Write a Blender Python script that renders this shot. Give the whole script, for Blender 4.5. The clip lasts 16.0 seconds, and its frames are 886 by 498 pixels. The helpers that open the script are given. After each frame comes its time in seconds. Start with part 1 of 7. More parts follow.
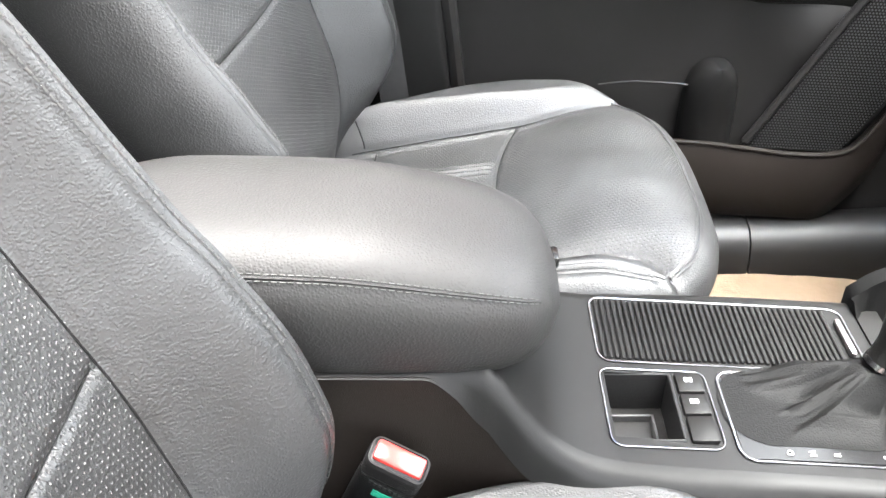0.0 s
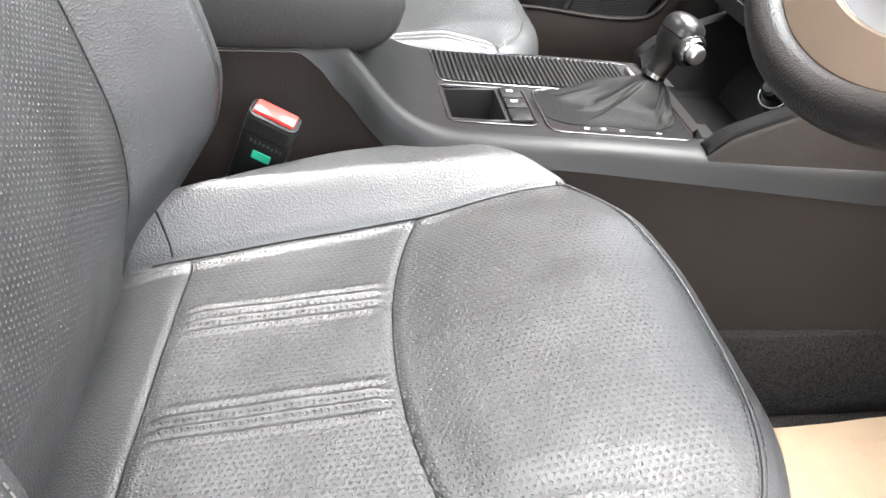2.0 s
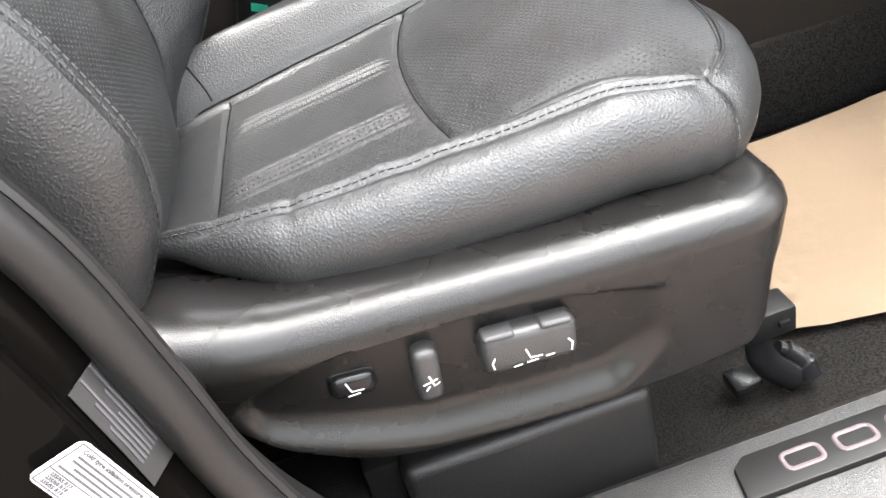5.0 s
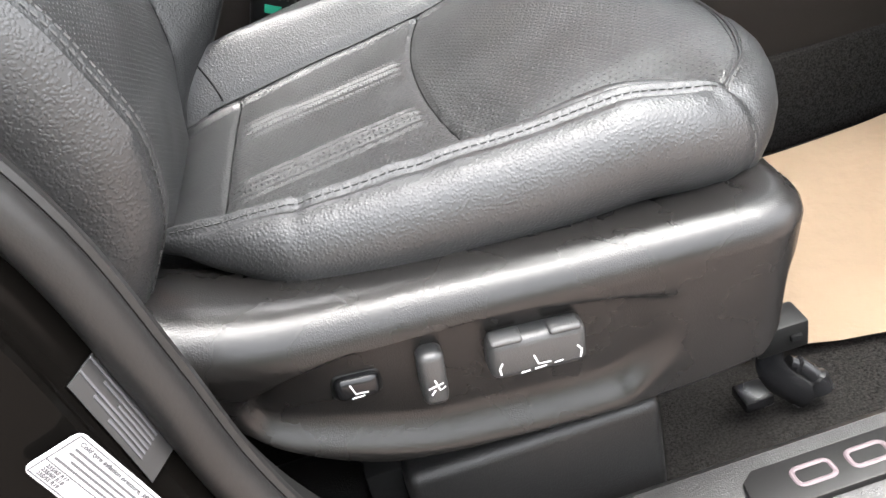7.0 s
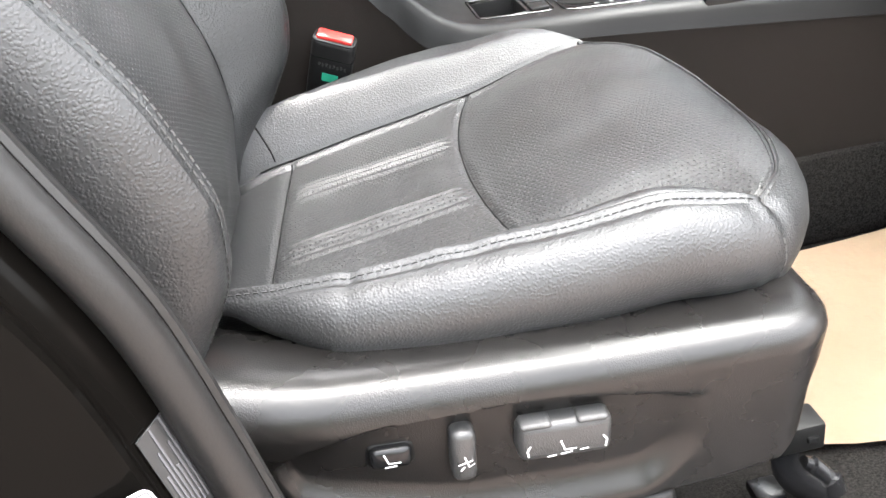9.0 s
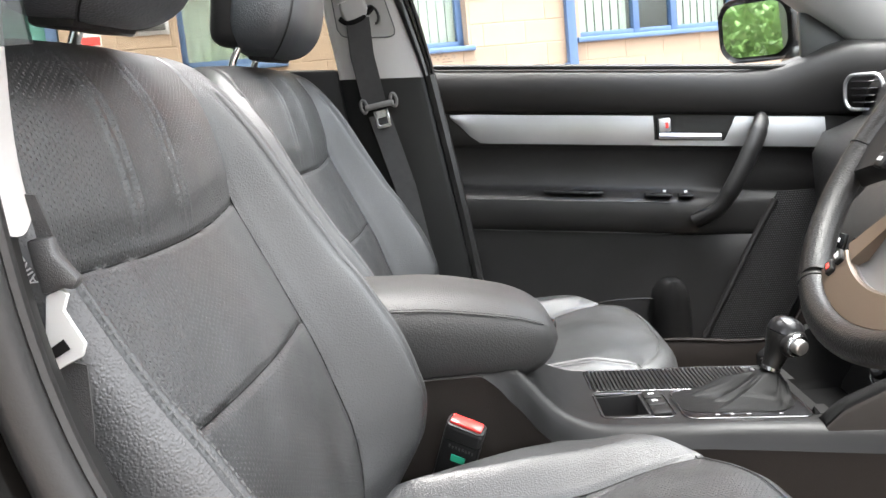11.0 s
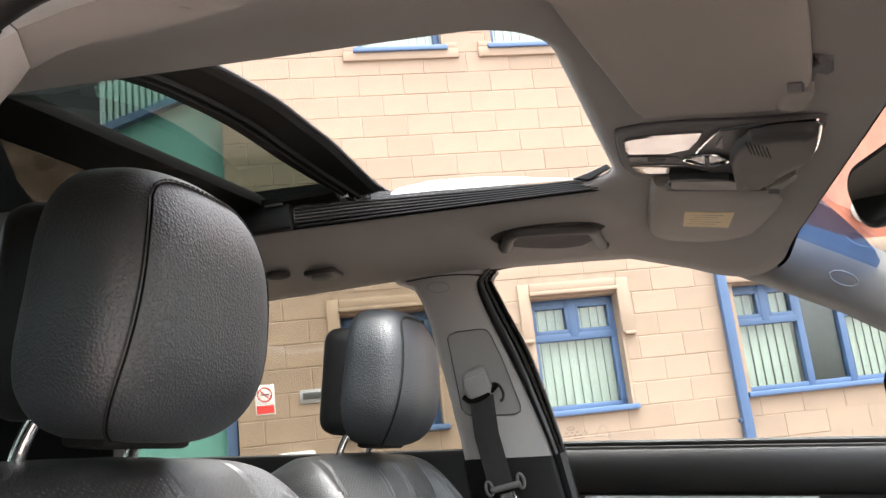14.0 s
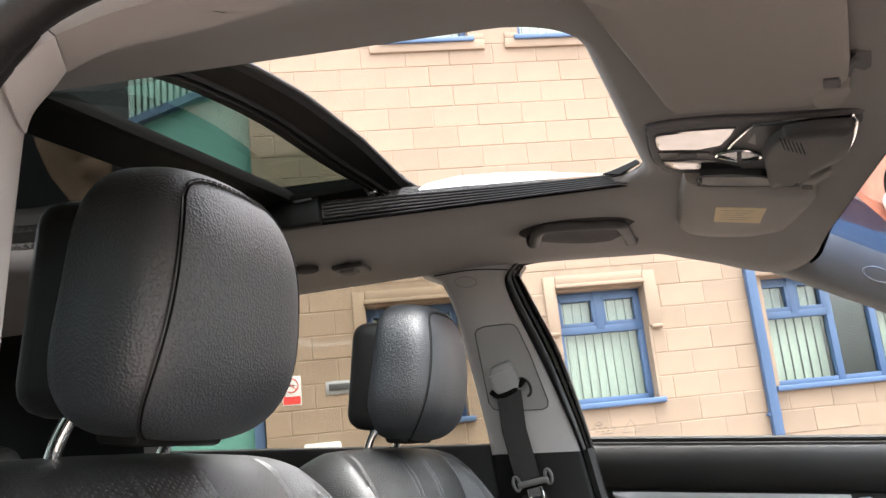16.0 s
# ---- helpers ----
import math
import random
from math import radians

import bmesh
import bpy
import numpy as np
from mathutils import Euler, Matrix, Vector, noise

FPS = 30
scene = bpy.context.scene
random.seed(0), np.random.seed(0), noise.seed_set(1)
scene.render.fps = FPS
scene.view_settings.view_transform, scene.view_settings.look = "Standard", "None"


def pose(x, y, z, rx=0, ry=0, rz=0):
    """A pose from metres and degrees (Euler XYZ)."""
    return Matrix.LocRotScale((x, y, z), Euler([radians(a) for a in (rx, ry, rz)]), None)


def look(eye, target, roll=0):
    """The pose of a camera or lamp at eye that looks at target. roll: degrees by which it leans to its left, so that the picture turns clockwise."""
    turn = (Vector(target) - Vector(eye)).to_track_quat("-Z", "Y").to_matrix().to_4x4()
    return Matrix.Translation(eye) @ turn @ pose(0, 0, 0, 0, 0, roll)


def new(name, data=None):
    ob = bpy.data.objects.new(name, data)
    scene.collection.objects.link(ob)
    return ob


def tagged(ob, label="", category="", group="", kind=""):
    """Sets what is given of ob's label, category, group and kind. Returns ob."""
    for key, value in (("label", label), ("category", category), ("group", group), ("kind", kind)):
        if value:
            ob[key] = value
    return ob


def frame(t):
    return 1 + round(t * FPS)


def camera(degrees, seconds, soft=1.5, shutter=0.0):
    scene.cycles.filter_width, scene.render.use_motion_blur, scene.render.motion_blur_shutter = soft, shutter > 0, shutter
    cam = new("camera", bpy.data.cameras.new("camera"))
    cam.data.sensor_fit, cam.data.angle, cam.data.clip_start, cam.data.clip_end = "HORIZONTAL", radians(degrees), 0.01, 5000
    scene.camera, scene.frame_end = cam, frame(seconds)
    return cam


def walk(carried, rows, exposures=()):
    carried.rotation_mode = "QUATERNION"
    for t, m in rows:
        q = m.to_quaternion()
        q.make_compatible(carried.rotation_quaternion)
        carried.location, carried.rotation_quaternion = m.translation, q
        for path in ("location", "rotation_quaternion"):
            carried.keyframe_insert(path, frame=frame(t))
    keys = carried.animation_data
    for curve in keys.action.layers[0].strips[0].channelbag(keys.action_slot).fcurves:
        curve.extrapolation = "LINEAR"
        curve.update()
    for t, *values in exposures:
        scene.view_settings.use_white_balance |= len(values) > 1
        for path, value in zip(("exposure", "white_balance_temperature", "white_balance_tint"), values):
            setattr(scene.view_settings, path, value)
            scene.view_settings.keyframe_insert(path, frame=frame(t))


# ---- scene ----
cam = camera(52.8, 16.0)
PATH = [
    (0, (0.024, -0.591, 1.253), (-0.017, 1.046, 0.103), -0.9),
    (0.5, (0.03, -0.641, 1.225), (0.042, 0.98, 0.054), 0.2),
    (1, (0.008, -0.745, 1.165), (0.133, 0.882, 0.008), 2.6),
    (1.5, (0.001, -0.815, 1.133), (0.27, 0.802, -0.013), 4.9),
    (2, (0.009, -0.891, 1.097), (0.297, 0.751, -0.008), 4.6),
    (2.5, (-0.001, -0.976, 1.042), (0.324, 0.644, -0.085), 5.5),
    (3, (-0.002, -1.05, 0.994), (0.323, 0.559, -0.149), 3.8),
    (3.5, (-0.007, -1.086, 0.964), (0.32, 0.522, -0.179), -3.0),
    (4, (-0.006, -1.1, 0.979), (0.197, 0.532, -0.159), -12.9),
    (4.5, (-0.007, -1.105, 0.979), (0.147, 0.541, -0.146), -15.7),
    (7, (-0.011, -1.101, 0.968), (0.137, 0.57, -0.121), -14.4),
    (7.5, (-0.011, -1.101, 0.969), (0.143, 0.57, -0.118), -14.1),
    (8, (-0.011, -1.102, 0.967), (0.154, 0.567, -0.122), -13.3),
    (8.2, (-0.011, -1.102, 0.965), (0.157, 0.567, -0.124), -12.7),
    (10.3, (-0.053, -1.156, 1.129), (-0.029, 0.755, 0.538), -4.9),
    (10.5, (-0.043, -1.159, 1.137), (-0.061, 0.771, 0.615), -5.1),
    (11, (0.001, -1.153, 1.129), (-0.06, 0.817, 0.789), -5.7),
    (11.5, (0.041, -1.123, 1.119), (-0.069, 0.87, 0.988), -6.5),
    (12, (0.071, -1.083, 1.139), (-0.13, 0.9, 1.298), -8.2),
    (12.5, (0.079, -1.058, 1.162), (-0.203, 0.892, 1.509), -8.0),
    (13, (0.087, -1.055, 1.162), (-0.206, 0.874, 1.603), -7.9),
    (13.5, (0.088, -1.052, 1.162), (-0.229, 0.862, 1.648), -7.2),
    (14, (0.086, -1.052, 1.165), (-0.255, 0.86, 1.642), -6.6),
    (14.5, (0.085, -1.049, 1.166), (-0.275, 0.858, 1.648), -6.3),
    (15, (0.085, -1.052, 1.168), (-0.294, 0.853, 1.646), -6.1),
    (15.5, (0.083, -1.051, 1.169), (-0.309, 0.853, 1.64), -6.0),
    (16, (0.082, -1.052, 1.172), (-0.317, 0.853, 1.637), -6.1),
]
EXPOSURES = [(0.0, 4.95), (1.0, 4.95), (2.0, 4.8), (3.0, 4.22), (4.5, 4.08), (8.0, 4.08), (10.3, 4.95), (11.0, 4.15), (12.0, 3.55), (16.0, 3.55)]
walk(cam, [(t, look(eye, target, roll)) for t, eye, target, roll in PATH], EXPOSURES)

# ---- light: overcast daylight ----
world = bpy.data.worlds.new("sky")
scene.world = world
world.use_nodes = True
wn = world.node_tree.nodes
sky = wn.new("ShaderNodeTexSky")
sky.sky_type = "NISHITA"
sky.sun_disc = False
SUN_EL, SUN_AZ = 81.0, 82.0
sky.sun_elevation, sky.sun_rotation = radians(SUN_EL), radians(SUN_AZ)
sky.air_density, sky.dust_density, sky.ozone_density = 1.0, 6.0, 0.6
cloud = wn.new("ShaderNodeHueSaturation")
cloud.inputs["Saturation"].default_value = 0.22
world.node_tree.links.new(sky.outputs[0], cloud.inputs["Color"])
world.node_tree.links.new(cloud.outputs[0], wn["Background"].inputs[0])
wn["Background"].inputs[1].default_value = 0.15
sun = new("sun", bpy.data.lights.new("sun", "SUN"))
sun.data.energy, sun.data.angle, sun.data.color = 0.62, radians(60), (1.0, 0.97, 0.93)
sun.matrix_world = look((1.5, 0.2, 11), (0, 0, 1))

# ---- materials ----
MATS = {}


def mat(name, color, rough=0.5, metal=0.0, grain=None, stain=0.12, stain_size=9.0, coat=0.0, spec=0.5, sheen=0.0):
    """A surface with colour wear at a large scale and relief at a small one. grain: (size in 1/m, depth in m, kind)."""
    m = bpy.data.materials.new(name)
    m.use_nodes = True
    nt = m.node_tree
    n, lk = nt.nodes, nt.links
    b = n["Principled BSDF"]
    b.inputs["Roughness"].default_value = rough
    b.inputs["Metallic"].default_value = metal
    b.inputs["Specular IOR Level"].default_value = spec
    b.inputs["Coat Weight"].default_value = coat
    b.inputs["Coat Roughness"].default_value = 0.05
    b.inputs["Sheen Weight"].default_value = sheen
    tc = n.new("ShaderNodeTexCoord")
    big = n.new("ShaderNodeTexNoise")
    big.inputs["Scale"].default_value = stain_size
    big.inputs["Detail"].default_value = 6
    lk.new(tc.outputs["Object"], big.inputs["Vector"])
    ramp = n.new("ShaderNodeMapRange")
    ramp.inputs[1].default_value, ramp.inputs[2].default_value = 0.3, 0.7
    ramp.inputs[3].default_value, ramp.inputs[4].default_value = 1 - stain, 1 + stain
    lk.new(big.outputs[0], ramp.inputs[0])
    mul = n.new("ShaderNodeMix")
    mul.data_type, mul.blend_type = "RGBA", "MULTIPLY"
    mul.inputs[0].default_value = 1
    mul.inputs[6].default_value = (*color, 1)
    lk.new(ramp.outputs[0], mul.inputs[7])
    lk.new(mul.outputs[2], b.inputs["Base Color"])
    rr = n.new("ShaderNodeMapRange")
    rr.inputs[1].default_value, rr.inputs[2].default_value = 0.3, 0.7
    rr.inputs[3].default_value, rr.inputs[4].default_value = max(0.02, rough * 0.88), min(1, rough * 1.12)
    lk.new(big.outputs[0], rr.inputs[0])
    lk.new(rr.outputs[0], b.inputs["Roughness"])
    if grain:
        size, depth, kind = grain
        bump = n.new("ShaderNodeBump")
        bump.inputs["Distance"].default_value = depth
        bump.inputs["Strength"].default_value = 1.0
        if kind == "leather":
            v = n.new("ShaderNodeTexVoronoi")
            v.feature = "SMOOTH_F1"
            v.inputs["Smoothness"].default_value = 0.12
            v.inputs["Scale"].default_value = size
            w = n.new("ShaderNodeTexNoise")
            w.inputs["Scale"].default_value = size * 0.4
            w.inputs["Detail"].default_value = 3
            lk.new(tc.outputs["Object"], w.inputs["Vector"])
            mx = n.new("ShaderNodeMix")
            mx.data_type, mx.blend_type = "RGBA", "LINEAR_LIGHT"
            mx.inputs[0].default_value = 0.0011
            lk.new(tc.outputs["Object"], mx.inputs[6])
            lk.new(w.outputs[1], mx.inputs[7])
            lk.new(mx.outputs[2], v.inputs["Vector"])
            dome = n.new("ShaderNodeMapRange")
            dome.interpolation_type = "SMOOTHERSTEP"
            dome.inputs[1].default_value, dome.inputs[2].default_value = 0.75, 0.12
            lk.new(v.outputs["Distance"], dome.inputs[0])
            lk.new(dome.outputs[0], bump.inputs["Height"])
        else:
            w = n.new("ShaderNodeTexNoise")
            w.inputs["Scale"].default_value = size
            w.inputs["Detail"].default_value = 2 if kind == "fine" else 8
            lk.new(tc.outputs["Object"], w.inputs["Vector"])
            lk.new(w.outputs[0], bump.inputs["Height"])
        lk.new(bump.outputs[0], b.inputs["Normal"])
    MATS[name] = m
    return m


def perforate(m, pitch=0.0050, radius=0.0009, axes=(0, 1)):
    """Rows of small punched holes, in plan, over a leather."""
    nt = m.node_tree
    n, lk = nt.nodes, nt.links
    b = n["Principled BSDF"]
    old = b.inputs["Normal"].links[0].from_node
    tc = n.new("ShaderNodeTexCoord")
    sep = n.new("ShaderNodeSeparateXYZ")
    lk.new(tc.outputs["Object"], sep.inputs[0])

    def math_node(op, a, c=None):
        q = n.new("ShaderNodeMath")
        q.operation = op
        for i, s in enumerate((a, c)):
            if s is None:
                continue
            if isinstance(s, (int, float)):
                q.inputs[i].default_value = s
            else:
                lk.new(s, q.inputs[i])
        return q.outputs[0]

    u = math_node("DIVIDE", sep.outputs[axes[0]], pitch)
    v = math_node("DIVIDE", sep.outputs[axes[1]], pitch)
    row = math_node("FLOOR", v)
    off = math_node("MULTIPLY", math_node("MODULO", math_node("ABSOLUTE", row), 2), 0.5)
    fu = math_node("SUBTRACT", math_node("FRACT", math_node("ADD", u, off)), 0.5)
    fv = math_node("SUBTRACT", math_node("FRACT", v), 0.5)
    d = math_node("SQRT", math_node("ADD", math_node("MULTIPLY", fu, fu), math_node("MULTIPLY", fv, fv)))
    hole = n.new("ShaderNodeMapRange")
    hole.inputs[1].default_value, hole.inputs[2].default_value = radius / pitch * 0.7, radius / pitch * 1.3
    hole.inputs[3].default_value, hole.inputs[4].default_value = 0, 1
    lk.new(d, hole.inputs[0])
    bump = n.new("ShaderNodeBump")
    bump.inputs["Distance"].default_value = 0.0008
    lk.new(hole.outputs[0], bump.inputs["Height"])
    lk.new(old.outputs[0], bump.inputs["Normal"])
    lk.new(bump.outputs[0], b.inputs["Normal"])
    # holes take a plain grey of their own
    hole_tone = n.new("ShaderNodeMix")
    hole_tone.data_type = "RGBA"
    lk.new(hole.outputs[0], hole_tone.inputs[0])
    hole_tone.inputs[6].default_value = (0.038, 0.038, 0.039, 1)
    lk.new(b.inputs["Base Color"].links[0].from_socket, hole_tone.inputs[7])
    lk.new(hole_tone.outputs[2], b.inputs["Base Color"])


leather = mat("black_leather", (0.0155, 0.0159, 0.0163), 0.46, grain=(470, 0.00020, "leather"), stain=0.2, stain_size=14, spec=0.60)
# lighter, bluer copy of the seat leather: cool skylight is put into its colour
leather_head = mat("skylit_headrest_leather", (0.0240, 0.0275, 0.0320), 0.48, grain=(400, 0.00030, "leather"), stain=0.12, stain_size=14, spec=0.85)
leather_perf = mat("perforated_leather", (0.0140, 0.0140, 0.0140), 0.46, grain=(450, 0.00020, "leather"), stain=0.25, stain_size=14, spec=0.62)
perforate(leather_perf)
grille_mat = mat("speaker_grille_mesh", (0.0055, 0.0052, 0.0050), 0.6, grain=(900, 0.00008, "leather"), spec=0.08)
perforate(grille_mat, 0.0046, 0.0013, axes=(0, 2))
leather_perf_back = mat("perforated_leather_back", (0.0140, 0.0140, 0.0140), 0.46, grain=(450, 0.00020, "leather"), stain=0.25, stain_size=14, spec=0.62)
perforate(leather_perf_back, axes=(2, 1))
leather_coarse = mat("armrest_leather", (0.0185, 0.0182, 0.0180), 0.60, grain=(430, 0.00018, "leather"), stain=0.1, stain_size=12, spec=0.33)
leather_thin = mat("gaiter_leather", (0.0045, 0.0045, 0.0045), 0.5, grain=(500, 0.00015, "leather"), stain=0.15, stain_size=20, spec=0.08)
seam_dark = mat("seam", (0.006, 0.006, 0.006), 0.8, spec=0.1)
thread = mat("thread", (0.042, 0.042, 0.041), 0.6)
thread_head = mat("headrest_thread", (0.007, 0.007, 0.007), 0.6)
rose = mat("silver_rose_print", (0.055, 0.040, 0.044), 0.45)
# near-black that puts the shade of slots, holes and gaps into colour
dark = mat("hollow_shade", (0.004, 0.004, 0.004), 0.9, spec=0.1)
plastic = mat("black_plastic", (0.0072, 0.0070, 0.0070), 0.42, grain=(800, 0.00012, "leather"), stain=0.15, spec=0.32)
shield_plastic = mat("shield_plastic", (0.0075, 0.0070, 0.0067), 0.27, grain=(900, 0.00006, "leather"), stain=0.12, stain_size=18, spec=0.36)
switch_grey = mat("switch_grey_plastic", (0.026, 0.026, 0.026), 0.36, grain=(900, 0.00008, "leather"), stain=0.1, spec=0.4)
door_trim = mat("door_trim_plastic", (0.0115, 0.0110, 0.0107), 0.46, grain=(900, 0.00012, "leather"), stain=0.15, spec=0.22)
# blacker than the console plastic: shade of the hollow is put into the colour
pocket_shade = mat("pocket_shade_black", (0.004, 0.004, 0.004), 0.8, spec=0.05, grain=(900, 0.00012, "leather"))
mid_grey = mat("mid_grey_plastic", (0.25, 0.247, 0.242), 0.5, grain=(900, 0.00012, "leather"), stain=0.05)
jamb = mat("jamb_paint", (0.002, 0.0018, 0.0016), 0.10, spec=0.04, stain=0.05)
plastic_smooth = mat("satin_black_plastic", (0.0062, 0.0061, 0.0060), 0.46, stain=0.18, spec=0.17, grain=(600, 0.00006, "fine"))
plastic_gloss = mat("gloss_black_plastic", (0.006, 0.006, 0.0064), 0.26, stain=0.1, spec=0.3)
plastic_brown = mat("side_panel_plastic", (0.0125, 0.0102, 0.0088), 0.55, grain=(900, 0.00012, "leather"), spec=0.14)
bezel_brown = mat("brown_satin_metal", (0.085, 0.062, 0.045), 0.38, metal=0.55, stain=0.1)
silver_dark = mat("satin_silver_grey", (0.22, 0.22, 0.225), 0.33, metal=0.8, stain=0.06)
paint = mat("black_car_paint", (0.006, 0.0055, 0.005), 0.12, coat=1.0, stain=0.05)
roof_plastic = mat("matt_black_plastic", (0.0045, 0.0042, 0.0040), 0.55, stain=0.15, spec=0.12, grain=(900, 0.00006, "fine"))
grip_grey = mat("grip_plastic", (0.048, 0.047, 0.046), 0.6, grain=(900, 0.00008, "fine"), stain=0.05, spec=0.3)
handle_grey = mat("handle_plastic", (0.115, 0.112, 0.110), 0.6, grain=(900, 0.00008, "fine"), stain=0.05, spec=0.3)
rubber = mat("rubber_seal", (0.0085, 0.0082, 0.0080), 0.42, grain=(300, 0.0002, "fine"), spec=0.3)
rim_leather = mat("rim_leather", (0.007, 0.0066, 0.0062), 0.34, grain=(500, 0.00015, "leather"), spec=0.3)
silver = mat("brushed_silver_trim", (0.30, 0.30, 0.305), 0.42, metal=0.75, stain=0.05, grain=(700, 0.00006, "fine"))
chrome = mat("chrome", (0.8, 0.8, 0.8), 0.1, metal=1.0, stain=0.03)
dark_chrome = mat("smoked_chrome", (0.16, 0.16, 0.165), 0.25, metal=1.0, stain=0.05)
lens_mat = mat("lamp_reflector", (0.45, 0.44, 0.43), 0.16, metal=1.0, stain=0.15, stain_size=40)
steel = mat("steel", (0.42, 0.41, 0.40), 0.34, metal=1.0, stain=0.1)
rim_perf = mat("perforated_rim_leather", (0.006, 0.0058, 0.0056), 0.45, grain=(420, 0.0002, "leather"), spec=0.22)
white_steel = mat("bright_steel", (0.72, 0.72, 0.70), 0.35, metal=0.6, stain=0.04)
headliner_mat = mat("grey_headliner", (0.205, 0.190, 0.180), 0.95, grain=(1500, 0.0005, "fine"), stain=0.06, sheen=0.15)
visor_mat = mat("visor_fabric", (0.25, 0.228, 0.208), 0.95, grain=(1500, 0.0005, "fine"), stain=0.05, sheen=0.1)
# handle recess: its shade is painted as dark grey; the hook cap shares it
recess_shade = mat("recess_shade_grey", (0.040, 0.038, 0.037), 0.9, grain=(1500, 0.0004, "fine"), stain=0.05)
pillar_mat = mat("light_grey_trim", (0.36, 0.352, 0.342), 0.6, grain=(900, 0.00012, "leather"), stain=0.05)
# darker copy of the light grey trim; windscreen pillar's shade is in the colour
pillar_trim_dim = mat("pillar_trim_dim", (0.175, 0.172, 0.168), 0.75, grain=(900, 0.00012, "leather"), stain=0.05)
grey_flap = mat("flap_plastic", (0.036, 0.035, 0.034), 0.55, grain=(900, 0.00008, "fine"), stain=0.06, spec=0.3)
grey_dark = mat("dark_grey_plastic", (0.035, 0.035, 0.035), 0.45, grain=(900, 0.00012, "leather"), stain=0.06)
carpet = mat("black_carpet", (0.013, 0.0122, 0.0115), 1.0, grain=(900, 0.003, "rough"), stain=0.75, stain_size=420, spec=0.02)
label_paper = mat("label_paper", (0.34, 0.34, 0.345), 0.5, stain=0.03)
paper = mat("kraft_paper", (0.26, 0.187, 0.124), 0.85, grain=(60, 0.002, "rough"), stain=0.06, stain_size=5)
webbing = mat("belt_webbing", (0.02, 0.0195, 0.0195), 0.75, grain=(900, 0.0006, "fine"), stain=0.1, stain_size=60)
# grey for the tyre label's reflection in the gloss jamb
reflection_grey = mat("label_reflection_grey", (0.015, 0.0155, 0.016), 0.45, stain=0.05)
red = mat("red_plastic", (0.50, 0.035, 0.03), 0.25, stain=0.05)
green = mat("green_label", (0.02, 0.30, 0.18), 0.5, stain=0.05)
# stands in for sky glare on the black roof's edge
glare_white = mat("glare_white", (0.80, 0.80, 0.80), 0.35, stain=0.03)
white = mat("white_label", (0.55, 0.55, 0.54), 0.5, stain=0.04)
ink = mat("label_ink", (0.05, 0.05, 0.055), 0.6)
white_ink = mat("white_print", (0.45, 0.45, 0.45), 0.5)
cream = mat("cream_label", (0.55, 0.42, 0.22), 0.6, stain=0.08, stain_size=120)
mirror_mat = mat("mirror", (0.85, 0.86, 0.86), 0.02, metal=1.0, stain=0.01)
stone = mat("cream_stone", (0.228, 0.168, 0.121), 0.9, grain=(90, 0.0035, "rough"), stain=0.10, stain_size=3)
stone_trim = mat("dressed_stone", (0.240, 0.178, 0.129), 0.88, grain=(120, 0.004, "rough"), stain=0.08, stain_size=2)
mortar = mat("mortar", (0.245, 0.182, 0.132), 0.95, grain=(200, 0.004, "rough"))
rubble = mat("rubble_stone", (0.26, 0.17, 0.115), 0.9, grain=(4.5, 0.03, "leather"), stain=0.25, stain_size=5)
blue = mat("blue_frame_paint", (0.045, 0.088, 0.175), 0.45, stain=0.06, stain_size=3)
blind = mat("vertical_blind", (0.45, 0.45, 0.39), 0.8, stain=0.05, stain_size=2)
teal = mat("teal_panel", (0.10, 0.27, 0.23), 0.4, stain=0.08, stain_size=0.8)
teal_rib = mat("pale_ribbed_cladding", (0.28, 0.38, 0.36), 0.5, stain=0.08, stain_size=1.5)
brick_mat = mat("red_brick", (0.26, 0.085, 0.05), 0.9, grain=(150, 0.005, "rough"), stain=0.25, stain_size=6)
asphalt = mat("brown_block_paving", (0.145, 0.112, 0.096), 0.9, grain=(120, 0.006, "rough"), stain=0.3, stain_size=0.7)
leafy = mat("leaf", (0.05, 0.11, 0.02), 0.6, stain=0.5, stain_size=5)
# dark grey puts the rooms' dimness into their colour; also used as bark
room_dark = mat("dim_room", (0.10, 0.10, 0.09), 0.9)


def vary(m, amount):
    """Each piece a shade of its own."""
    n, lk = m.node_tree.nodes, m.node_tree.links
    b = n["Principled BSDF"]
    src = b.inputs["Base Color"].links[0].from_socket
    oi = n.new("ShaderNodeObjectInfo")
    mr = n.new("ShaderNodeMapRange")
    mr.inputs[3].default_value, mr.inputs[4].default_value = 1 - amount, 1 + amount
    lk.new(oi.outputs["Random"], mr.inputs[0])
    mx = n.new("ShaderNodeMix")
    mx.data_type, mx.blend_type = "RGBA", "MULTIPLY"
    mx.inputs[0].default_value = 1
    lk.new(src, mx.inputs[6])
    lk.new(mr.outputs[0], mx.inputs[7])
    lk.new(mx.outputs[2], b.inputs["Base Color"])


vary(stone, 0.07)


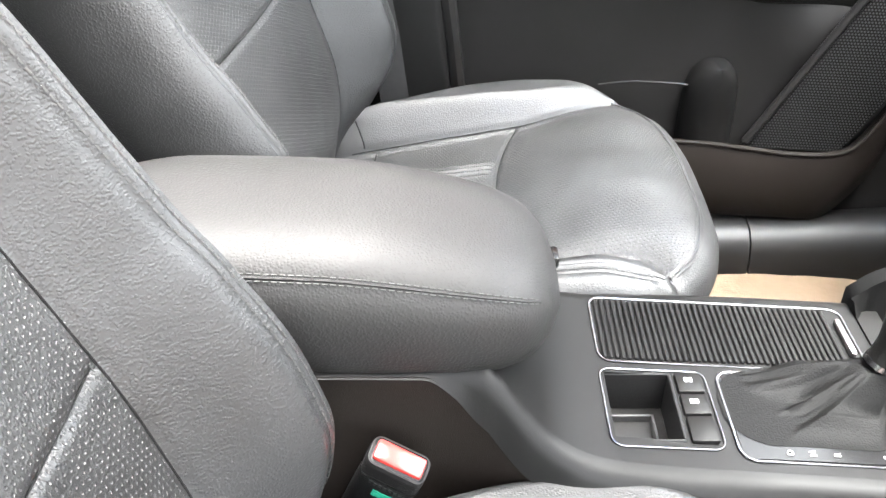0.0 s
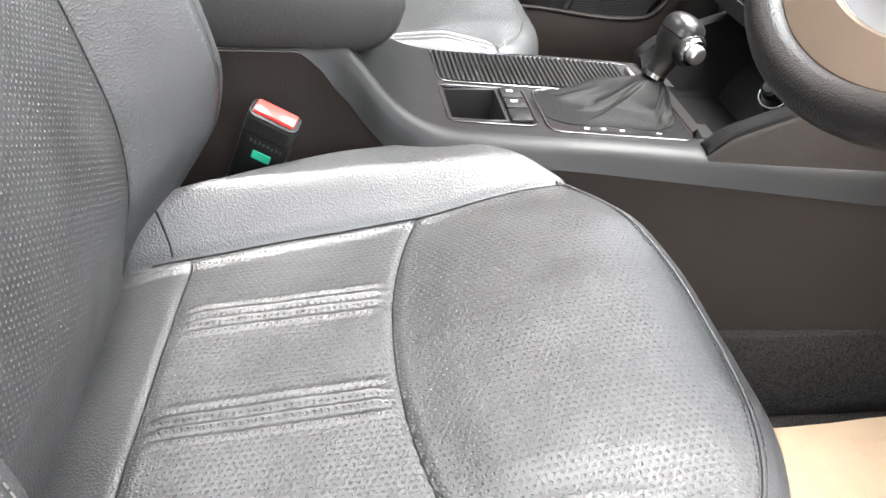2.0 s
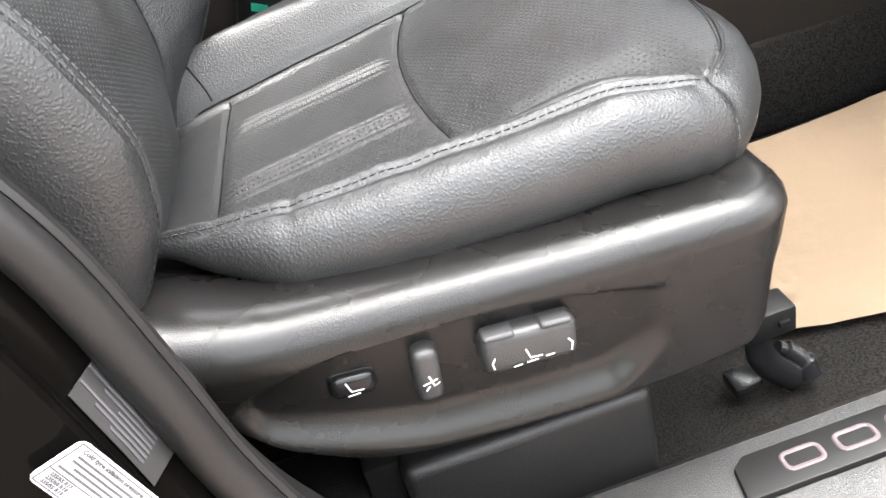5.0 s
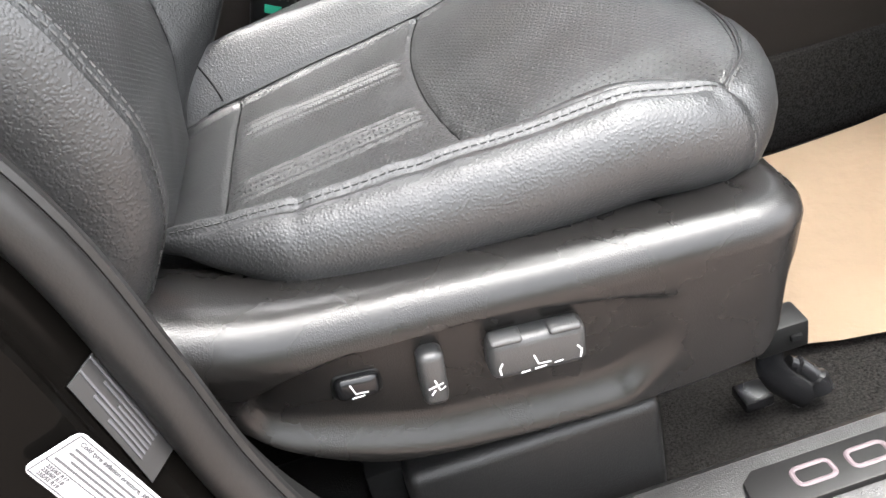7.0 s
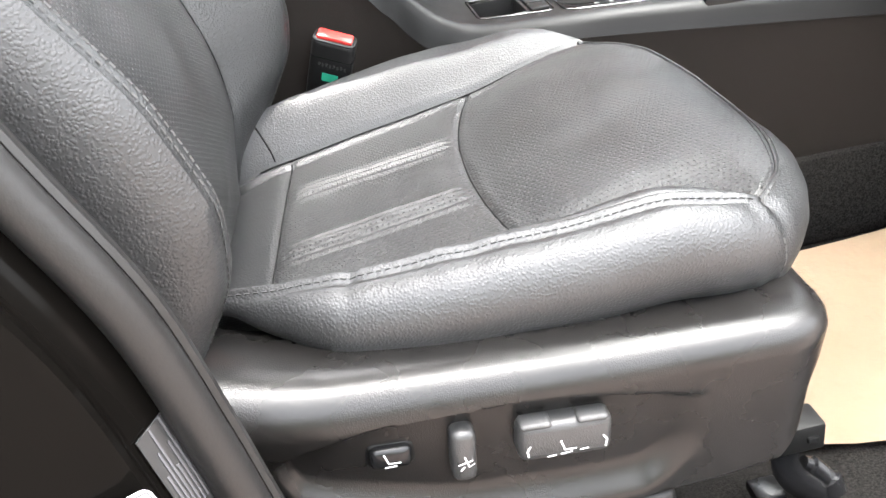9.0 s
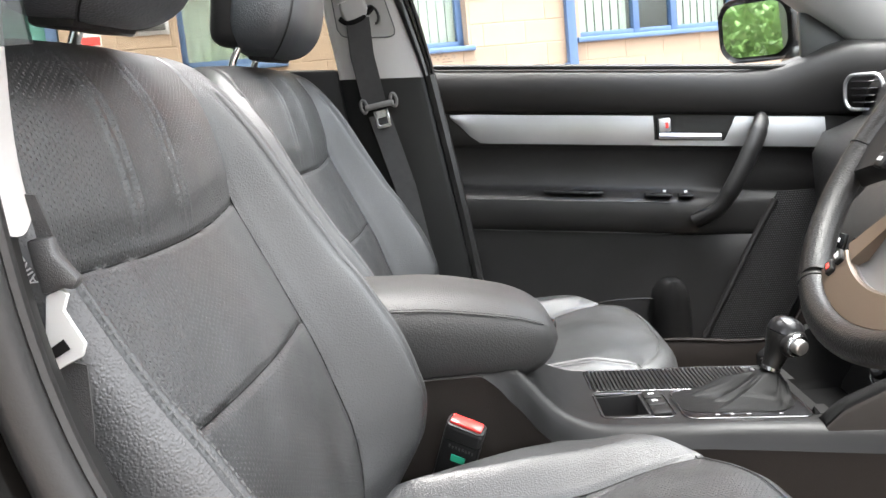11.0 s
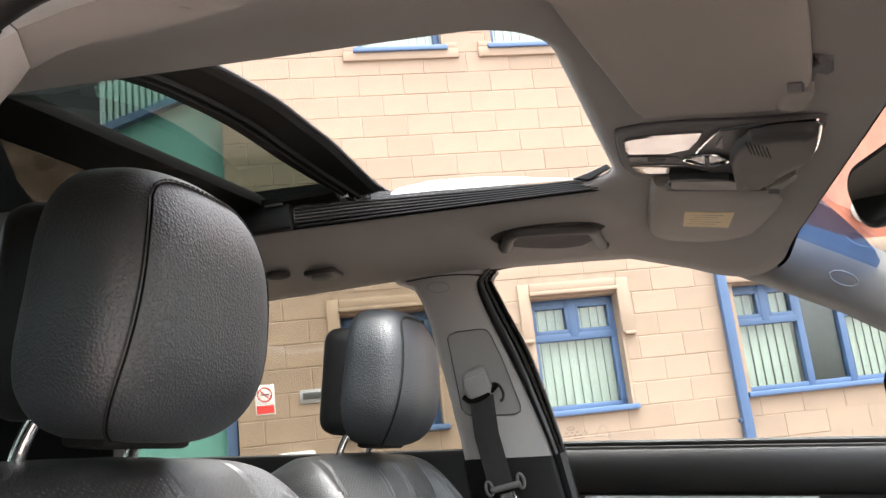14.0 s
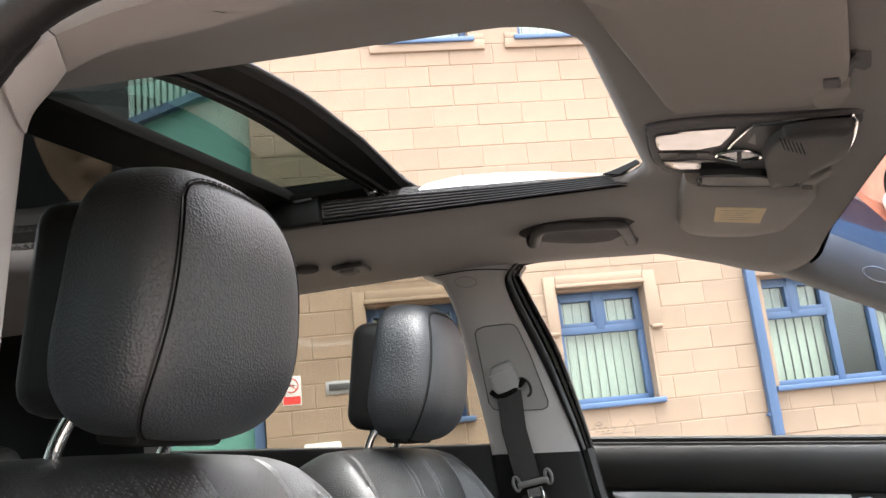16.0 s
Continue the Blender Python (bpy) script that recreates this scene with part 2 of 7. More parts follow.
def glass_mat(name, tint, alpha_trans, rough=0.0):
    """Thin pane: part clear, part mirror-like towards grazing."""
    m = bpy.data.materials.new(name)
    m.use_nodes = True
    n, lk = m.node_tree.nodes, m.node_tree.links
    n.remove(n["Principled BSDF"])
    t, g, mx, f, pw, ml = (n.new(k) for k in ("ShaderNodeBsdfTransparent", "ShaderNodeBsdfGlossy", "ShaderNodeMixShader", "ShaderNodeLayerWeight", "ShaderNodeMath", "ShaderNodeMath"))
    t.inputs[0].default_value = (*tint, 1)
    g.inputs["Roughness"].default_value = rough
    r0 = ((alpha_trans - 1) / (alpha_trans + 1)) ** 2
    f.inputs[0].default_value = 0.5
    pw.operation, ml.operation = "POWER", "MULTIPLY_ADD"
    pw.inputs[1].default_value = 5
    ml.inputs[1].default_value, ml.inputs[2].default_value = 1 - r0, r0
    lk.new(f.outputs["Facing"], pw.inputs[0])
    lk.new(pw.outputs[0], ml.inputs[0])
    lk.new(ml.outputs[0], mx.inputs[0])
    lk.new(t.outputs[0], mx.inputs[1])
    lk.new(g.outputs[0], mx.inputs[2])
    lk.new(mx.outputs[0], n["Material Output"].inputs[0])
    return m


glass = glass_mat("clear_glass", (0.93, 0.96, 0.95), 1.35)
glass_tint = glass_mat("tinted_glass", (0.125, 0.155, 0.135), 1.35)
glass_privacy = glass_mat("privacy_glass", (0.34, 0.37, 0.36), 1.45)
glass_roof = glass_mat("fixed_roof_glass", (0.20, 0.21, 0.20), 1.4)
glass_blue = glass_mat("blue_shade_band", (0.16, 0.30, 0.62), 1.4)
glass_rear = glass_mat("lightly_tinted_glass", (0.66, 0.66, 0.62), 1.4)
glass_window = glass_mat("house_window_glass", (0.85, 0.9, 0.88), 1.6)


# ---- mesh helpers ----
def link_bm(name, bm, material, parent=None, label="", smooth=40, kind=""):
    me = bpy.data.meshes.new(name)
    bmesh.ops.recalc_face_normals(bm, faces=bm.faces)
    bm.to_mesh(me)
    bm.free()
    for m in material if isinstance(material, (list, tuple)) else [material]:
        me.materials.append(m)
    ob = new(name, me)
    if smooth:
        for p in me.polygons:
            p.use_smooth = True
        me.set_sharp_from_angle(angle=radians(smooth))
    if parent is not None:
        ob.parent = parent
        ob.matrix_parent_inverse = parent.matrix_basis.inverted()
    return tagged(ob, label, kind=kind)


def part(name, bm, material, parent, label="", smooth=40):
    return link_bm(name, bm, material, parent, label, smooth)


def thing(name, at, label, category, group="", kind=""):
    e = new(name)
    e.matrix_basis = Matrix.Translation(at)
    return tagged(e, label, category, group, kind)


def solid(name, bm, material, label, category, kind="", group="", smooth=40):
    ob = link_bm(name, bm, material, None, label, smooth)
    return tagged(ob, label, category, group, kind)


def setting(name, bm, material, label="", smooth=40):
    return tagged(link_bm(name, bm, material, None, label, smooth), label, "", "", "structure")


def join(*bms):
    out = bms[0]
    for b in bms[1:]:
        me = bpy.data.meshes.new("tmp")
        b.to_mesh(me)
        b.free()
        out.from_mesh(me)
        bpy.data.meshes.remove(me)
    return out


def rbox(c, size, r=0.004, seg=2, m=None):
    """A box with rounded edges; m turns it before it goes to c."""
    bm = bmesh.new()
    bmesh.ops.create_cube(bm, size=1)
    bmesh.ops.scale(bm, vec=size, verts=bm.verts)
    if r:
        bmesh.ops.bevel(bm, geom=list(bm.edges), offset=min(r, 0.49 * min(size)), segments=seg, profile=0.5, affect="EDGES")
    if m is not None:
        bm.transform(m)
    bmesh.ops.translate(bm, vec=c, verts=bm.verts)
    return bm


def placed(bm, m):
    bm.transform(m)
    return bm


def prism(poly, axis, a, b, r=0.0, seg=2):
    """A flat outline pushed from a to b along an axis. Outline in the two other axes, in order x, y, z."""
    bm = bmesh.new()

    def at(p, d):
        q = list(p)
        q.insert("xyz".index(axis), d)
        return bm.verts.new(q)

    lo, hi = [at(p, a) for p in poly], [at(p, b) for p in poly]
    k = len(poly)
    bm.faces.new(lo)
    bm.faces.new(hi[::-1])
    for i in range(k):
        bm.faces.new((lo[i], hi[i], hi[(i + 1) % k], lo[(i + 1) % k]))
    bmesh.ops.recalc_face_normals(bm, faces=bm.faces)
    if r:
        es = [e for e in bm.edges if len(e.link_faces) == 2 and e.calc_face_angle(0) > 0.5]
        bmesh.ops.bevel(bm, geom=es, offset=r, segments=seg, profile=0.5, affect="EDGES")
    return bm


def loft(rings, cap=True, closed=True):
    bm = bmesh.new()
    vs = [[bm.verts.new(p) for p in ring] for ring in rings]
    k = len(rings[0])
    for a, b in zip(vs, vs[1:]):
        for i in range(k if closed else k - 1):
            bm.faces.new((a[i], a[(i + 1) % k], b[(i + 1) % k], b[i]))
    if cap and closed:
        bm.faces.new(vs[0][::-1])
        bm.faces.new(vs[-1])
    return bm


def grid(fn, us, vs):
    bm = bmesh.new()
    g = [[bm.verts.new(fn(u, v)) for v in vs] for u in us]
    for i in range(len(us) - 1):
        for j in range(len(vs) - 1):
            bm.faces.new((g[i][j], g[i + 1][j], g[i + 1][j + 1], g[i][j + 1]))
    return bm


def tube(pts, r, n=8, closed=False, flat=1.0, up=None):
    """A round cord along points. r: a radius or one a point. flat: squashes it along `up`."""
    pts = [Vector(p) for p in pts]
    k = len(pts)
    rings = []
    prev = None
    for i, p in enumerate(pts):
        t = (pts[(i + 1) % k] - pts[i - 1]) if closed else (pts[min(i + 1, k - 1)] - pts[max(i - 1, 0)])
        t.normalize()
        if prev is None:
            s = t.cross(Vector(up) if up else Vector((0.13, 0.27, 1)))
            if s.length < 1e-4:
                s = t.cross(Vector((1, 0, 0)))
        else:
            s = prev - t * prev.dot(t)
        s.normalize()
        prev = s
        w = t.cross(s)
        rad = r[i] if isinstance(r, (list, tuple)) else r
        rings.append([p + s * (rad * math.cos(a)) + w * (rad * flat * math.sin(a)) for a in (2 * math.pi * j / n for j in range(n))])
    if closed:
        rings.append(rings[0])
    bm = loft(rings, cap=not closed)
    if closed:
        bmesh.ops.remove_doubles(bm, verts=bm.verts, dist=1e-6)
    return bm


def smooth_pts(ctrl, n=8, closed=False):
    """Catmull-Rom through control points."""
    c = [Vector(p) for p in ctrl]
    k = len(c)
    out = []
    for i in range(k if closed else k - 1):
        p0, p1, p2, p3 = (c[(i - 1) % k], c[i], c[(i + 1) % k], c[(i + 2) % k]) if closed else (c[max(i - 1, 0)], c[i], c[i + 1], c[min(i + 2, k - 1)])
        for j in range(n):
            t = j / n
            out.append(0.5 * ((2 * p1) + (p2 - p0) * t + (2 * p0 - 5 * p1 + 4 * p2 - p3) * t * t + (3 * p1 - p0 - 3 * p2 + p3) * t ** 3))
    if not closed:
        out.append(c[-1])
    return out


def rrect(w, h, r, n=5):
    """Rounded rectangle outline round the origin."""
    out = []
    for cx, cy, a0 in ((w / 2 - r, h / 2 - r, 0), (-w / 2 + r, h / 2 - r, 90), (-w / 2 + r, -h / 2 + r, 180), (w / 2 - r, -h / 2 + r, 270)):
        for j in range(n + 1):
            a = radians(a0 + 90 * j / n)
            out.append((cx + r * math.cos(a), cy + r * math.sin(a)))
    return out


def lerp(x, table):
    """Value at x in rows of (x, value), straight between them."""
    if x <= table[0][0]:
        return table[0][1]
    for (a, va), (b, vb) in zip(table, table[1:]):
        if x <= b:
            t = (x - a) / (b - a)
            return va + (vb - va) * t
    return table[-1][1]


SLOPES = {}


def curve(x, table):
    """Value at x in rows of (x, value), as a smooth curve without overshoot."""
    if x <= table[0][0]:
        return table[0][1]
    if x >= table[-1][0]:
        return table[-1][1]
    key = tuple(table)
    if key not in SLOPES:
        d = [(vb - va) / (b - a) for (a, va), (b, vb) in zip(table, table[1:])]
        SLOPES[key] = [d[0]] + [0.0 if p * q <= 0 else 2 * p * q / (p + q) for p, q in zip(d, d[1:])] + [d[-1]]
    m = SLOPES[key]
    for i, ((a, va), (b, vb)) in enumerate(zip(table, table[1:])):
        if x <= b:
            h = b - a
            t = (x - a) / h
            return va * (1 + 2 * t) * (1 - t) ** 2 + m[i] * h * t * (1 - t) ** 2 + vb * t * t * (3 - 2 * t) + m[i + 1] * h * t * t * (t - 1)


def sstep(a, b, x):
    t = min(1, max(0, (x - a) / (b - a)))
    return t * t * (3 - 2 * t)


def bell(d, w):
    return math.exp(-(d / w) ** 2)


def stitches(pts, length=0.0035, gap=0.0028, r=0.0005):
    """Short threads along a line."""
    pts = [Vector(p) for p in pts]
    bms = bmesh.new()
    acc, on, seg = 0.0, True, [pts[0]]
    for a, b in zip(pts, pts[1:]):
        d = (b - a).length
        if d < 1e-7:
            continue
        pos = 0.0
        while pos < d:
            need = (length if on else gap) - acc
            step = min(need, d - pos)
            pos += step
            acc += step
            if acc >= (length if on else gap) - 1e-9:
                q = a + (b - a) * (pos / d)
                if on:
                    t = (q - seg[0])
                    if t.length > 1e-5:
                        s = t.normalized().cross(Vector((0.3, 0.5, 0.8))).normalized() * r
                        w = t.normalized().cross(s)
                        lo = [bms.verts.new(seg[0] + s * x + w * y) for x, y in ((1, 0), (-0.5, 0.87), (-0.5, -0.87))]
                        hi = [bms.verts.new(q + s * x + w * y) for x, y in ((1, 0), (-0.5, 0.87), (-0.5, -0.87))]
                        for i in range(3):
                            bms.faces.new((lo[i], lo[(i + 1) % 3], hi[(i + 1) % 3], hi[i]))
                seg = [q]
                on = not on
                acc = 0.0
    return bms

# ---- front seats: built once round y = 0, then set at each place ----
DRIVER_Y, PASSENGER_Y = -0.392, 0.353
TILT_BACK = radians(24)
PIV = (-0.11, 0.62)
SEAM_IN = [(-0.16, 0.160), (-0.10, 0.165), (0.10, 0.190), (0.25, 0.208), (0.33, 0.21)]
SEAM_OUT = [(-0.16, 0.152), (-0.10, 0.158), (-0.04, 0.164), (0.08, 0.160), (0.17, 0.158), (0.21, 0.166), (0.228, 0.182), (0.238, 0.204), (0.25, 0.26)]
BASE = [(-0.18, 0.612), (-0.11, 0.634), (0.0, 0.650), (0.10, 0.664), (0.18, 0.684), (0.25, 0.694), (0.28, 0.690), (0.30, 0.680), (0.312, 0.664)]
RISE = [(-0.18, 0.080), (-0.10, 0.062), (0.08, 0.042), (0.20, 0.019), (0.26, 0.006), (0.30, 0.0)]
HALF_OUT = [(-0.20, 0.180), (-0.135, 0.198), (-0.10, 0.212), (-0.05, 0.223), (0.05, 0.228), (0.15, 0.229), (0.20, 0.226), (0.235, 0.215), (0.262, 0.190), (0.280, 0.160), (0.294, 0.120), (0.302, 0.080), (0.307, 0.030)]
HALF_IN = [(-0.20, 0.190), (-0.12, 0.198), (-0.067, 0.215), (0.017, 0.250), (0.103, 0.268), (0.177, 0.258), (0.224, 0.228), (0.251, 0.198), (0.272, 0.165), (0.290, 0.130), (0.301, 0.085), (0.307, 0.030)]


def seam_y(x, y):
    return curve(x, SEAM_IN if y > 0 else SEAM_OUT)


def front_seam_x(y):
    return 0.068 + 0.035 * (abs(y) / 0.19) ** 2.2


WEAR = [1.0]


def rear_seam_x(y):
    return -0.110 + 0.09 * y


def crest(x):
    """Where the piped seam runs along the outer bolster."""
    return min(curve(x, [(-0.14, 0.192), (-0.10, 0.202), (-0.03, 0.210), (0.24, 0.212)]), curve(x, HALF_OUT) - 0.004)


def cushion_z(x, y):
    s, a = seam_y(x, y), abs(y)
    z = curve(x, BASE) + curve(x, RISE) * sstep(s - 0.015, s + 0.045, a)
    z += 0.010 * (y < 0) * sstep(s - 0.004, s + 0.028, a) * (1 - sstep(0.16, 0.235, x))
    z += 0.006 * (1 - (y / 0.2) ** 2) if a < 0.2 else 0
    z -= 0.0042 * bell(a - s, 0.0032)
    fx, rx = front_seam_x(y), rear_seam_x(y)
    if a < s:
        z -= 0.0034 * bell(x - fx, 0.0030)
        z += 0.007 * sstep(fx, fx + 0.05, x) * (1 - sstep(0.12, s, a))
        back = sstep(rx + 0.005, rx + 0.02, x) * (1 - sstep(fx - 0.02, fx - 0.005, x))
        for c in (0.078, -0.038):
            for o, k in ((-0.016, 0.0016), (-0.005, 0.0032), (0.006, 0.0032), (0.017, 0.0016)):
                z += back * k * bell(y - c - o, 0.0030)
        z -= 0.0018 * bell(x - rx, 0.0028)
    # piped seam along the crest of the bolster, creased where it is sat on
    if y < 0:
        c = crest(x)
        on = 1 - sstep(0.25, 0.28, x)
        z += on * (0.0036 * bell(a - c, 0.0036) - 0.0026 * bell(a - c + 0.0075, 0.0028) - 0.0026 * bell(a - c - 0.0075, 0.0028))
        worn = on * (1 - sstep(0.02, 0.10, x)) * WEAR[0]
        z += worn * 0.0014 * noise.noise((x * 210, 1.3 + y * 50, 0.2)) * bell(a - c + 0.009, 0.010)
        z += worn * 0.0018 * noise.noise((x * 45, y * 30, 8.2)) * bell(a - c - 0.012, 0.020)
        # a deep crease across the bolster where it is sat on
        z -= WEAR[0] * on * 0.0024 * bell(x + 0.045 + 0.5 * (a - c), 0.004) * bell(a - c + 0.004, 0.018)
    return z + 0.0012 * noise.noise((x * 22, y * 22, 1.7))


def cushion_mesh():
    """Top panels as a fine sheet, then a padded skirt that hangs from its outline."""
    xs = [-0.19 + 0.497 * (1 - (1 - i / 180) ** 1.35) for i in range(181)]
    bs = [-1 + 2 * j / 300 for j in range(301)]
    bm = bmesh.new()
    verts = []
    for x in xs:
        wo, wi = curve(x, HALF_OUT), curve(x, HALF_IN)
        row = []
        for b in bs:
            y = b * (wi if b > 0 else wo)
            row.append(bm.verts.new((x, y, cushion_z(x, y))))
        verts.append(row)
    for i in range(len(xs) - 1):
        for j in range(len(bs) - 1):
            f = bm.faces.new((verts[i][j], verts[i + 1][j], verts[i + 1][j + 1], verts[i][j + 1]))
            c = f.calc_center_median()
            f.material_index = 1 if (abs(c.y) < seam_y(c.x, c.y) and c.x > rear_seam_x(c.y)) else 0
    # outline: up the outer side, across the nose, back along the inner side
    across = verts[-1][1:-1]
    edge = [r[0] for r in verts] + across + [r[-1] for r in verts[::-1]]
    plan = [v.co.copy() for v in edge]
    k = len(plan)
    skirt = [(0.007, -0.004), (0.014, -0.012), (0.019, -0.024), (0.0205, -0.036), (0.018, -0.050), (0.012, -0.062), (0.0, -0.074), (-0.02, -0.085)]
    rings = []
    for i, p in enumerate(plan):
        a, b = plan[max(0, i - 9)], plan[min(k - 1, i + 9)]
        t = Vector((b.x - a.x, b.y - a.y, 0)).normalized()
        n = Vector((t.y, -t.x, 0))
        q = curve(p.x, [(-0.16, 0.12), (-0.131, 0.20), (-0.10, 0.45), (-0.06, 0.82), (0.0, 1.0)]) if p.y < 0 else 1.0
        rings.append([(p.x + n.x * d * q, p.y + n.y * d * q, p.z + e * q) for d, e in skirt])
    prev = edge
    for m in range(len(skirt)):
        cur = [bm.verts.new(r[m]) for r in rings]
        for i in range(k - 1):
            bm.faces.new((prev[i], prev[i + 1], cur[i + 1], cur[i]))
        prev = cur
    return bm


B_HALF = [(-0.04, 0.225), (0.03, 0.238), (0.12, 0.250), (0.30, 0.255), (0.42, 0.253), (0.52, 0.246), (0.585, 0.231), (0.61, 0.212), (0.63, 0.182), (0.645, 0.13)]
B_SKEW = 0.09
B_N = [(-0.04, -0.085), (0.03, -0.055), (0.07, -0.028), (0.10, -0.010), (0.18, 0.014), (0.30, 0.024), (0.43, 0.024), (0.50, 0.038), (0.56, 0.050), (0.59, 0.048), (0.61, 0.040), (0.63, 0.016), (0.645, -0.018)]
B_TOP = [(-0.04, -0.085), (0.044, -0.030), (0.075, 0.022), (0.11, 0.066), (0.16, 0.091), (0.22, 0.097), (0.29, 0.092), (0.345, 0.084), (0.42, 0.080), (0.48, 0.078), (0.55, 0.068), (0.59, 0.056), (0.61, 0.043), (0.63, 0.018), (0.645, -0.018)]
B_SEAM = [(-0.04, 0.155), (0.06, 0.160), (0.15, 0.176), (0.30, 0.187), (0.45, 0.193), (0.57, 0.190), (0.63, 0.18)]


def back_n(h, y):
    a, s = abs(y), curve(h, B_SEAM)
    mid = curve(h, B_N)
    n = mid + (curve(h, B_TOP) - mid) * sstep(s - 0.01, s + 0.055, a)
    n += 0.010 * (1 - (y / 0.2) ** 2) * (1 if a < 0.2 else 0)
    n -= 0.0042 * bell(a - s, 0.0032)
    if a < s:
        top = 0.428 + 0.016 * (y / 0.19) ** 2
        low = 0.290 + 0.006 * (y / 0.19) ** 2
        n -= 0.0042 * bell(h - top, 0.0032) + 0.0034 * bell(h - low, 0.0030)
        for c in (0.045, -0.045):
            up = sstep(top + 0.008, top + 0.03, h) * (1 - sstep(0.58, 0.61, h))
            n += up * (0.0018 * bell(y - c - 0.008, 0.003) + 0.0018 * bell(y - c + 0.008, 0.003))
        n += 0.006 * sstep(top, top + 0.04, h) * (1 - sstep(0.5, 0.6, h))
    w = curve(h, B_HALF) - 0.011
    on = sstep(0.03, 0.07, h) * (1 - sstep(0.54, 0.58, h))
    n += on * (0.0020 * bell(a - w, 0.0034) - 0.0016 * bell(a - w - 0.0075, 0.0026) - 0.0016 * bell(a - w + 0.0075, 0.0026))
    return n + 0.0012 * noise.noise((h * 20, y * 20, 5.1))


def back_at(h, n, y):
    c, s = math.cos(TILT_BACK), math.sin(TILT_BACK)
    return (PIV[0] - h * s + n * c + B_SKEW * y, y, PIV[1] + h * c + n * s)


def back_mesh():
    hs = [-0.04 + 0.685 * i / 190 for i in range(191)]
    bs = [-1 + 2 * j / 180 for j in range(181)]
    side = [(0.006, -0.005), (0.011, -0.013), (0.015, -0.024), (0.018, -0.040), (0.0185, -0.060), (0.016, -0.083), (0.010, -0.102), (0.0, -0.115), (-0.012, -0.122), (-0.03, -0.126)]
    bm = bmesh.new()
    rows = []
    for h in hs:
        w = curve(h, B_HALF)
        k = 1 - 0.55 * sstep(0.52, 0.645, h)
        ring = []
        for sgn, seq in ((-1, side[::-1]), (0, bs), (1, side)):
            if sgn == 0:
                ring += [back_at(h, back_n(h, b * w), b * w) for b in bs]
            else:
                n0 = back_n(h, sgn * w)
                ring += [back_at(h, n0 + e * k, sgn * (w + d * k)) for d, e in seq]
        rows.append(ring)
    verts = [[bm.verts.new(p) for p in r] for r in rows]
    k = len(rows[0])
    for i in range(len(rows) - 1):
        h = (hs[i] + hs[i + 1]) / 2
        for j in range(k):
            f = bm.faces.new((verts[i][j], verts[i + 1][j], verts[i + 1][(j + 1) % k], verts[i][(j + 1) % k]))
            y = sum(v.co.y for v in f.verts) / 4
            f.material_index = 1 if (10 <= j < k - 11 and abs(y) < curve(h, B_SEAM) and h < 0.59) else 0
    bm.faces.new(verts[-1])
    bm.faces.new(verts[0][::-1])
    return bm


def head_size(t):
    """Half depth and half width of the head restraint at a height from -1 to 1."""
    k = max((1 - abs(t) ** 3.4) ** 0.46 if abs(t) < 1 else 0.0, 0.05)
    return 0.056 * (0.25 + 0.75 * k) * (1.0 - 0.08 * t), 0.118 * (0.30 + 0.70 * k) * (1.0 - 0.055 * t)


def head_at(t, b, lift=0.0):
    """A place on the head restraint's skin, b round it from straight ahead."""
    dx, wy = head_size(t)
    c, s = math.cos(b), math.sin(b)
    x = (dx + lift) * math.copysign(abs(c) ** 0.56, c)
    y = (wy + lift) * math.copysign(abs(s) ** 0.56, s)
    if x > 0:
        x += 0.010 * (1 - min(1, abs(y) / wy) ** 2)
    return Vector((x - 0.012 * t * t, y, 0.106 * t + lift * t))


def headrest_mesh():
    """Upright pillow with a flat back and side gussets."""
    return loft([[head_at(-math.cos(math.pi * i / 40), 2 * math.pi * j / 56) for j in range(56)] for i in range(41)])


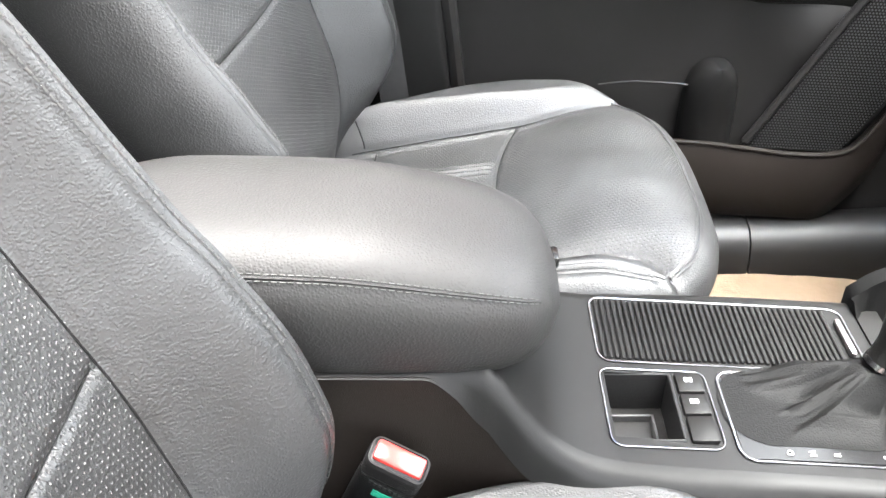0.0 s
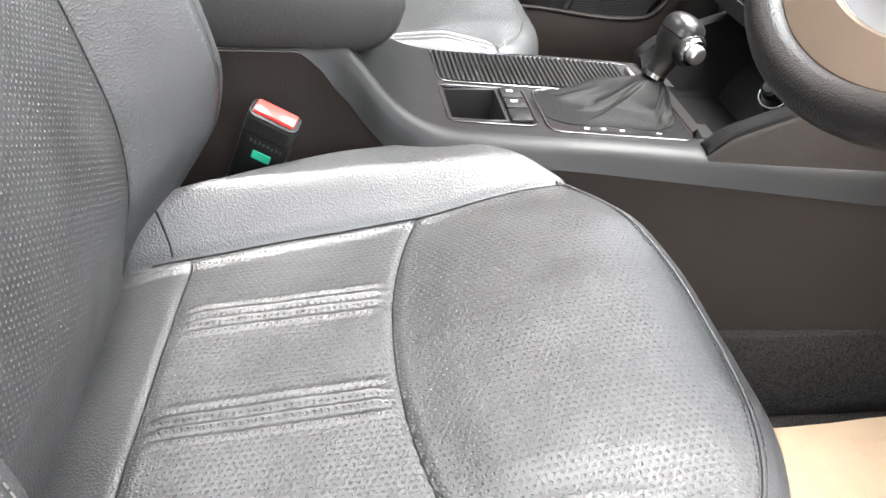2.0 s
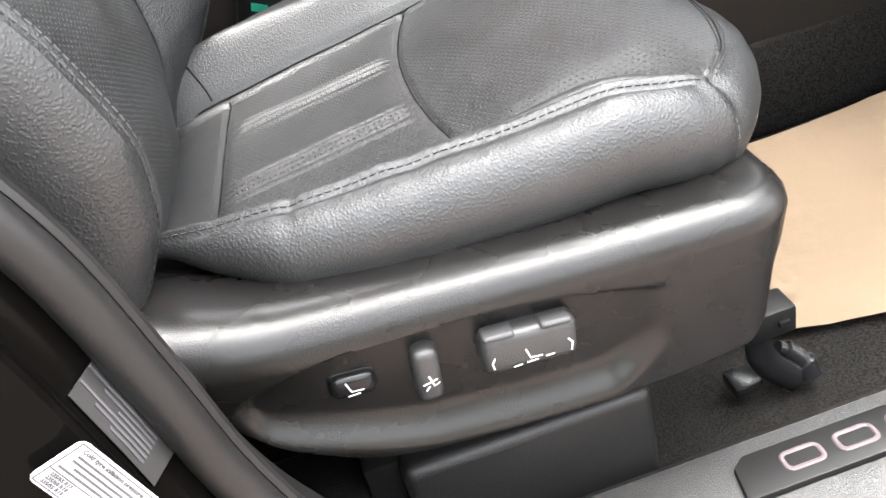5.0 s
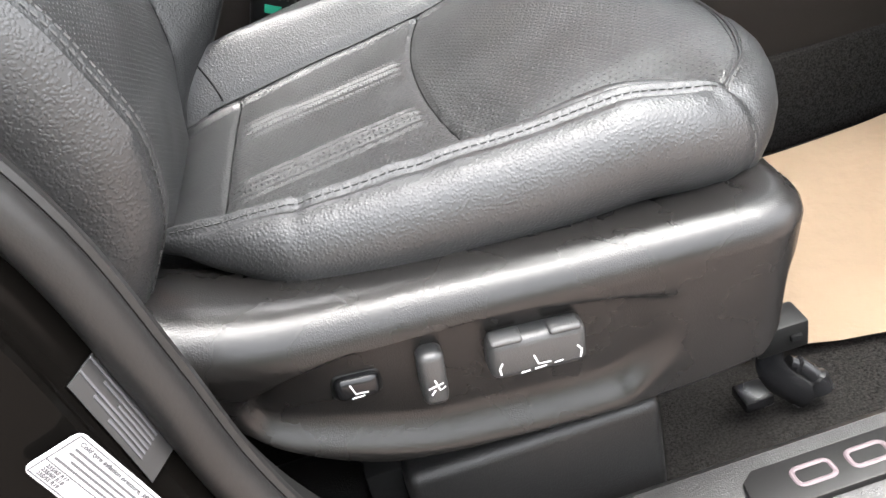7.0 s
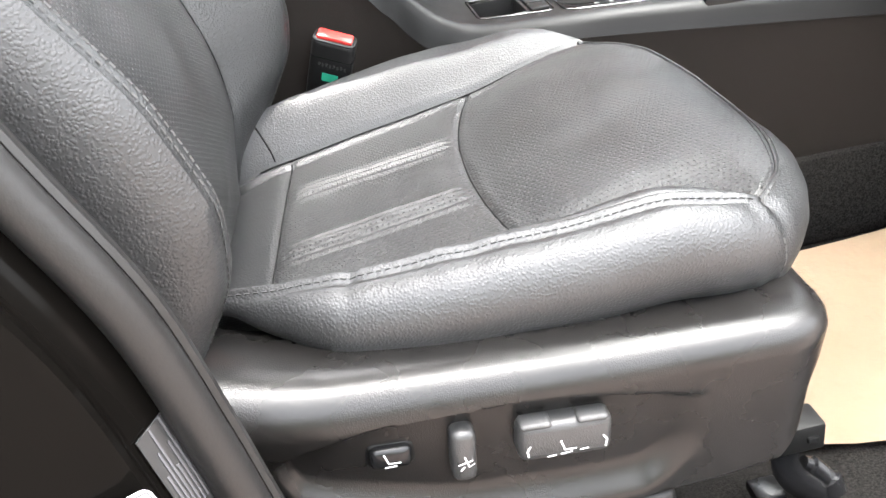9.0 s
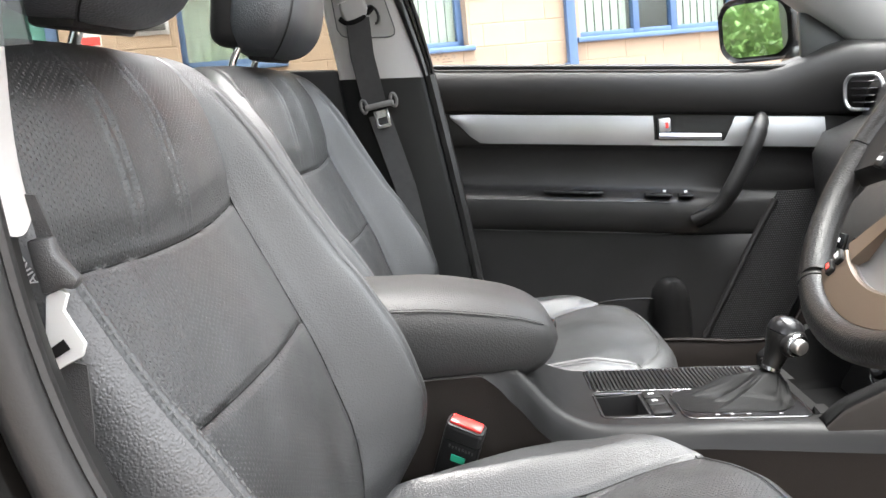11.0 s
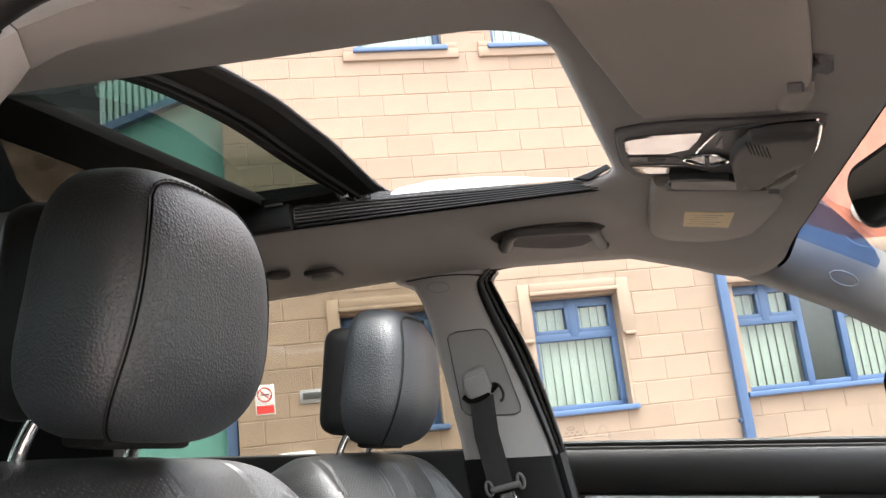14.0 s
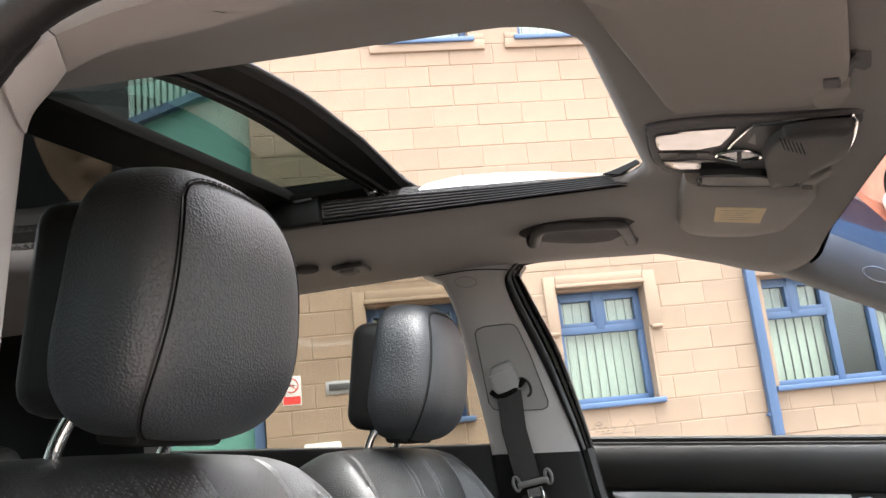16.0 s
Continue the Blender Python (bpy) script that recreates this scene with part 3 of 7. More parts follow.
def seat(y, outer, label, group, name="front_seat"):
    root = thing(name, (0, y, 0), label, "car seat", group)

    def add(nm, bm, m, lab="", parent=None, smooth=40):
        bmesh.ops.translate(bm, vec=(0, y, 0), verts=bm.verts)
        ob = part(nm, bm, m, parent or root, lab, smooth)
        return ob

    WEAR[0] = 1.0 if outer < 0 else 0.0
    cushion = add("seat_cushion", cushion_mesh(), [leather, leather_perf], smooth=60)
    back = add("backrest", back_mesh(), [leather, leather_perf_back], smooth=60)
    # sewn seams between the panels
    def ys_at(f, lim, m=60):
        return [f(-lim + 2 * lim * i / m) for i in range(m + 1)]

    c_at = lambda x, yy: (x, yy, cushion_z(x, yy) + 0.0003)
    seams = [[c_at(-0.13 + k * i / 90, sg * seam_y(-0.13 + k * i / 90, sg)) for i in range(91)] for sg, k in ((1, 0.38), (-1, 0.367))]
    seams.append(ys_at(lambda v: c_at(front_seam_x(v), v), 0.186)[8:])
    seams.append(ys_at(lambda v: c_at(rear_seam_x(v), v), 0.160))
    seams.append([c_at(-0.112 - 0.030 * i / 20, 0.166 + 0.040 * (i / 20) ** 0.8) for i in range(21)])
    for line in seams:
        add("seam", tube(line, 0.0010, 5), seam_dark, parent=cushion)
    b_at = lambda h, yy: back_at(h, back_n(h, yy) + 0.0003, yy)
    seams = [[b_at(0.04 + 0.56 * i / 90, sg * curve(0.04 + 0.56 * i / 90, B_SEAM)) for i in range(91)] for sg in (1, -1)]
    seams.append(ys_at(lambda v: b_at(0.428 + 0.016 * (v / 0.19) ** 2, v), 0.190))
    seams.append(ys_at(lambda v: b_at(0.290 + 0.006 * (v / 0.19) ** 2, v), 0.184))
    for line in seams:
        add("seam", tube(line, 0.0010, 5), seam_dark, parent=back)
    # twin stitching along the bolsters
    for sgn in (1, -1):
        for off in (-0.0045, 0.0045) if sgn < 0 else ():
            line = [(x, -crest(x) - off, cushion_z(x, -crest(x) - off) + 0.0009) for x in [-0.13 + 0.0035 * i for i in range(105)]]
            add("stitching", stitches(line, 0.004, 0.002, 0.0006), thread, parent=cushion, smooth=0)
        for off in (-0.0155, -0.0065):
            line = []
            for i in range(160):
                h = 0.05 + 0.51 * i / 159
                yy = sgn * (curve(h, B_HALF) + off)
                line.append(back_at(h, back_n(h, yy) + 0.0009, yy))
            add("stitching", stitches(line, 0.004, 0.002, 0.0006), thread, parent=back, smooth=0)
    # piped nose seam, sewn on both sides
    def nose(inset):
        out = []
        for sg, tab in ((-1, HALF_OUT), (1, HALF_IN)):
            side = []
            for i in range(70):
                x = 0.236 + 0.0705 * (1 - (1 - i / 69) ** 1.8)
                w = curve(x, tab)
                side.append(Vector((x - inset * sstep(0.262, 0.30, x), sg * max(0.0, w - inset * (1 - 0.6 * sstep(0.27, 0.305, x))), 0)))
            out += side if sg < 0 else side[::-1]
        return [(p.x, p.y, cushion_z(p.x, p.y) + 0.0006) for p in out]

    add("piping", tube(nose(0.006), 0.0014, 6), leather, parent=cushion)
    for inset in (0.0025, 0.0105):
        add("stitching", stitches(nose(inset), 0.004, 0.002, 0.0006), thread, parent=cushion, smooth=0)
    zc = cushion_z(0.237, -0.213)
    corner = smooth_pts([(0.237, -0.213, zc), (0.2415, -0.222, zc - 0.008), (0.2455, -0.2315, zc - 0.022), (0.2465, -0.2335, zc - 0.036), (0.245, -0.2315, zc - 0.050), (0.242, -0.2255, zc - 0.062)], 8)
    add("stitching", stitches(corner, 0.004, 0.002, 0.0006), thread, parent=cushion, smooth=0)
    # head restraint on two posts
    hr = headrest_mesh()
    hr.transform(pose(-0.272, 0, 1.317, 0, 9, -4))
    head = add("headrest", hr, leather_head, "padded black leather head restraint with side piping", smooth=60)
    # one seam round the front panel: up one side, over the crown, down the other
    tab = [(-1, 60), (-0.8, 55), (-0.4, 48), (0, 44), (0.5, 41), (0.8, 39), (0.93, 36)]
    ctrl = [(-0.985 + 0.06 * i, 1) for i in range(32)]
    side = [(t, curve(t, tab)) for t, _ in ctrl if t < 0.70]
    crown = [(0.79, 36), (0.845, 28), (0.868, 18), (0.876, 0), (0.868, -18), (0.845, -28), (0.79, -36)]
    loop = [p for p in smooth_pts([(t, b / 60, 0) for t, b in side + crown + [(t, -b) for t, b in side[::-1]]], 4)]
    HM = pose(-0.272, 0, 1.317, 0, 9, -4)
    add("seam", tube([HM @ head_at(p[0], radians(60 * p[1]), 0.0002) for p in loop], 0.0009, 6), seam_dark, parent=head)
    for off in (-2.6, 2.6):
        add("stitching", stitches([HM @ head_at(min(0.985, p[0] + (0.012 if off < 0 else -0.016) * 1.5 * sstep(0.70, 0.86, p[0])), radians(60 * p[1] + math.copysign(off, p[1]) * sstep(0.0, 0.3, abs(p[1]))), 0.0006) for p in loop], 0.0045, 0.0022, 0.0009), thread_head, parent=head, smooth=0)
    shell = rbox((0, 0, 0), (0.070, 0.196, 0.165), 0.024, 4)
    shell.transform(pose(-0.324, 0, 1.314, 0, 9, -4))
    add("headrest_shell", shell, plastic, "black plastic shell behind the head restraint", parent=head, smooth=60)
    for sgn in (1, -1):
        add("post", tube(smooth_pts([(-0.352, sgn * 0.076, 1.150), (-0.350, sgn * 0.076, 1.190), (-0.336, sgn * 0.076, 1.225), (-0.306, sgn * 0.076, 1.262)], 5), 0.0058, 14), chrome, "chrome head restraint post")
        add("post_collar", placed(loft([[(0.026 * k * math.cos(a), 0.021 * k * math.sin(a), z) for a in [2 * math.pi * i / 20 for i in range(20)]] for k, z in ((0.8, -0.012), (0.8, 0.004), (0.7, 0.007), (0.3, 0.008))]), Matrix.Translation((-0.350, sgn * 0.076, 1.190))), plastic, "black post collar", smooth=50)
    bar = rbox((0, 0, 0), (0.040, 0.120, 0.014), 0.006, 2)
    bar.transform(pose(-0.300, 0, 1.216, 0, 9, -4))
    add("headrest_base", bar, plastic, "black plastic base under the head restraint")
    return root


seat(DRIVER_Y, -1, "worn black leather power driver seat with creased bolster", "front seats")
seat(PASSENGER_Y, 1, "black leather front passenger seat with perforated centre", "front seats")

# ---- driver seat base: side shield with switches, rail ----
base = thing("power_seat_shield", (0.05, -0.66, 0.35), "black plastic power seat side shield with switches", "seat base")
SH_TOP = [(-0.30, 0.745), (-0.20, 0.712), (-0.15, 0.694), (-0.119, 0.683), (-0.077, 0.672), (0.02, 0.662), (0.126, 0.652), (0.235, 0.645), (0.30, 0.643), (0.60, 0.643)]
SH_BOT = [(-0.30, 0.690), (-0.15, 0.660), (-0.138, 0.635), (-0.126, 0.598), (-0.088, 0.555), (-0.032, 0.522), (0.079, 0.508), (0.153, 0.503), (0.225, 0.510), (0.250, 0.532), (0.270, 0.548), (0.30, 0.556), (0.60, 0.556)]
REC_TOP = [(-0.121, 0.622), (-0.102, 0.630), (-0.035, 0.640), (0.048, 0.634), (0.156, 0.610)]
REC_LOW = [(-0.121, 0.619), (-0.111, 0.603), (-0.063, 0.576), (0.005, 0.553), (0.119, 0.543), (0.157, 0.565)]


def shield_line(s):
    """Plan of the shield: straight along the seat, round the front corner, then across. Gives place and outward normal."""
    r, x1 = 0.046, 0.223
    if s <= x1:
        return s, -0.678, 0.0, -1.0
    arc = r * math.pi / 2
    if s <= x1 + arc:
        a = (s - x1) / r
        return x1 + r * math.sin(a), -0.678 + r * (1 - math.cos(a)), math.sin(a), -math.cos(a)
    return x1 + r + 0.010 * sstep(0, 0.2, s - x1 - arc), -0.678 + r + (s - x1 - arc), 1.0, 0.0


def shield_surface(s, v):
    zt, zb = curve(s, SH_TOP), curve(s, SH_BOT)
    px, py, nx, ny = shield_line(s)
    rad = curve(s, [(-0.20, 0.040), (-0.05, 0.030), (0.10, 0.024), (0.25, 0.020)])
    if v < 0.14:                       # shelf beside the cushion
        t = v / 0.14
        d, z = 0.085 + (rad - 0.085) * t, zt - 0.006 * (1 - t) ** 2
    elif v < 0.42:                     # rounded shoulder
        a = (v - 0.14) / 0.28 * math.pi / 2
        d, z = rad * (1 - math.sin(a)), zt - rad * (1 - math.cos(a))
    else:
        t = (v - 0.42) / 0.58
        z = (zt - rad) * (1 - t) + zb * t
        d = 0.012 * t + 0.016 * sstep(0.88, 1, t)
        inx = sstep(-0.124, -0.106, s) * (1 - sstep(0.128, 0.172, s))
        top, low = curve(s, REC_TOP), curve(s, REC_LOW)
        d += 0.011 * inx * (1 - sstep(top - 0.007, top + 0.001, z)) * sstep(low - 0.022, low + 0.010, z)
        d -= 0.003 * inx * bell(z - low + 0.022, 0.012)
        # the tuck under the front corner
        d += 0.010 * sstep(0.245, 0.285, s) * sstep(0.60, 0.575, z)
    return (px - nx * d, py - ny * d, z)


xs = [-0.30 + 0.003 * i for i in range(190)] + [0.27 + 0.012 * i for i in range(24)]
vs = [j / 100 for j in range(101)]
part("shield", grid(shield_surface, xs, vs), shield_plastic, base, "moulded black seat side shield with shallow recess", smooth=70)
part("front_cap", rbox((0.18, -0.40, 0.585), (0.16, 0.40, 0.11), 0.02, 3), plastic, base)


def symbol(strokes, at, parent, r=0.00065):
    """White printed line symbol on the shield's switches, in x and z round a point."""
    bm = None
    for s in strokes:
        b = tube([(at[0] + p[0], at[1], at[2] + p[1]) for p in s], r, 6, flat=0.3, up=(0, 1, 0))
        bm = b if bm is None else join(bm, b)
    return part("symbol", bm, white_ink, parent, "white seat symbol")


SEATED = [[(-0.004, 0.006), (-0.002, -0.002), (0.006, -0.003)], [(-0.005, -0.005), (0.003, -0.005)]]
b1 = rbox((-0.046, -0.6640, 0.606), (0.029, 0.014, 0.018), 0.0055, 3, pose(0, 0, 0, 0, 6, 0))
sw1 = part("lumbar_switch", b1, plastic_gloss, base, "small rounded black rocker switch")
part("switch_bezel", rbox((-0.046, -0.6600, 0.606), (0.034, 0.012, 0.023), 0.0055, 3, pose(0, 0, 0, 0, 6, 0)), plastic_smooth, sw1)
symbol(SEATED, (-0.046, -0.6712, 0.606), sw1)
b2 = rbox((0.001, -0.6680, 0.600), (0.017, 0.022, 0.042), 0.006, 3, pose(0, 0, 0, 0, 5, 0))
sw2 = part("recline_switch", b2, switch_grey, base, "upright black recline switch")
symbol([[(0.0, 0.006), (0.002, -0.003), (0.006, -0.001)], [(-0.005, 0.0), (0.005, 0.002)], [(-0.004, -0.005), (-0.001, -0.002)]], (0.001, -0.6792, 0.596), sw2)
b3 = rbox((0.069, -0.6680, 0.5965), (0.064, 0.024, 0.031), 0.007, 3, pose(0, 0, 0, 0, 6, 0))
sw3 = part("slide_switch", b3, switch_grey, base, "long black seat slide switch")
for dx in (-0.019, 0.019):
    part("thumb_pad", rbox((0.069 + dx, -0.6735, 0.6115 - 0.1 * dx), (0.021, 0.014, 0.005), 0.0024, 3, pose(0, 0, 0, 0, 6, 0)), grey_dark, sw3)
symbol(SEATED + [[(-0.014, -0.005), (-0.008, -0.005)], [(0.008, -0.005), (0.014, -0.005)]], (0.069, -0.6803, 0.592), sw3)
symbol([[(-0.0245, 0.006), (-0.027, 0.002), (-0.0265, -0.003)]], (0.069, -0.6803, 0.593), sw3)
symbol([[(0.0245, 0.004), (0.027, 0.0), (0.0255, -0.006)]], (0.069, -0.6803, 0.591), sw3)

cover = rbox((0.058, -0.605, 0.419), (0.194, 0.10, 0.160), 0.010, 3)
part("rail_cover", cover, plastic, base, "black plastic seat rail cover")
# solid near-black block in place of the shaded gap
part("slot", rbox((-0.052, -0.60, 0.42), (0.028, 0.07, 0.15), 0.003), dark, base)
part("rail_cover", rbox((-0.125, -0.605, 0.395), (0.12, 0.10, 0.14), 0.01, 3), plastic, base)
rail = thing("seat_rail", (0.29, -0.57, 0.36), "black steel seat rail end with bolted foot", "seat rail")
part("rail_end", rbox((0.290, -0.57, 0.446), (0.046, 0.03, 0.028), 0.003), plastic_smooth, rail)
part("rail_hole", rbox((0.300, -0.5865, 0.447), (0.010, 0.004, 0.006), 0.001, 1), dark, rail)
part("leg", tube(smooth_pts([(0.287, -0.57, 0.435), (0.284, -0.572, 0.412), (0.292, -0.574, 0.392), (0.306, -0.575, 0.376), (0.318, -0.576, 0.362)]), 0.013, 10, flat=0.5, up=(0, 1, 0)), plastic_gloss, rail, "bent black steel leg")
part("foot", tube(smooth_pts([(0.308, -0.560, 0.394), (0.318, -0.562, 0.386), (0.328, -0.568, 0.374), (0.330, -0.574, 0.362)]), [0.007] * 6 + [0.010] * 10 + [0.013] * 9, 10), plastic_gloss, rail, "rounded black foot cap")
part("clip", rbox((0.274, -0.560, 0.368), (0.028, 0.028, 0.012), 0.003), plastic_gloss, rail)

# ---- car body: floor, sills, pillars, roof ----
setting("ground", grid(lambda u, v: (u, v, 0.0), [-60, -20, -6, 0, 6, 20, 60], [-60, -20, -6, 0, 3, 6, 60]), asphalt, "worn red-brown paved car park surface")
body = thing("car_body", (0, 0, 0.3), "black car body shell with open door", "car", kind="structure")
part("floor", grid(lambda u, v: (u, v, 0.345 + 0.004 * noise.noise((u * 9, v * 9, 0)) + 0.10 * sstep(0.75, 1.05, u)), [-1.2 + 0.06 * i for i in range(42)], [-0.68 + 0.05 * j for j in range(29)]), carpet, body, "black carpeted car floor")
# near sill
sill_ring = [(-0.66, 0.36), (-0.665, 0.425), (-0.68, 0.440), (-0.74, 0.437), (-0.765, 0.428), (-0.775, 0.40), (-0.84, 0.385), (-0.86, 0.36), (-0.86, 0.25), (-0.66, 0.25)]
part("sill", loft([[(x, y, z) for y, z in sill_ring] for x in (-0.30, 0.2, 0.7, 1.2)]), plastic, body, "black plastic door sill trim")
far_sill = [(0.60, 0.36), (0.602, 0.395), (0.612, 0.420), (0.630, 0.434), (0.655, 0.438), (0.680, 0.434), (0.697, 0.420), (0.706, 0.400), (0.76, 0.385), (0.83, 0.36), (0.83, 0.25), (0.60, 0.25)]
part("sill", loft([[(x, y, z) for y, z in far_sill] for x in (-1.2, 0.2, 0.494)]), plastic, body, "rounded black sill trim", smooth=60)
part("sill", loft([[(x, y - 0.05 * sstep(0.5, 0.9, x), z + 0.05 * sstep(0.5, 0.9, x)) for y, z in far_sill] for x in (0.497, 0.6, 0.7, 0.8, 0.9, 1.2)]), plastic, body, "rounded black sill trim rising to the footwell", smooth=60)
plate = part("sill_plate", prism([(0.19, -0.702), (0.20, -0.694), (0.62, -0.694), (0.64, -0.722), (0.63, -0.732), (0.185, -0.732)], "z", 0.436, 0.4435, 0.0015), plastic_smooth, body, "dark sill scuff plate with raised silver marks")
for i in range(7):
    part("plate_mark", tube([(0.238 + 0.042 * i + a, -0.7125 + b, 0.4438) for a, b in rrect(0.029 if i != 4 else 0.022, 0.015, 0.005, 4)], 0.0019, 6, closed=True, flat=0.5, up=(0, 0, 1)), rose, plate, "raised silver-pink mark")

# near B-pillar with its painted flank, seal and the tyre label's painted-in reflection
BP = [(0.055, 0.44), (-0.043, 0.500), (-0.090, 0.57), (-0.114, 0.64), (-0.128, 0.72), (-0.144, 0.80), (-0.175, 0.88), (-0.212, 0.98), (-0.228, 1.08), (-0.228, 1.20), (-0.205, 1.32), (-0.165, 1.370)]
RAIL = [(-0.165, 1.370), (-0.12, 1.388), (0.0, 1.398), (0.2, 1.385), (0.42, 1.31), (0.62, 1.19), (0.85, 1.03)]
edge = smooth_pts([(x, z, 0) for x, z in BP], 6)
part("seal", tube([(p[0], -0.752, p[1]) for p in edge], 0.0125, 10), rubber, body, "black rubber door seal")
part("roof_seal", tube([(p[0], -0.752 + 0.03 * sstep(-0.1, 0.2, p[0]), p[1]) for p in smooth_pts([(x, z, 0) for x, z in RAIL], 6)], 0.0125, 10), rubber, body, "black rubber door seal")


def trim_strip(inner, outer, y_in, y_out, z_lift):
    """A padded trim between an inner and an outer edge, rounded over its width."""
    a, b = smooth_pts([(x, y_in, z) for x, z in inner], 6), smooth_pts([(x, y_out, z) for x, z in outer], 6)
    rings = []
    for p, q in zip(a, b):
        ring = [p + (q - p) * t + Vector((0.3, 0, -1)) * (-z_lift * math.sin(math.pi * t)) for t in (0, 0.08, 0.2, 0.35, 0.5, 0.65, 0.8, 0.92, 1)]
        rings.append(ring + [q + Vector((-0.03, 0, 0.03)), p + Vector((-0.04, 0.0, 0.05))])
    return loft(rings)


RAIL_IN = [(-0.199, 1.399), (-0.180, 1.405), (-0.163, 1.407), (-0.129, 1.407), (-0.084, 1.409), (-0.052, 1.410)]
RAIL_OUT = [(-0.146, 1.371), (-0.134, 1.373), (-0.123, 1.375), (-0.108, 1.376), (-0.094, 1.376), (-0.076, 1.376)]
part("roof_rail_trim", trim_strip(RAIL_IN + [(0.10, 1.392), (0.30, 1.352), (0.45, 1.300)], RAIL_OUT + [(0.14, 1.380), (0.32, 1.335), (0.47, 1.270)], -0.655, -0.738, -0.004), headliner_mat, body, "grey padded roof rail trim", smooth=60)
part("seal_lip", tube([(p[0] + 0.010, -0.742, p[1] + 0.003) for p in edge], 0.007, 8, flat=0.6), rubber, body)
part("pillar_paint", loft([[(p[0] - 0.008, -0.748, p[1]), (p[0] - 0.018, -0.762, p[1] - 0.003), (p[0] - 0.024, -0.772, p[1] - 0.004), (p[0] - 0.0245, -0.779, p[1] - 0.005), (p[0] - 0.0225, -0.783, p[1] - 0.005), (p[0] - 0.0235, -0.787, p[1] - 0.006), (p[0] - 0.028, -0.790, p[1] - 0.008), (p[0] - 0.16, -0.80, p[1] - 0.03), (p[0] - 0.16, -0.68, p[1] - 0.03), (p[0] - 0.02, -0.70, p[1])] for p in edge]), jamb, body, "gloss black painted door pillar")


def jamb_strip(z0, z1, v0, v1, lift):
    """A patch on the narrow face between seal and outer pillar face."""
    pts = [p for p in edge if z0 <= p[1] <= z1]
    return loft([[(p[0] - 0.008 - 0.016 * v + 0.7 * d, -0.748 - 0.024 * v - 0.7 * d, p[1] - 0.004 * v) for v, d in ((v0, lift), (v1, lift), (v1, lift - 0.001), (v0, lift - 0.001))] for p in pts])


# reflection of the tyre label, put in as a grey strip with print lines
part("tyre_chart", jamb_strip(0.678, 0.757, 0.10, 0.96, 0.0016), reflection_grey, body, "tyre label's reflection painted grey on the jamb")
for i in range(6):
    part("print_bar", jamb_strip(0.688, 0.750 - 0.012 * (i % 3), 0.36 + 0.09 * i, 0.405 + 0.09 * i, 0.0022), ink, body)
part("pillar_trim", loft([[(p[0] + 0.004, -0.735, p[1]), (p[0] - 0.004, -0.70, p[1]), (p[0] - 0.06, -0.672, p[1]), (p[0] - 0.15, -0.672, p[1]), (p[0] - 0.15, -0.735, p[1])] for p in edge if 0.50 < p[1] < 1.11]), plastic_smooth, body, "dark lower pillar trim")
PIL_IN = [(-0.238, 1.085), (-0.239, 1.150)] + [(-0.218, 1.342), (-0.214, 1.363), (-0.209, 1.374), (-0.198, 1.384), (-0.190, 1.393)]
PIL_OUT = [(-0.220, 1.085), (-0.223, 1.150)] + [(-0.183, 1.341), (-0.172, 1.355), (-0.163, 1.361), (-0.155, 1.367), (-0.146, 1.370)]
part("pillar_trim", trim_strip(PIL_IN, PIL_OUT, -0.668, -0.738, -0.006), pillar_mat, body, "light grey upper pillar trim", smooth=60)

# far side: B-pillar, belt, rails
FB_L = [(-0.235, 1.176), (-0.237, 1.209), (-0.250, 1.319), (-0.262, 1.398), (-0.267, 1.449), (-0.279, 1.496), (-0.292, 1.526), (-0.330, 1.545)]
FB_R = [(-0.060, 1.166), (-0.074, 1.223), (-0.107, 1.334), (-0.127, 1.391), (-0.147, 1.449), (-0.160, 1.496), (-0.158, 1.518), (-0.135, 1.540)]
FB_OUT = [(-0.037, 1.166), (-0.046, 1.223), (-0.069, 1.334), (-0.085, 1.391), (-0.107, 1.449), (-0.124, 1.496), (-0.131, 1.518), (-0.118, 1.534)]


def pillar_y(z):
    """The pillar leans inwards."""
    return 0.705 - 0.127 * (z - 1.18)


def pillar_ring(l, r, y):
    (xl, z), (xr, z2) = l, r
    return [(xl - 0.002, y + 0.06, z), (xl, y + 0.016, z), (xl + 0.004, y + 0.006, z), (xl + 0.014, y, z), ((xl + xr) / 2, y - 0.002, (z + z2) / 2), (xr - 0.012, y, z2), (xr - 0.003, y + 0.004, z2), (xr, y + 0.012, z2), (xr, y + 0.06, z2)]


upper = part("pillar_trim", loft([pillar_ring(l, r, pillar_y(l[1])) for l, r in zip(FB_L, FB_R)]), pillar_mat, body, "light grey upper pillar trim flaring into the lining", smooth=50)
part("pillar_trim", loft([pillar_ring(l, r, y) for l, r, y in zip([(-0.13, 0.40), (-0.20, 0.80), (-0.237, 1.178)], [(0.03, 0.40), (-0.005, 0.80), (-0.057, 1.168)], (0.70, 0.69, 0.703))]), plastic_smooth, body, "dark lower pillar trim", smooth=50)
# rubber and door frame beside the pillar: soft lip, groove, frame, thin glass run
frame_l = smooth_pts([(x, pillar_y(z), z) for x, z in FB_R], 4)
frame_r = smooth_pts([(x, pillar_y(z), z) for x, z in FB_OUT], 4)


def frame_strip(u):
    return [[p + (q - p) * a + Vector((0, d, 0)) for a, d in u] for p, q in zip(frame_l, frame_r)]


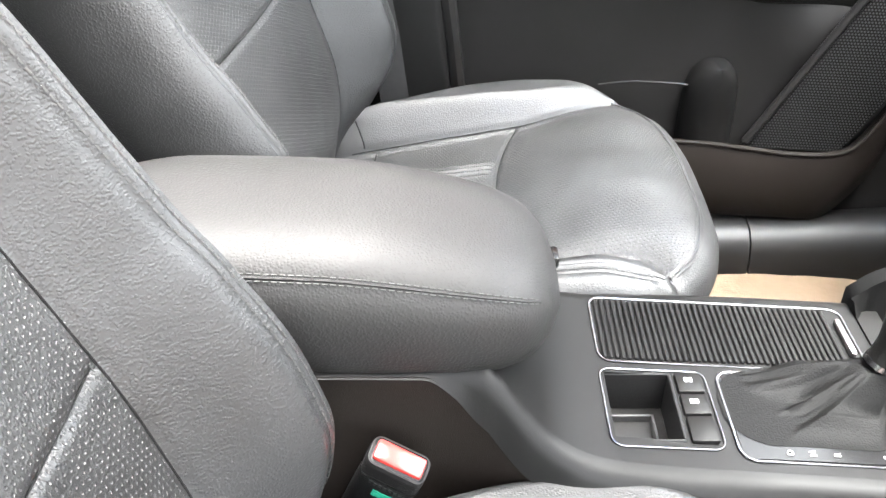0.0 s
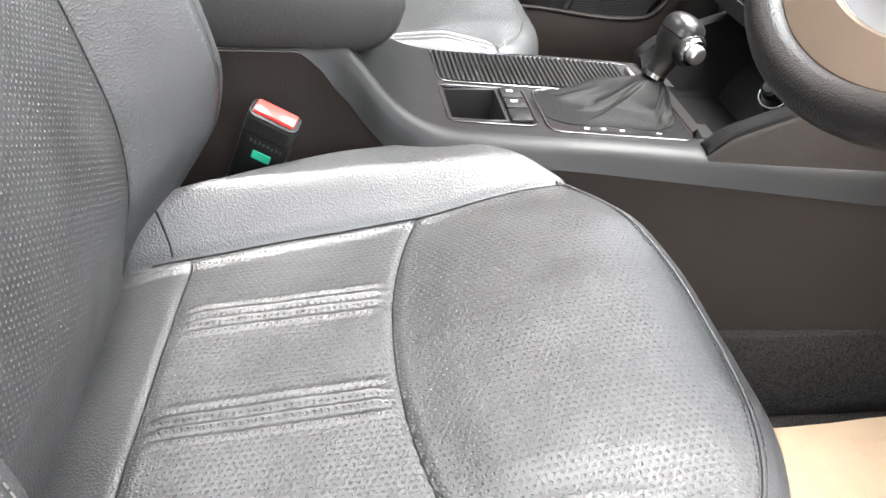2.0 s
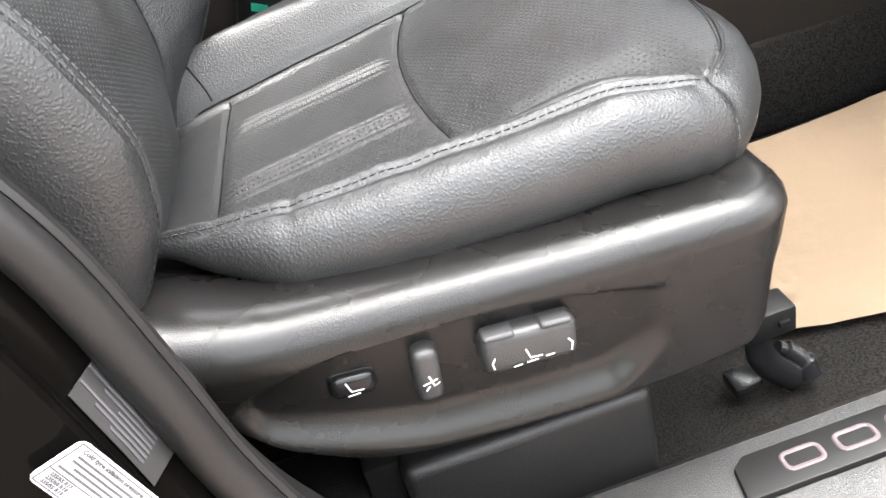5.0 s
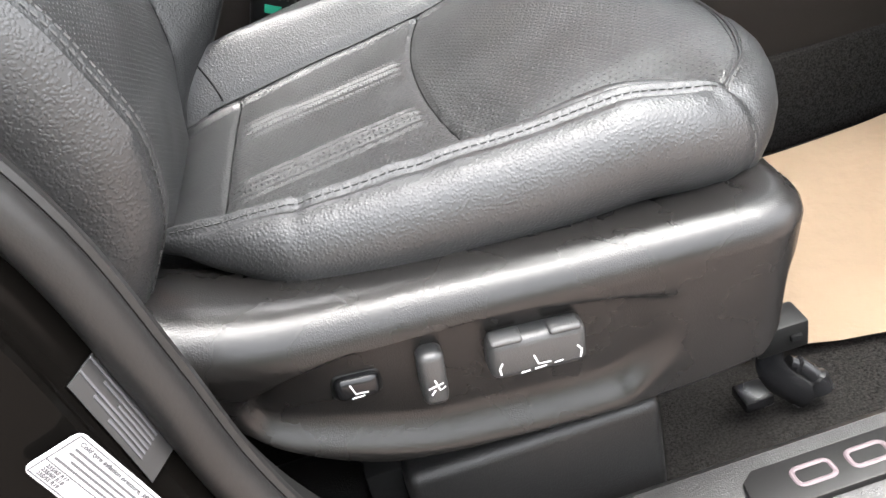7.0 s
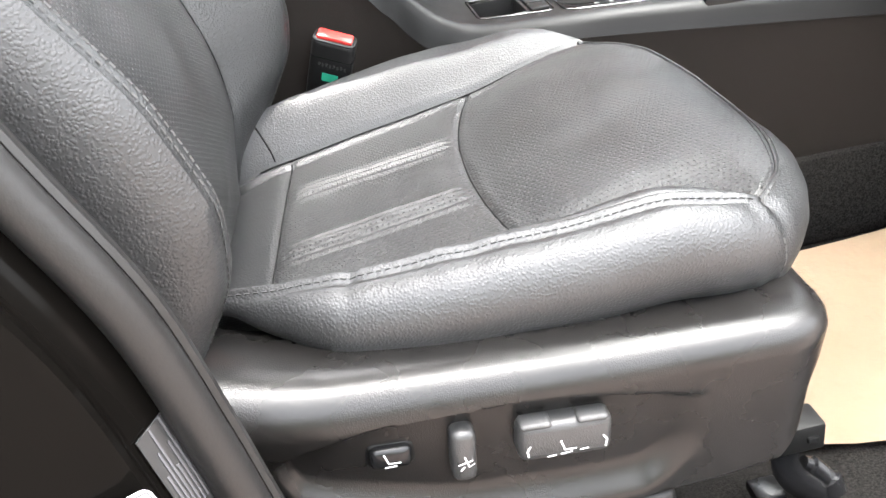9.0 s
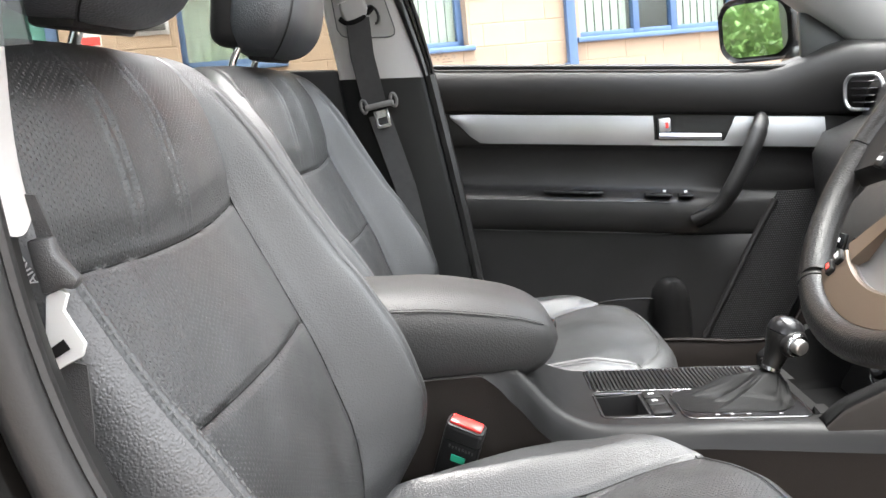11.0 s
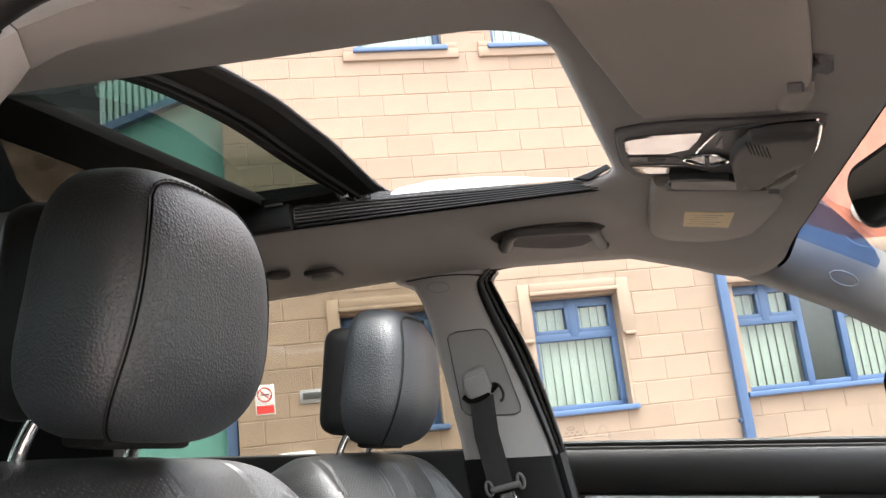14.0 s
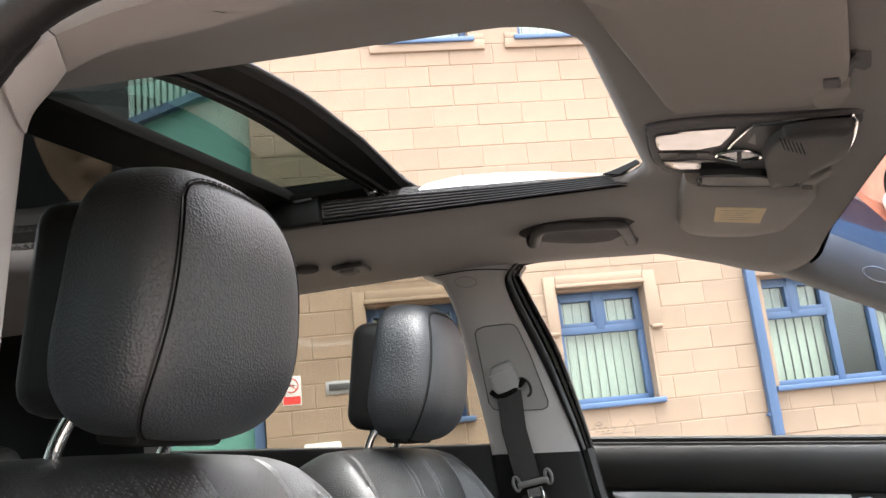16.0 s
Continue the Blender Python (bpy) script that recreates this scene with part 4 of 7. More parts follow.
part("pillar_seal", loft(frame_strip([(-0.04, 0.03), (-0.04, 0.008), (0.06, 0.000), (0.22, -0.003), (0.40, 0.001), (0.46, 0.010), (0.46, 0.03)])), rubber, body, "black rubber door seal", smooth=60)
part("door_frame", loft(frame_strip([(0.44, 0.04), (0.46, 0.012), (0.54, 0.006), (0.70, 0.007), (0.76, 0.014), (0.80, 0.016), (0.84, 0.010), (0.98, 0.012), (1.0, 0.02), (1.0, 0.04)])), plastic_gloss, body, "gloss black window frame", smooth=30)
part("pillar_seal", tube(smooth_pts([(0.037, 0.722, 0.42), (0.003, 0.712, 0.80), (-0.050, 0.716, 1.170)], 6), 0.0135, 8), rubber, body, "black rubber door seal")
part("pillar_seal", tube(smooth_pts([(-0.140, 0.672, 1.530), (-0.105, 0.674, 1.544), (0.07, 0.680, 1.541), (0.22, 0.684, 1.516), (0.36, 0.690, 1.470)], 6), 0.009, 8), rubber, body, "black rubber door seal")
part("lining_joint", tube(smooth_pts([(-0.300, 0.6545, 1.536), (-0.237, 0.656, 1.538), (-0.190, 0.656, 1.534), (-0.150, 0.657, 1.527)], 6), 0.0012, 6), seam_dark, upper)
part("pillar_badge", tube([(-0.238 + 0.022 * math.cos(a), pillar_y(1.516) - 0.0022 - 0.0014 * math.sin(a), 1.516 + 0.0105 * math.sin(a) - 0.003 * math.cos(a)) for a in [2 * math.pi * i / 28 for i in range(28)]], 0.0009, 6, closed=True), mid_grey, upper, "faint oval airbag mark")
for sgn in (1,):
    # A-pillar trims and rear pillars
    part("pillar_trim", loft([[(x, sgn * (y + 0.05), z), (x + 0.004, sgn * y, z + 0.008), (x + 0.03, sgn * (y - 0.03), z + 0.07), (x + 0.05, sgn * (y - 0.025), z + 0.105), (x + 0.06, sgn * (y + 0.05), z + 0.105)] for x, y, z in ((0.310, 0.625, 1.466), (0.335, 0.625, 1.452), (0.36, 0.625, 1.438), (0.50, 0.63, 1.36), (0.66, 0.645, 1.25), (0.86, 0.68, 1.10), (0.95, 0.70, 1.03))]), pillar_trim_dim, body, "grey windscreen pillar trim", smooth=60)
for sgn in (1, -1):
    part("rear_quarter", prism([(-0.98, 0.40), (-1.80, 0.40), (-1.70, 1.56), (-0.96, 1.56)], "y", sgn * 0.68, sgn * 0.75, 0.01), plastic_smooth, body, "dark rear quarter panel")
    part("rear_side_panel", prism([(-1.3, 0.40), (-0.10 if sgn > 0 else -0.28, 0.40), (-0.235 if sgn > 0 else -0.30, 1.20), (-0.62, 1.232), (-1.3, 1.29)], "y", sgn * 0.72, sgn * 0.78, 0.01), plastic_smooth, body, "black rear door panel")
    pane = part("side_glass", prism([(-0.19, 1.17), (-1.04, 1.19), (-0.98, 1.58), (-0.22, 1.58)], "y", sgn * 0.735, sgn * 0.739), glass_privacy if sgn < 0 else glass_rear, body, "rear side window", smooth=0)
    pane.visible_shadow = False

part("pillar_badge", placed(tube([(0.024 * math.cos(a), 0, 0.012 * math.sin(a)) for a in [2 * math.pi * i / 24 for i in range(24)]], 0.0016, 6, closed=True), Matrix.Translation((0.497, 0.604, 1.411)) @ Euler((radians(26), radians(30), 0)).to_matrix().to_4x4()), pillar_trim_dim, body, "oval airbag mark on the pillar")

# headliner with the sunroof opening
OPEN_X0, OPEN_X1, OPEN_Y, SKEW = -0.98, 0.098, 0.290, 0.12


def ring_pts(x0, x1, hy, r, z, n=10, turn=0.13, skew=SKEW):
    """A rounded opening, skewed and turned to fit the camera's view; the roof falls towards the windscreen."""
    flat = []
    for cx, cy, a0 in ((x1 - r, hy - r, 0), (x0 + r, hy - r, 90), (x0 + r, -hy + r, 180), (x1 - r, -hy + r, 270)):
        arc = [(cx + r * math.cos(radians(a0 + 90 * j / n)), cy + r * math.sin(radians(a0 + 90 * j / n))) for j in range(n + 1)]
        if flat:
            flat += [tuple(Vector(flat[-1]).lerp(Vector(arc[0]), k / 12)) for k in range(1, 12)]
        flat += arc
    flat += [tuple(Vector(flat[-1]).lerp(Vector(flat[0]), k / 12)) for k in range(1, 12)]
    out = []
    for xx, yy in flat:
        fall = max(0.0, z - 1.562) * 0.75 * sstep(-0.32, 0.10, xx)
        out.append((xx + skew * yy, yy - 0.002 + turn * max(xx, -0.6), z - fall))
    return out


def droop(ring):
    """The lining falls towards the windscreen and, fitted to the camera's view, to the near door."""
    return [(x, y, z - 0.062 * sstep(0.12, 0.42, x) - 0.11 * sstep(0.36, 0.68, -y) - 0.026 * sstep(0.10, 0.38, x) * sstep(0.46, 0.66, y) + lerp(x, [(-0.2, 0.017), (0.0, 0.004), (0.1, -0.006)]) * sstep(0.50, 0.64, y)) for x, y, z in ring]


rings = [ring_pts(OPEN_X0, OPEN_X1, OPEN_Y, 0.08, 1.600), ring_pts(OPEN_X0, OPEN_X1, OPEN_Y, 0.08, 1.572),
         ring_pts(OPEN_X0 - 0.004, OPEN_X1 + 0.004, OPEN_Y + 0.004, 0.08, 1.560), ring_pts(OPEN_X0 - 0.016, OPEN_X1 + 0.016, OPEN_Y + 0.016, 0.09, 1.553),
         droop(ring_pts(OPEN_X0 - 0.05, OPEN_X1 + 0.06, OPEN_Y + 0.09, 0.12, 1.551, turn=0.09)), droop(ring_pts(OPEN_X0 - 0.07, 0.22, OPEN_Y + 0.13, 0.12, 1.552, turn=0.06)),
         droop(ring_pts(OPEN_X0 - 0.10, 0.29, OPEN_Y + 0.19, 0.13, 1.552, turn=0.03, skew=0.05)), droop(ring_pts(OPEN_X0 - 0.16, 0.350, OPEN_Y + 0.28, 0.14, 1.547, turn=0.0, skew=0.02)),
         droop(ring_pts(OPEN_X0 - 0.22, 0.378, OPEN_Y + 0.345, 0.15, 1.530, turn=0.0, skew=0.02)), droop(ring_pts(OPEN_X0 - 0.24, 0.386, OPEN_Y + 0.375, 0.15, 1.524, turn=0.0, skew=0.02)), droop(ring_pts(OPEN_X0 - 0.25, 0.392, OPEN_Y + 0.40, 0.15, 1.536, turn=0.0, skew=0.02))]
ceiling = setting("ceiling", loft(rings, cap=False), headliner_mat, "grey fabric headliner round an open sunroof", smooth=70)
roof_rings = [ring_pts(OPEN_X0, OPEN_X1, OPEN_Y, 0.08, 1.588), ring_pts(OPEN_X0, OPEN_X1, OPEN_Y, 0.08, 1.600), ring_pts(OPEN_X0 - 0.05, OPEN_X1 + 0.08, OPEN_Y + 0.12, 0.1, 1.618, turn=0.06),
              droop(ring_pts(OPEN_X0 - 0.15, 0.31, OPEN_Y + 0.32, 0.14, 1.610, turn=0.0, skew=0.02)), droop(ring_pts(OPEN_X0 - 0.24, 0.395, OPEN_Y + 0.405, 0.15, 1.565, turn=0.0, skew=0.02)), droop(ring_pts(OPEN_X0 - 0.25, 0.400, OPEN_Y + 0.41, 0.15, 1.538, turn=0.0, skew=0.02))]
part("roof_skin", loft(roof_rings, cap=False), paint, body, "gloss black roof panel", smooth=70)

# sunroof: tracks, sliding pane and fixed rear pane
sunroof = thing("sunroof", (-0.4, 0, 1.60), "open panoramic sunroof with dark tinted glass", "sunroof")
def lip_y(x):
    """Inner edge of the lining beside the far track."""
    return 0.288 + 0.13 * x


for k in range(6):
    part("track", loft([[(x, lip_y(x) - 0.006 + a, 1.5575 + 0.0054 * k * (1 - 0.5 * sstep(-0.30, 0.10, x)) + b) for a, b in ((-0.0030, 0.0006), (0.0, -0.0004), (0.0030, 0.0), (0.0030, 0.0022), (-0.0030, 0.0022))] for x in (-0.372, -0.25, -0.05, 0.13)]), plastic, sunroof, "ribbed black sunroof track")
# near-black sheet that paints in the shade beside the far track
part("track_base", loft([[(x, lip_y(x) - 0.0025, 1.555), (x, lip_y(x) - 0.0025, zt), (x, lip_y(x) - 0.0005, zt), (x, lip_y(x) - 0.0005, 1.555)] for x, zt in ((-0.60, 1.626), (-0.30, 1.626), (-0.245, 1.622), (-0.225, 1.596), (-0.15, 1.590), (-0.05, 1.582), (0.03, 1.575), (0.10, 1.570))]), pocket_shade, sunroof, "black sheet for the shaded far track bed")
part("track_base", loft([[(x, y - 0.03, 1.590), (x, y + 0.012, 1.590), (x, y + 0.012, 1.594), (x, y - 0.03, 1.594)] for x, y in [(x, -0.294 + 0.13 * x) for x in (-0.60, -0.3, 0.08)]]), roof_plastic, sunroof, "black near track bed")
part("slide_shoe", rbox((-0.425, 0.232, 1.578), (0.10, 0.024, 0.046), 0.006, 2), plastic_smooth, sunroof, "black slide shoe on the far track")
# highlight along the shoe, put in as a lighter grey strip
part("shoe_strip", rbox((-0.400, 0.217, 1.594), (0.030, 0.004, 0.004), 0.001, 1), switch_grey, sunroof)
# roof edge above the track, its sky glare painted white, thinning out towards the windscreen
LIP_GLARE = [(-0.22, 0.2541, 1.5909, 0.002), (-0.208, 0.2558, 1.5905, 0.0098), (-0.155, 0.263, 1.5888, 0.0168), (-0.085, 0.2723, 1.5849, 0.0169), (-0.024, 0.2804, 1.5824, 0.012), (0.024, 0.2866, 1.5804, 0.005), (0.07, 0.2926, 1.5772, 0.001)]
part("roof_flange", loft([[(x, y, z), (x, y + 0.0005, z + h), (x, y + 0.004, z + h + 0.001), (x, y + 0.004, z)] for x, y, z, h in LIP_GLARE]), glare_white, sunroof, "lip along the roof opening, sky glare painted white", smooth=40)
part("deflector_arm", prism([(0.062, 1.5745), (0.088, 1.580), (0.117, 1.589), (0.122, 1.582), (0.088, 1.568)], "y", 0.276, 0.283, 0.001, 1), plastic_smooth, sunroof, "black wind deflector arm")
GX0 = -0.60


def pane_z(x, y):
    """The glass is bowed across the car."""
    return 1.632 - 0.40 * y * y


def bow(y):
    """Leading edge of the sliding glass's frame."""
    return curve(y, [(-0.31, -0.292), (-0.219, -0.287), (-0.146, -0.283), (-0.082, -0.277), (0.019, -0.270), (0.089, -0.261), (0.168, -0.253), (0.245, -0.241), (0.281, -0.226), (0.31, -0.215)])


def frame_in(y):
    return curve(y, [(-0.31, -0.362), (-0.258, -0.360), (-0.173, -0.358), (-0.063, -0.350), (0.069, -0.339), (0.155, -0.321), (0.213, -0.301), (0.31, -0.270)])


def beam_x(y):
    return -0.452 + 0.165 * y


slab = grid(lambda u, v: (GX0 + (frame_in(v) + 0.004 - GX0) * u, v, pane_z(GX0, v) - 0.004), [i / 8 for i in range(9)], [-0.36 + 0.645 * j / 16 for j in range(17)])
pn = part("glass_panel", slab, glass_tint, sunroof, "dark tinted sliding sunroof glass")
pn.visible_shadow = False
ys = [-0.345 + 0.63 * j / 30 for j in range(31)]


def frame_ring(y):
    a, b, z = frame_in(y), bow(y), pane_z(0, y)
    g = a + 0.30 * (b - a)
    return [(a, y, z - 0.006), (a, y, z - 0.014), (a + 0.006, y, z - 0.018), (g - 0.004, y, z - 0.018), (g - 0.002, y, z - 0.011), (g + 0.001, y, z - 0.011), (g + 0.003, y, z - 0.016), (g + 0.006, y, z - 0.016), (g + 0.008, y, z - 0.011), (b - 0.006, y, z - 0.008), (b, y, z - 0.003), (b, y, z + 0.004), (a, y, z + 0.006)]


part("front_frame", loft([frame_ring(y) for y in ys]), roof_plastic, sunroof, "black curved front frame of the glass", smooth=30)
part("frame_bolt", tube([(-0.287, 0.232, 1.600), (-0.287, 0.232, 1.592)], 0.005, 10), steel, sunroof)
part("front_seal", tube([(bow(y) + 0.001, y, pane_z(0, y) + 0.001) for y in ys], 0.0032, 8), rubber, sunroof)
part("side_frame", loft([[(x, 0.290, 1.584), (x, 0.216, 1.597), (x, 0.212, 1.604), (x, 0.290, 1.604)] for x in (GX0, -0.43, -0.36, -0.30)]), roof_plastic, sunroof, "black side frame of the glass")
part("side_frame", loft([[(x, y - 0.02, 1.596), (x, y + 0.010, 1.596), (x, y + 0.010, 1.606), (x, y - 0.02, 1.606)] for x, y in ((-0.60, -0.375), (-0.34, -0.340))]), roof_plastic, sunroof)
part("cross_beam", loft([[(beam_x(y), y, 1.606), (beam_x(y) - 0.003, y, 1.598), (beam_x(y) - 0.012, y, 1.596), (beam_x(y) - 0.015, y, 1.600), (beam_x(y) - 0.085, y, 1.592), (beam_x(y) - 0.096, y, 1.600), (beam_x(y) - 0.096, y, 1.618), (beam_x(y), y, 1.612)] for y in [-0.37 + 0.65 * i / 12 for i in range(13)]]), roof_plastic, sunroof, "black cross beam under the glass", smooth=30)
rp = part("rear_glass", rbox((-0.765, -0.03, 1.612), (0.43, 0.66, 0.005), 0), glass_roof, sunroof, "dark tinted fixed rear roof glass")
rp.visible_shadow = False
part("roof_rail", tube([(-0.9, 0.56, 1.64), (-0.2, 0.57, 1.65), (0.15, 0.56, 1.64)], 0.014, 8), plastic_smooth, body)

# windscreen with shade band, rear closure
def screen(u, v):
    return (0.40 + 0.12 * v + 0.72 * u - 0.03 * (v / 0.6) ** 2, v, 1.495 - 0.44 * u)


def band(u, v):
    """The tint narrows from the far pillar towards the middle, shaped to fit the camera's view."""
    x, y, z = screen(-0.14 + u * 0.30 * sstep(0.10, 0.60, v), v)
    return (x - 0.003, y, z - 0.004)


ws = part("windscreen", grid(screen, [-0.14, 0.0, 0.16, 0.4, 0.7, 1.0], [-0.66 + 0.11 * j for j in range(13)]), glass, body, "clear windscreen")
ws.visible_shadow = False
wb = part("shade_band", grid(band, [0.0, 0.33, 0.66, 1.0], [0.12 + 0.054 * j for j in range(11)]), glass_blue, body, "blue tinted windscreen shade band")
wb.visible_shadow = False
part("tailgate", rbox((-1.75, 0, 0.75), (0.06, 1.5, 0.9), 0.02), plastic_smooth, body)
rg = part("rear_window", rbox((-1.62, 0, 1.36), (0.01, 1.3, 0.34), 0, 1, pose(0, 0, 0, 0, -20, 0)), glass_privacy, body)
rg.visible_shadow = False
part("rear_roof", rbox((-1.48, 0, 1.57), (0.64, 1.36, 0.05), 0.02), headliner_mat, body)

# ---- centre console ----
console = thing("centre_console", (0.15, -0.01, 0.36), "satin black centre console with gear lever and tray", "console")
CY = -0.012


def deck_z(x):
    return curve(x, [(-0.40, 0.790), (0.020, 0.790), (0.043, 0.786), (0.056, 0.774), (0.077, 0.750), (0.101, 0.730), (0.13, 0.7185), (0.15, 0.7150), (0.30, 0.706), (0.45, 0.694), (0.62, 0.68)])


def deck_half(x):
    return curve(x, [(-0.40, 0.070), (0.0, 0.070), (0.043, 0.080), (0.08, 0.098), (0.13, 0.113), (0.20, 0.118), (0.45, 0.124), (0.62, 0.13)])


xs = [-0.40 + 0.01 * i for i in range(36)] + [-0.035 + 0.005 * i for i in range(42)] + [0.18 + 0.02 * i for i in range(42)]
def side_drop(x):
    """How far the console's shoulder comes down over its side panel."""
    return curve(x, [(-0.40, 0.006), (-0.005, 0.007), (0.017, 0.022), (0.037, 0.044), (0.058, 0.053), (0.080, 0.048), (0.12, 0.031), (0.225, 0.024), (0.34, 0.028), (0.46, 0.032), (0.56, 0.035), (1.1, 0.05)])


# deck in strips, leaving the wells open
bm = bmesh.new()


def deck_strip(x0, x1, y0, y1):
    n = max(1, int((x1 - x0) / 0.006))
    return grid(lambda u, v: (u, v, deck_z(u)), [x0 + (x1 - x0) * i / n for i in range(n + 1)], [y0, (y0 + y1) / 2, y1])


WX0, WX1, WY0, WY1 = 0.148, 0.204, -0.088, -0.012
def shoulder_strip(sgn, x0, x1):
    us = sorted({x0, x1, *[q for q in xs if x0 < q < x1]})
    return grid(lambda u, v: (u, CY + sgn * (0.050 + (deck_half(u) - 0.0135 - 0.050) * v), deck_z(u)), us, [0, 1])


def well_strip():
    """The narrow strip of deck between the tray and the console's edge."""
    return grid(lambda u, v: (u, WY0 * (1 - v) + (CY - deck_half(u) + 0.0135) * v, deck_z(u)), [WX0 + (WX1 - WX0) * i / 8 for i in range(9)], [0, 1])


strips = [deck_strip(-0.40, WX0, CY - 0.050, CY + 0.050), deck_strip(WX0, WX1, WY1, CY + 0.050), deck_strip(WX1, 0.42, CY - 0.050, CY + 0.050)]
dk = join(*strips)
bmesh.ops.remove_doubles(dk, verts=dk.verts, dist=0.0005)
part("deck", dk, plastic_smooth, console, "satin black console deck")
part("deck_shoulder", join(shoulder_strip(-1, -0.4, WX0), shoulder_strip(-1, WX1, 0.43), well_strip()), plastic_smooth, console)
part("deck_shoulder", shoulder_strip(1, -0.4, 0.43), plastic_smooth, console)
for s in (-1, 1):
    def flank(x, v, s=s):
        h, z = deck_half(x), deck_z(x)
        e = side_drop(x)
        seq = [(0.0, h - 0.014, z), (0.12, h - 0.008, z - 0.0004), (0.24, h - 0.003, z - 0.04 * e - 0.001), (0.36, h + 0.002, z - 0.16 * e - 0.001), (0.5, h + 0.006, z - 0.40 * e), (0.9, h + 0.0135, z - 0.97 * e), (1.0, h + 0.0115, z - e)]
        return (x, CY + s * lerp(v, [(a, b) for a, b, c in seq]), lerp(v, [(a, c) for a, b, c in seq]))
    part("console_edge", grid(flank, xs, [0, 0.12, 0.24, 0.36, 0.5, 0.7, 0.9, 1.0]), plastic_smooth, console, smooth=50)
    part("console_side", grid(lambda x, v, s=s: (x, CY + s * (deck_half(x) + 0.0118 - 0.008 * v), (deck_z(x) - side_drop(x) + 0.002) * (1 - v) + 0.36 * v), xs, [0, 0.3, 0.55, 1]), plastic_brown, console, "dark console side panel")
    part("tunnel_carpet", rbox((0.35, CY + s * 0.134, 0.410), (0.9, 0.024, 0.13), 0.008), carpet, console)
part("panel_joint", rbox((0.680, CY - 0.1335, 0.575), (0.003, 0.004, 0.20), 0.001, 1, pose(0, 0, 0, 0, 8, 0)), dark, console)
part("panel_fixing", tube([(0.617, CY - 0.128, 0.583), (0.617, CY - 0.1345, 0.583), (0.617, CY - 0.136, 0.583)], [0.018, 0.018, 0.0165], 24), plastic_brown, console, "round fixing cover on the side panel")
# tray well
part("tray_well", join(rbox(((WX0 + WX1) / 2, WY0 - 0.001, 0.690), (WX1 - WX0 + 0.004, 0.003, 0.045), 0.001, 1), rbox(((WX0 + WX1) / 2, WY1 + 0.001, 0.690), (WX1 - WX0 + 0.004, 0.003, 0.045), 0.001, 1),
                       rbox((WX0 - 0.001, (WY0 + WY1) / 2, 0.690), (0.003, WY1 - WY0, 0.045), 0.001, 1), rbox((WX1 + 0.001, (WY0 + WY1) / 2, 0.690), (0.003, WY1 - WY0, 0.045), 0.001, 1)), plastic, console)
part("tray_mat", rbox(((WX0 + WX1) / 2, (WY0 + WY1) / 2, 0.669), (WX1 - WX0, WY1 - WY0, 0.004), 0.001, 1), rubber, console, "ribbed rubber tray mat")
part("cup_rim", join(rbox((WX0 + 0.044, -0.056, 0.674), (0.003, 0.06, 0.008), 0.001, 1), rbox((WX0 + 0.022, -0.0275, 0.674), (0.044, 0.003, 0.008), 0.001, 1)), grey_dark, console, "raised cup rim in the tray")


def ring_on_deck(x0, x1, y0, y1, r, rad, lift=0.001):
    pts = [((x0 + x1) / 2 + a, (y0 + y1) / 2 + b) for a, b in rrect(x1 - x0, y1 - y0, r)]
    return tube([(x, y, deck_z(x) + lift) for x, y in pts], rad, 8, closed=True, flat=0.6, up=(0, 0, 1))


part("tray_rim", ring_on_deck(0.144, 0.236, -0.098, -0.008, 0.010, 0.0011), dark_chrome, console, "thin chrome rim")
for i, (y0, y1) in enumerate(((-0.036, -0.012), (-0.062, -0.038), (-0.092, -0.064))):
    k = part("console_switch", rbox((0.2205, (y0 + y1) / 2, deck_z(0.22) + 0.0015), (0.023, y1 - y0, 0.006), 0.0022, 2), plastic_smooth, console, "square black console button")
    if i < 2:
        part("button_mark", join(rbox((0.2215, (y0 + y1) / 2 + 0.002, deck_z(0.22) + 0.0046), (0.003, 0.005, 0.0006), 0), rbox((0.2175, (y0 + y1) / 2 + 0.002, deck_z(0.22) + 0.0046), (0.003, 0.005, 0.0006), 0)), white_ink, k)
# roller blind
part("blind_rim", ring_on_deck(0.146, 0.390, 0.002, 0.092, 0.012, 0.0013), dark_chrome, console, "thin chrome rim")
for i in range(40):
    x = 0.152 + 0.0056 * i
    part("slat", rbox((x, 0.047, deck_z(x) + 0.0012), (0.0044, 0.083, 0.0034), 0.0012, 1), plastic_smooth, console)
part("blind_pull", rbox((0.381, 0.047, deck_z(0.38) + 0.003), (0.006, 0.05, 0.007), 0.002), steel, console)
# gear gate, gaiter, lever
part("gate_frame", ring_on_deck(0.246, 0.402, -0.108, -0.006, 0.014, 0.0016), dark_chrome, console, "satin metal gear gate frame")
part("gate_plate", grid(lambda u, v: (u, v, deck_z(u) + 0.0012), [0.248, 0.3, 0.35, 0.40], [-0.106, -0.05, -0.008]), plastic_gloss, console)
for ch, x in (("D", 0.288), ("N", 0.306), ("R", 0.326), ("P", 0.366)):
    cu = bpy.data.curves.new("letter", "FONT")
    cu.body, cu.size, cu.extrude, cu.align_x = ch, 0.0075, 0.0002, "CENTER"
    t = new("letter", cu)
    me = bpy.data.meshes.new_from_object(t.evaluated_get(bpy.context.evaluated_depsgraph_get()))
    bpy.data.objects.remove(t)
    lt = new("letter", me)
    me.materials.append(white_ink)
    lt.parent = console
    lt.matrix_parent_inverse = console.matrix_basis.inverted()
    lt.matrix_basis = pose(x, -0.099, deck_z(x) + 0.0022, 0, 2, 90)
rings = []
